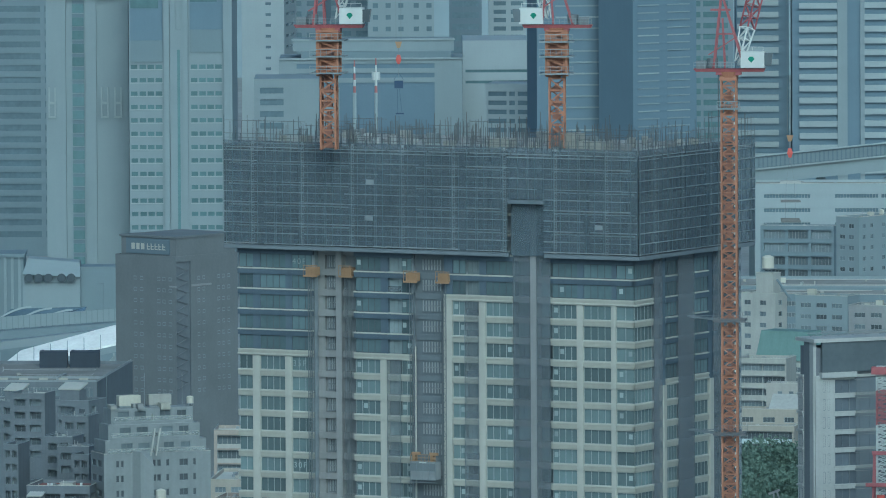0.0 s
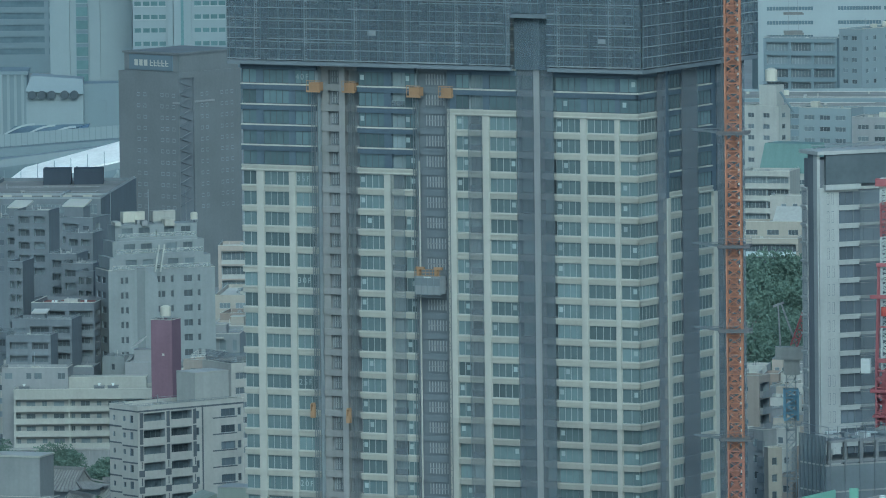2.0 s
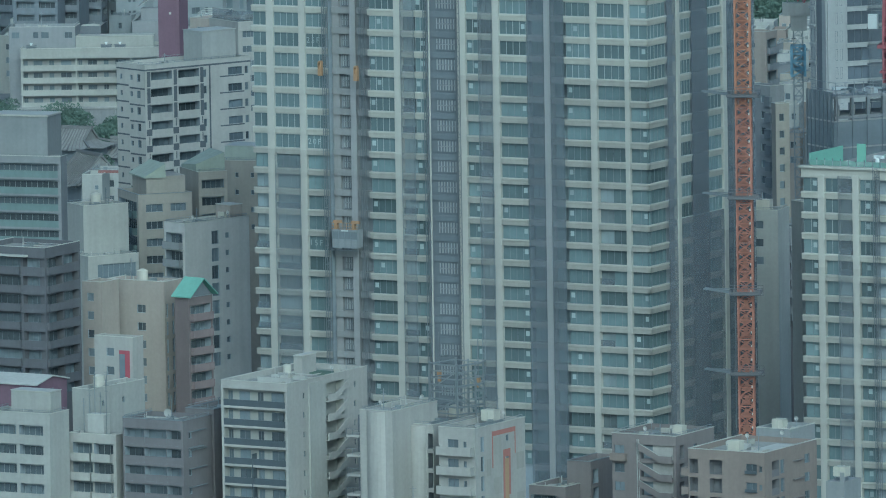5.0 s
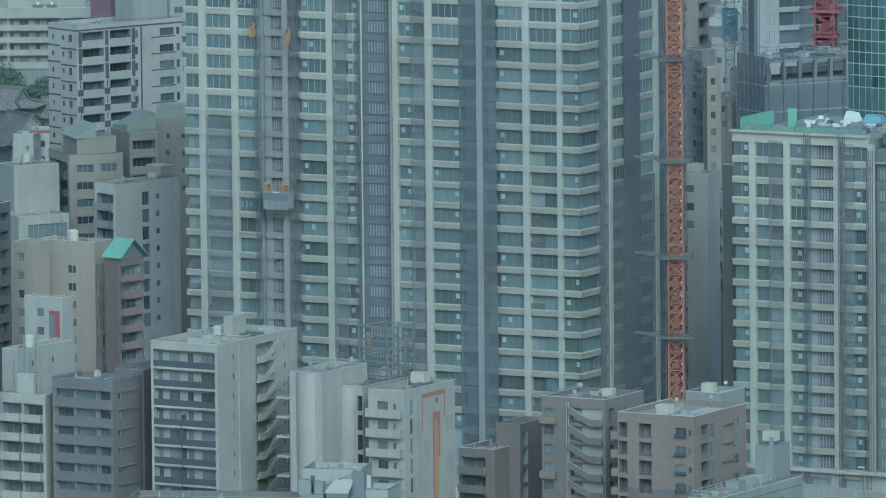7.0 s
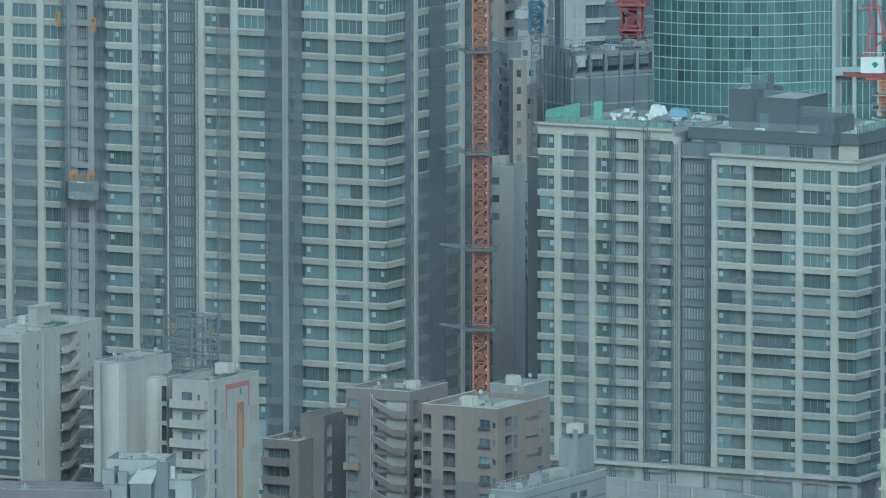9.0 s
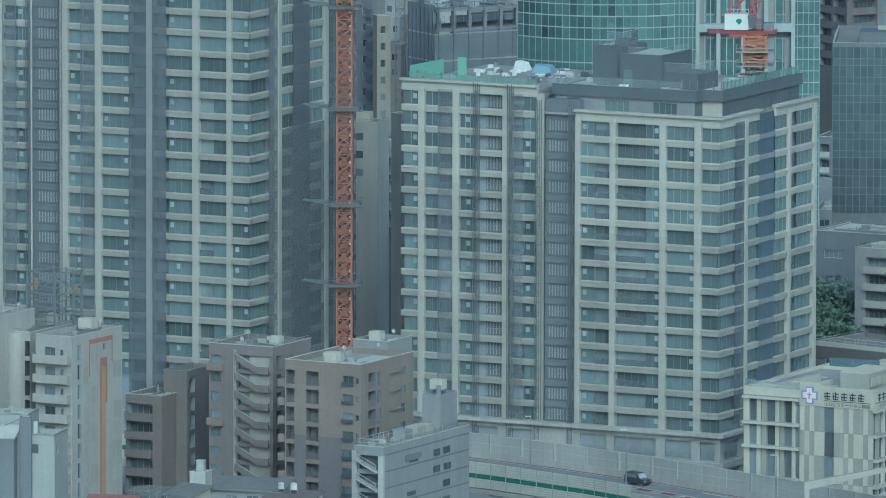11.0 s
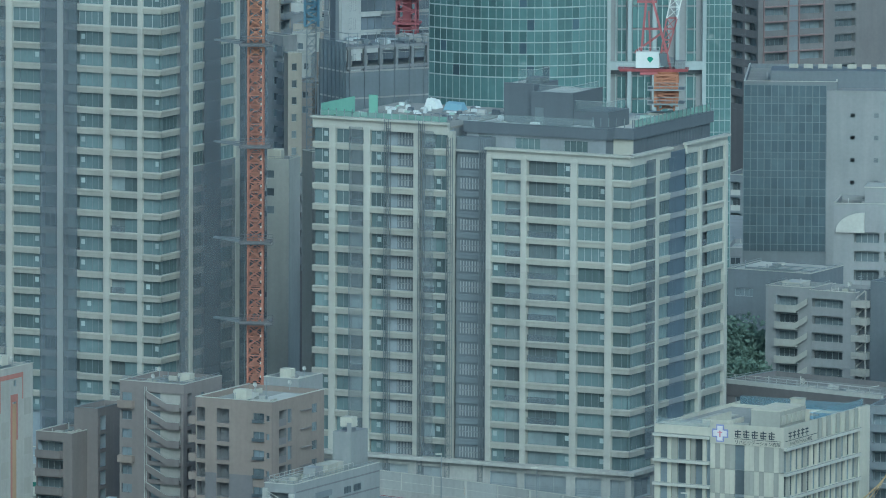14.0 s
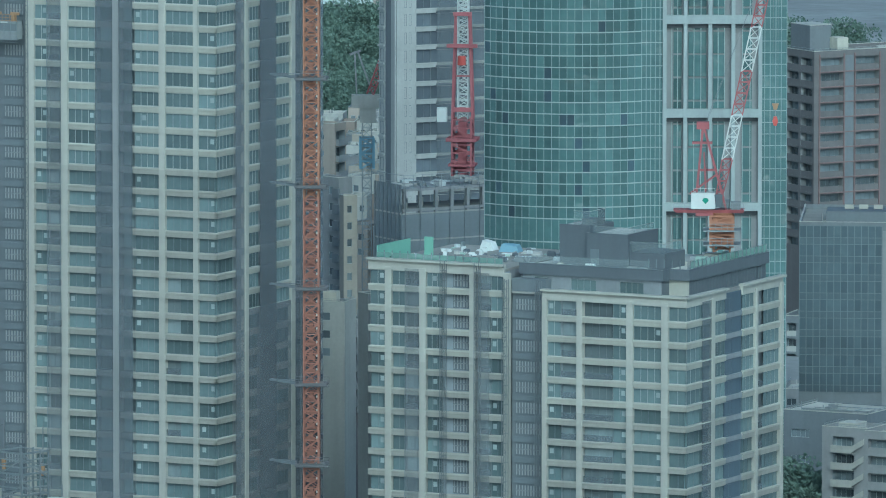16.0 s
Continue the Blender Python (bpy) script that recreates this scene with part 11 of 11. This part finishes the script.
b = block("apartment_house", "grey apartment house wing with zigzag stair balconies", "apartment building", 141.43, 1788, 27.35, 30, 8.6, 8.0, P_GREY, front=[(-6.6, -2.6, "B")], floors=6, pitch=2.9, top=1.2, look_front=dict(para=P_GREYWHITE, proud=0.9), low=9.5)
for z in rows_of(b, 6, 2.9, 1.2):
    part("stair_parapet", S().hexa([(-2.6, -0.9, z + 0.1), (-0.4, -0.9, z + 1.5), (-0.4, -0.75, z + 1.5), (-2.6, -0.75, z + 0.1), (-2.6, -0.9, z + 1.15), (-0.4, -0.9, z + 2.5), (-0.4, -0.75, z + 2.5), (-2.6, -0.75, z + 1.15)]), P_GREYWHITE, b)
part("lower_annexe", S().hexa([(-15, -6, 0), (-4, -6, 0), (-4, 0, 0), (-15, 0, 0), (-12.4, -5, 11), (-4, -5, 9.5), (-4, 0, 9.5), (-12.4, 0, 11)]), P_GREY, b, "grey splayed annexe")
roof_hut(b, -6.5, -3.2, 2, 6, 1.2, P_PALE)
b = block("apartment_house", "grey apartment house with solid balconies and a plain end", "apartment building", 148.44, 1784, 27.05, 30, 8.6, 10.0, P_GREY, front=[(-8.3, -2.3, "b")], floors=6, pitch=2.9, top=1.0, look_front=dict(para=P_GREY, frame=FRAME), inner=P_BLUEGREY, low=9.2)
clutter(b, 8, 9, 4, 61, 0, 1)
b = block("apartment_house", "slate tower wing beside white stair landings", "apartment building", 153.88, 1782, 29.08, 30, 3.4, 10.0, LK_WALL, floors=0, roof=ROOF_DARK, low=9.3)
for z in rows_of(b, 8, 2.9, 1.6):
    part("stair_landing", S().box(-6.4, -3.5, -1.2, 0.6, z, z + 1.15), P_WHITE, b, "white stair landing")
    part("stair_post", S().box(-3.9, -3.7, -1.1, -0.9, z + 1.15, z + 2.9).bar((-6.2, -0.4, z + 1.15), (-4.2, -0.4, z + 2.9), 0.2), P_WHITE, b)
part("stair_wall", S().box(-6.4, -3.4, 0.6, 0.9, 0, b["top"] - 1.5), DEEP_WALL, b)
b = block("apartment_house", "pale apartment house with square windows", "apartment building", 157.54, 1757.0, 30.13, 20, 6.2, 8, P_GREYWHITE, front=[(-5.6, -3.4, "w"), (-2.6, -0.6, "w")], floors=8, low=11.9)
b = block("office_building", "grey stepped office with an arched roof piece and deep balconies", "office building", 162.7, 1846.0, 34.6, 10, 13.0, 12, P_GREY, front=[(-9.4, -5.0, "b"), (-4.2, -0.5, "b")], floors=6, pitch=3.3, top=4.6, inner=P_BLUEGREY, look_front=dict(para=P_GREY), low=17.2)
arch = S()
ends = [(-12.6, 29.6)] + [(-12.6 + 5.0 * (1 - math.cos(radians(9 * i))), 29.8 + 3.3 * math.sin(radians(9 * i))) for i in range(11)] + [(-7.6, 29.6)]
for (p0, z0), (p1, z1) in zip(ends, ends[1:]):
    arch.face([(p0, -0.6, z0), (p1, -0.6, z1), (p1, 4, z1), (p0, 4, z0)])
arch.face([(p, -0.6, z) for p, z in ends]).face([(p, 4, z) for p, z in ends][::-1])
part("arched_roof", arch, ROOF_PALE, b, "pale curved metal roof")
roof_hut(b, -8, -2, 4, 11, 3.2, P_GREY)
b = block("office_building", "long dark low office with a glazed storey under a flat roof", "office building", 148.4, 1728.6, 17.2, 40, 31.6, 14, P_BROWN_D, front=[(-29.5, -25, "t"), (-24, -18.5, "t"), (-17.5, -12, "t"), (-11, -6, "t"), (-5, -1.0, "t")], floors=4, pitch=3.2, top=2.2, roof=ROOF_DARK, low=9.9)
part("roof_edge", S().box(-31.8, 0.2, -0.7, 0, 16.7, 17.4), P_PALE, b, "pale roof edge")
part("fascia", S().hexa([(-31.6, -0.1, 14.6), (0, -0.1, 14.6), (0, 0.1, 14.6), (-31.6, 0.1, 14.6), (-31.6, -0.7, 16.7), (0, -0.7, 16.7), (0, 0, 16.7), (-31.6, 0, 16.7)]), P_BROWN_D, b)
r = S().bar((-31.6, -0.4, 18.3), (0, -0.4, 18.3), 0.08).bar((-31.6, -0.4, 17.8), (0, -0.4, 17.8), 0.06)
for i in range(16):
    r.bar((-31.4 + 2.08 * i, -0.4, 17.3), (-31.4 + 2.08 * i, -0.4, 18.3), 0.07)
part("roof_rail", r, P_PALE, b)
dish(on(b, -18, 3, 16.6), 0.5)
b = block("apartment_house", "dark slate apartment house with curved balconies", "apartment building", 150.5, 1690.0, 20.6, 20, 7.6, 10, P_SLATE, front=[(-7.2, -3.2, "B"), (-2.8, -0.3, "b")], floors=7, look_front=dict(para=P_SLATE, proud=0.8), roof=ROOF_DARK)


# ---- trees ----
def tree_mesh(seed, h, r):
    rnd = random.Random(seed)
    trunk, crown = S(), S()
    trunk.tube(0, 0, 0, h * 0.45, 0.32, 0.2, 8)
    for i in range(6):
        a = rnd.uniform(0, 6.28)
        trunk.bar((0, 0, h * (0.3 + 0.03 * i)), (math.cos(a) * r * 0.6, math.sin(a) * r * 0.6, h * rnd.uniform(0.55, 0.8)), 0.16)
    lobes = [(rnd.uniform(-0.55, 0.55) * r, rnd.uniform(-0.55, 0.55) * r, h * rnd.uniform(0.45, 0.85), r * rnd.uniform(0.42, 0.66)) for _ in range(9)]
    for i in range(2300):
        lx, ly, lz, lr = lobes[i % 9]
        v = Vector((rnd.gauss(0, 1), rnd.gauss(0, 1), rnd.gauss(0, 1))).normalized() * lr * rnd.uniform(0.78, 1.06)
        p, q = Vector((lx, ly, lz)) + Vector((v.x, v.y, v.z * 0.85)), rnd.uniform(0.16, 0.32)
        ax = [Vector((rnd.gauss(0, 1), rnd.gauss(0, 1), rnd.gauss(0, 1))).normalized() * q for _ in range(3)]
        crown.face([p + ax[0], p + ax[1], p - ax[0], p - ax[1]]).face([p + ax[1], p + ax[2], p - ax[1]])
    return trunk.mesh("trunk", BARK), crown.mesh("crown", LEAF)


TREES = [tree_mesh(s, h, r) for s, h, r in ((1, 11, 4.6), (2, 13, 5.2), (3, 9, 4.0))]


def tree(x, y, z, k, scale=1.0):
    t = thing("tree", "broad leafy green tree in full summer leaf", "tree", x, y, z, (x * 37) % 360, "trees")
    t.scale = (scale, scale, scale)
    part("trunk", TREES[k][0], (), t)
    part("crown", TREES[k][1], (), t)
    return t


rnd = random.Random(15)
for i in range(58):
    f = rnd.random()
    y = 2420 + 230 * f
    tree(rnd.uniform(62, 92) * y / 2500, y, ground_z(70, y) - 0.3, rnd.randrange(3), rnd.uniform(1.1, 1.6))
for i in range(14):
    tree(rnd.uniform(158, 205), rnd.uniform(2560, 2700), 6, rnd.randrange(3), rnd.uniform(1.1, 1.6))
for i in range(14):
    tree(rnd.uniform(119, 134), rnd.uniform(1780, 1812), 0, rnd.randrange(3), rnd.uniform(1.25, 1.65))
for i in range(6):
    tree(rnd.uniform(51, 57), rnd.uniform(1742, 1765), 0, rnd.randrange(3), rnd.uniform(0.8, 1.2))
for i in range(8):
    tree(rnd.uniform(62, 70), rnd.uniform(2180, 2330), 5, rnd.randrange(3), rnd.uniform(0.7, 1.0))
for i in range(16):
    tree(rnd.uniform(-100, -62), rnd.uniform(2225, 2300), 7, rnd.randrange(3), rnd.uniform(0.8, 1.2))
for x, y in ((-77.4, 2170), (-75.0, 2180), (-70.0, 2248), (-83.0, 2245)):
    tree(x, y, 7.0, rnd.randrange(3), rnd.uniform(0.8, 1.05))

# ring beyond the last buildings: distance haze painted as a plain colour
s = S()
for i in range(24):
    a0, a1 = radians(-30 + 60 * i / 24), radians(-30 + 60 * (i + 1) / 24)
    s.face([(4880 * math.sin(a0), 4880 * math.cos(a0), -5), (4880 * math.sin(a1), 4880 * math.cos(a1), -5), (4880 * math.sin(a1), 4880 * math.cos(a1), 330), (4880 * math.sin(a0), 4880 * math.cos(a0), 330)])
lone("backdrop", s, paint("painted_haze", (0.27, 0.35, 0.385), amp=0.3, size=60), "plain hazy blue-grey distance", "backdrop", Matrix(), kind="structure")
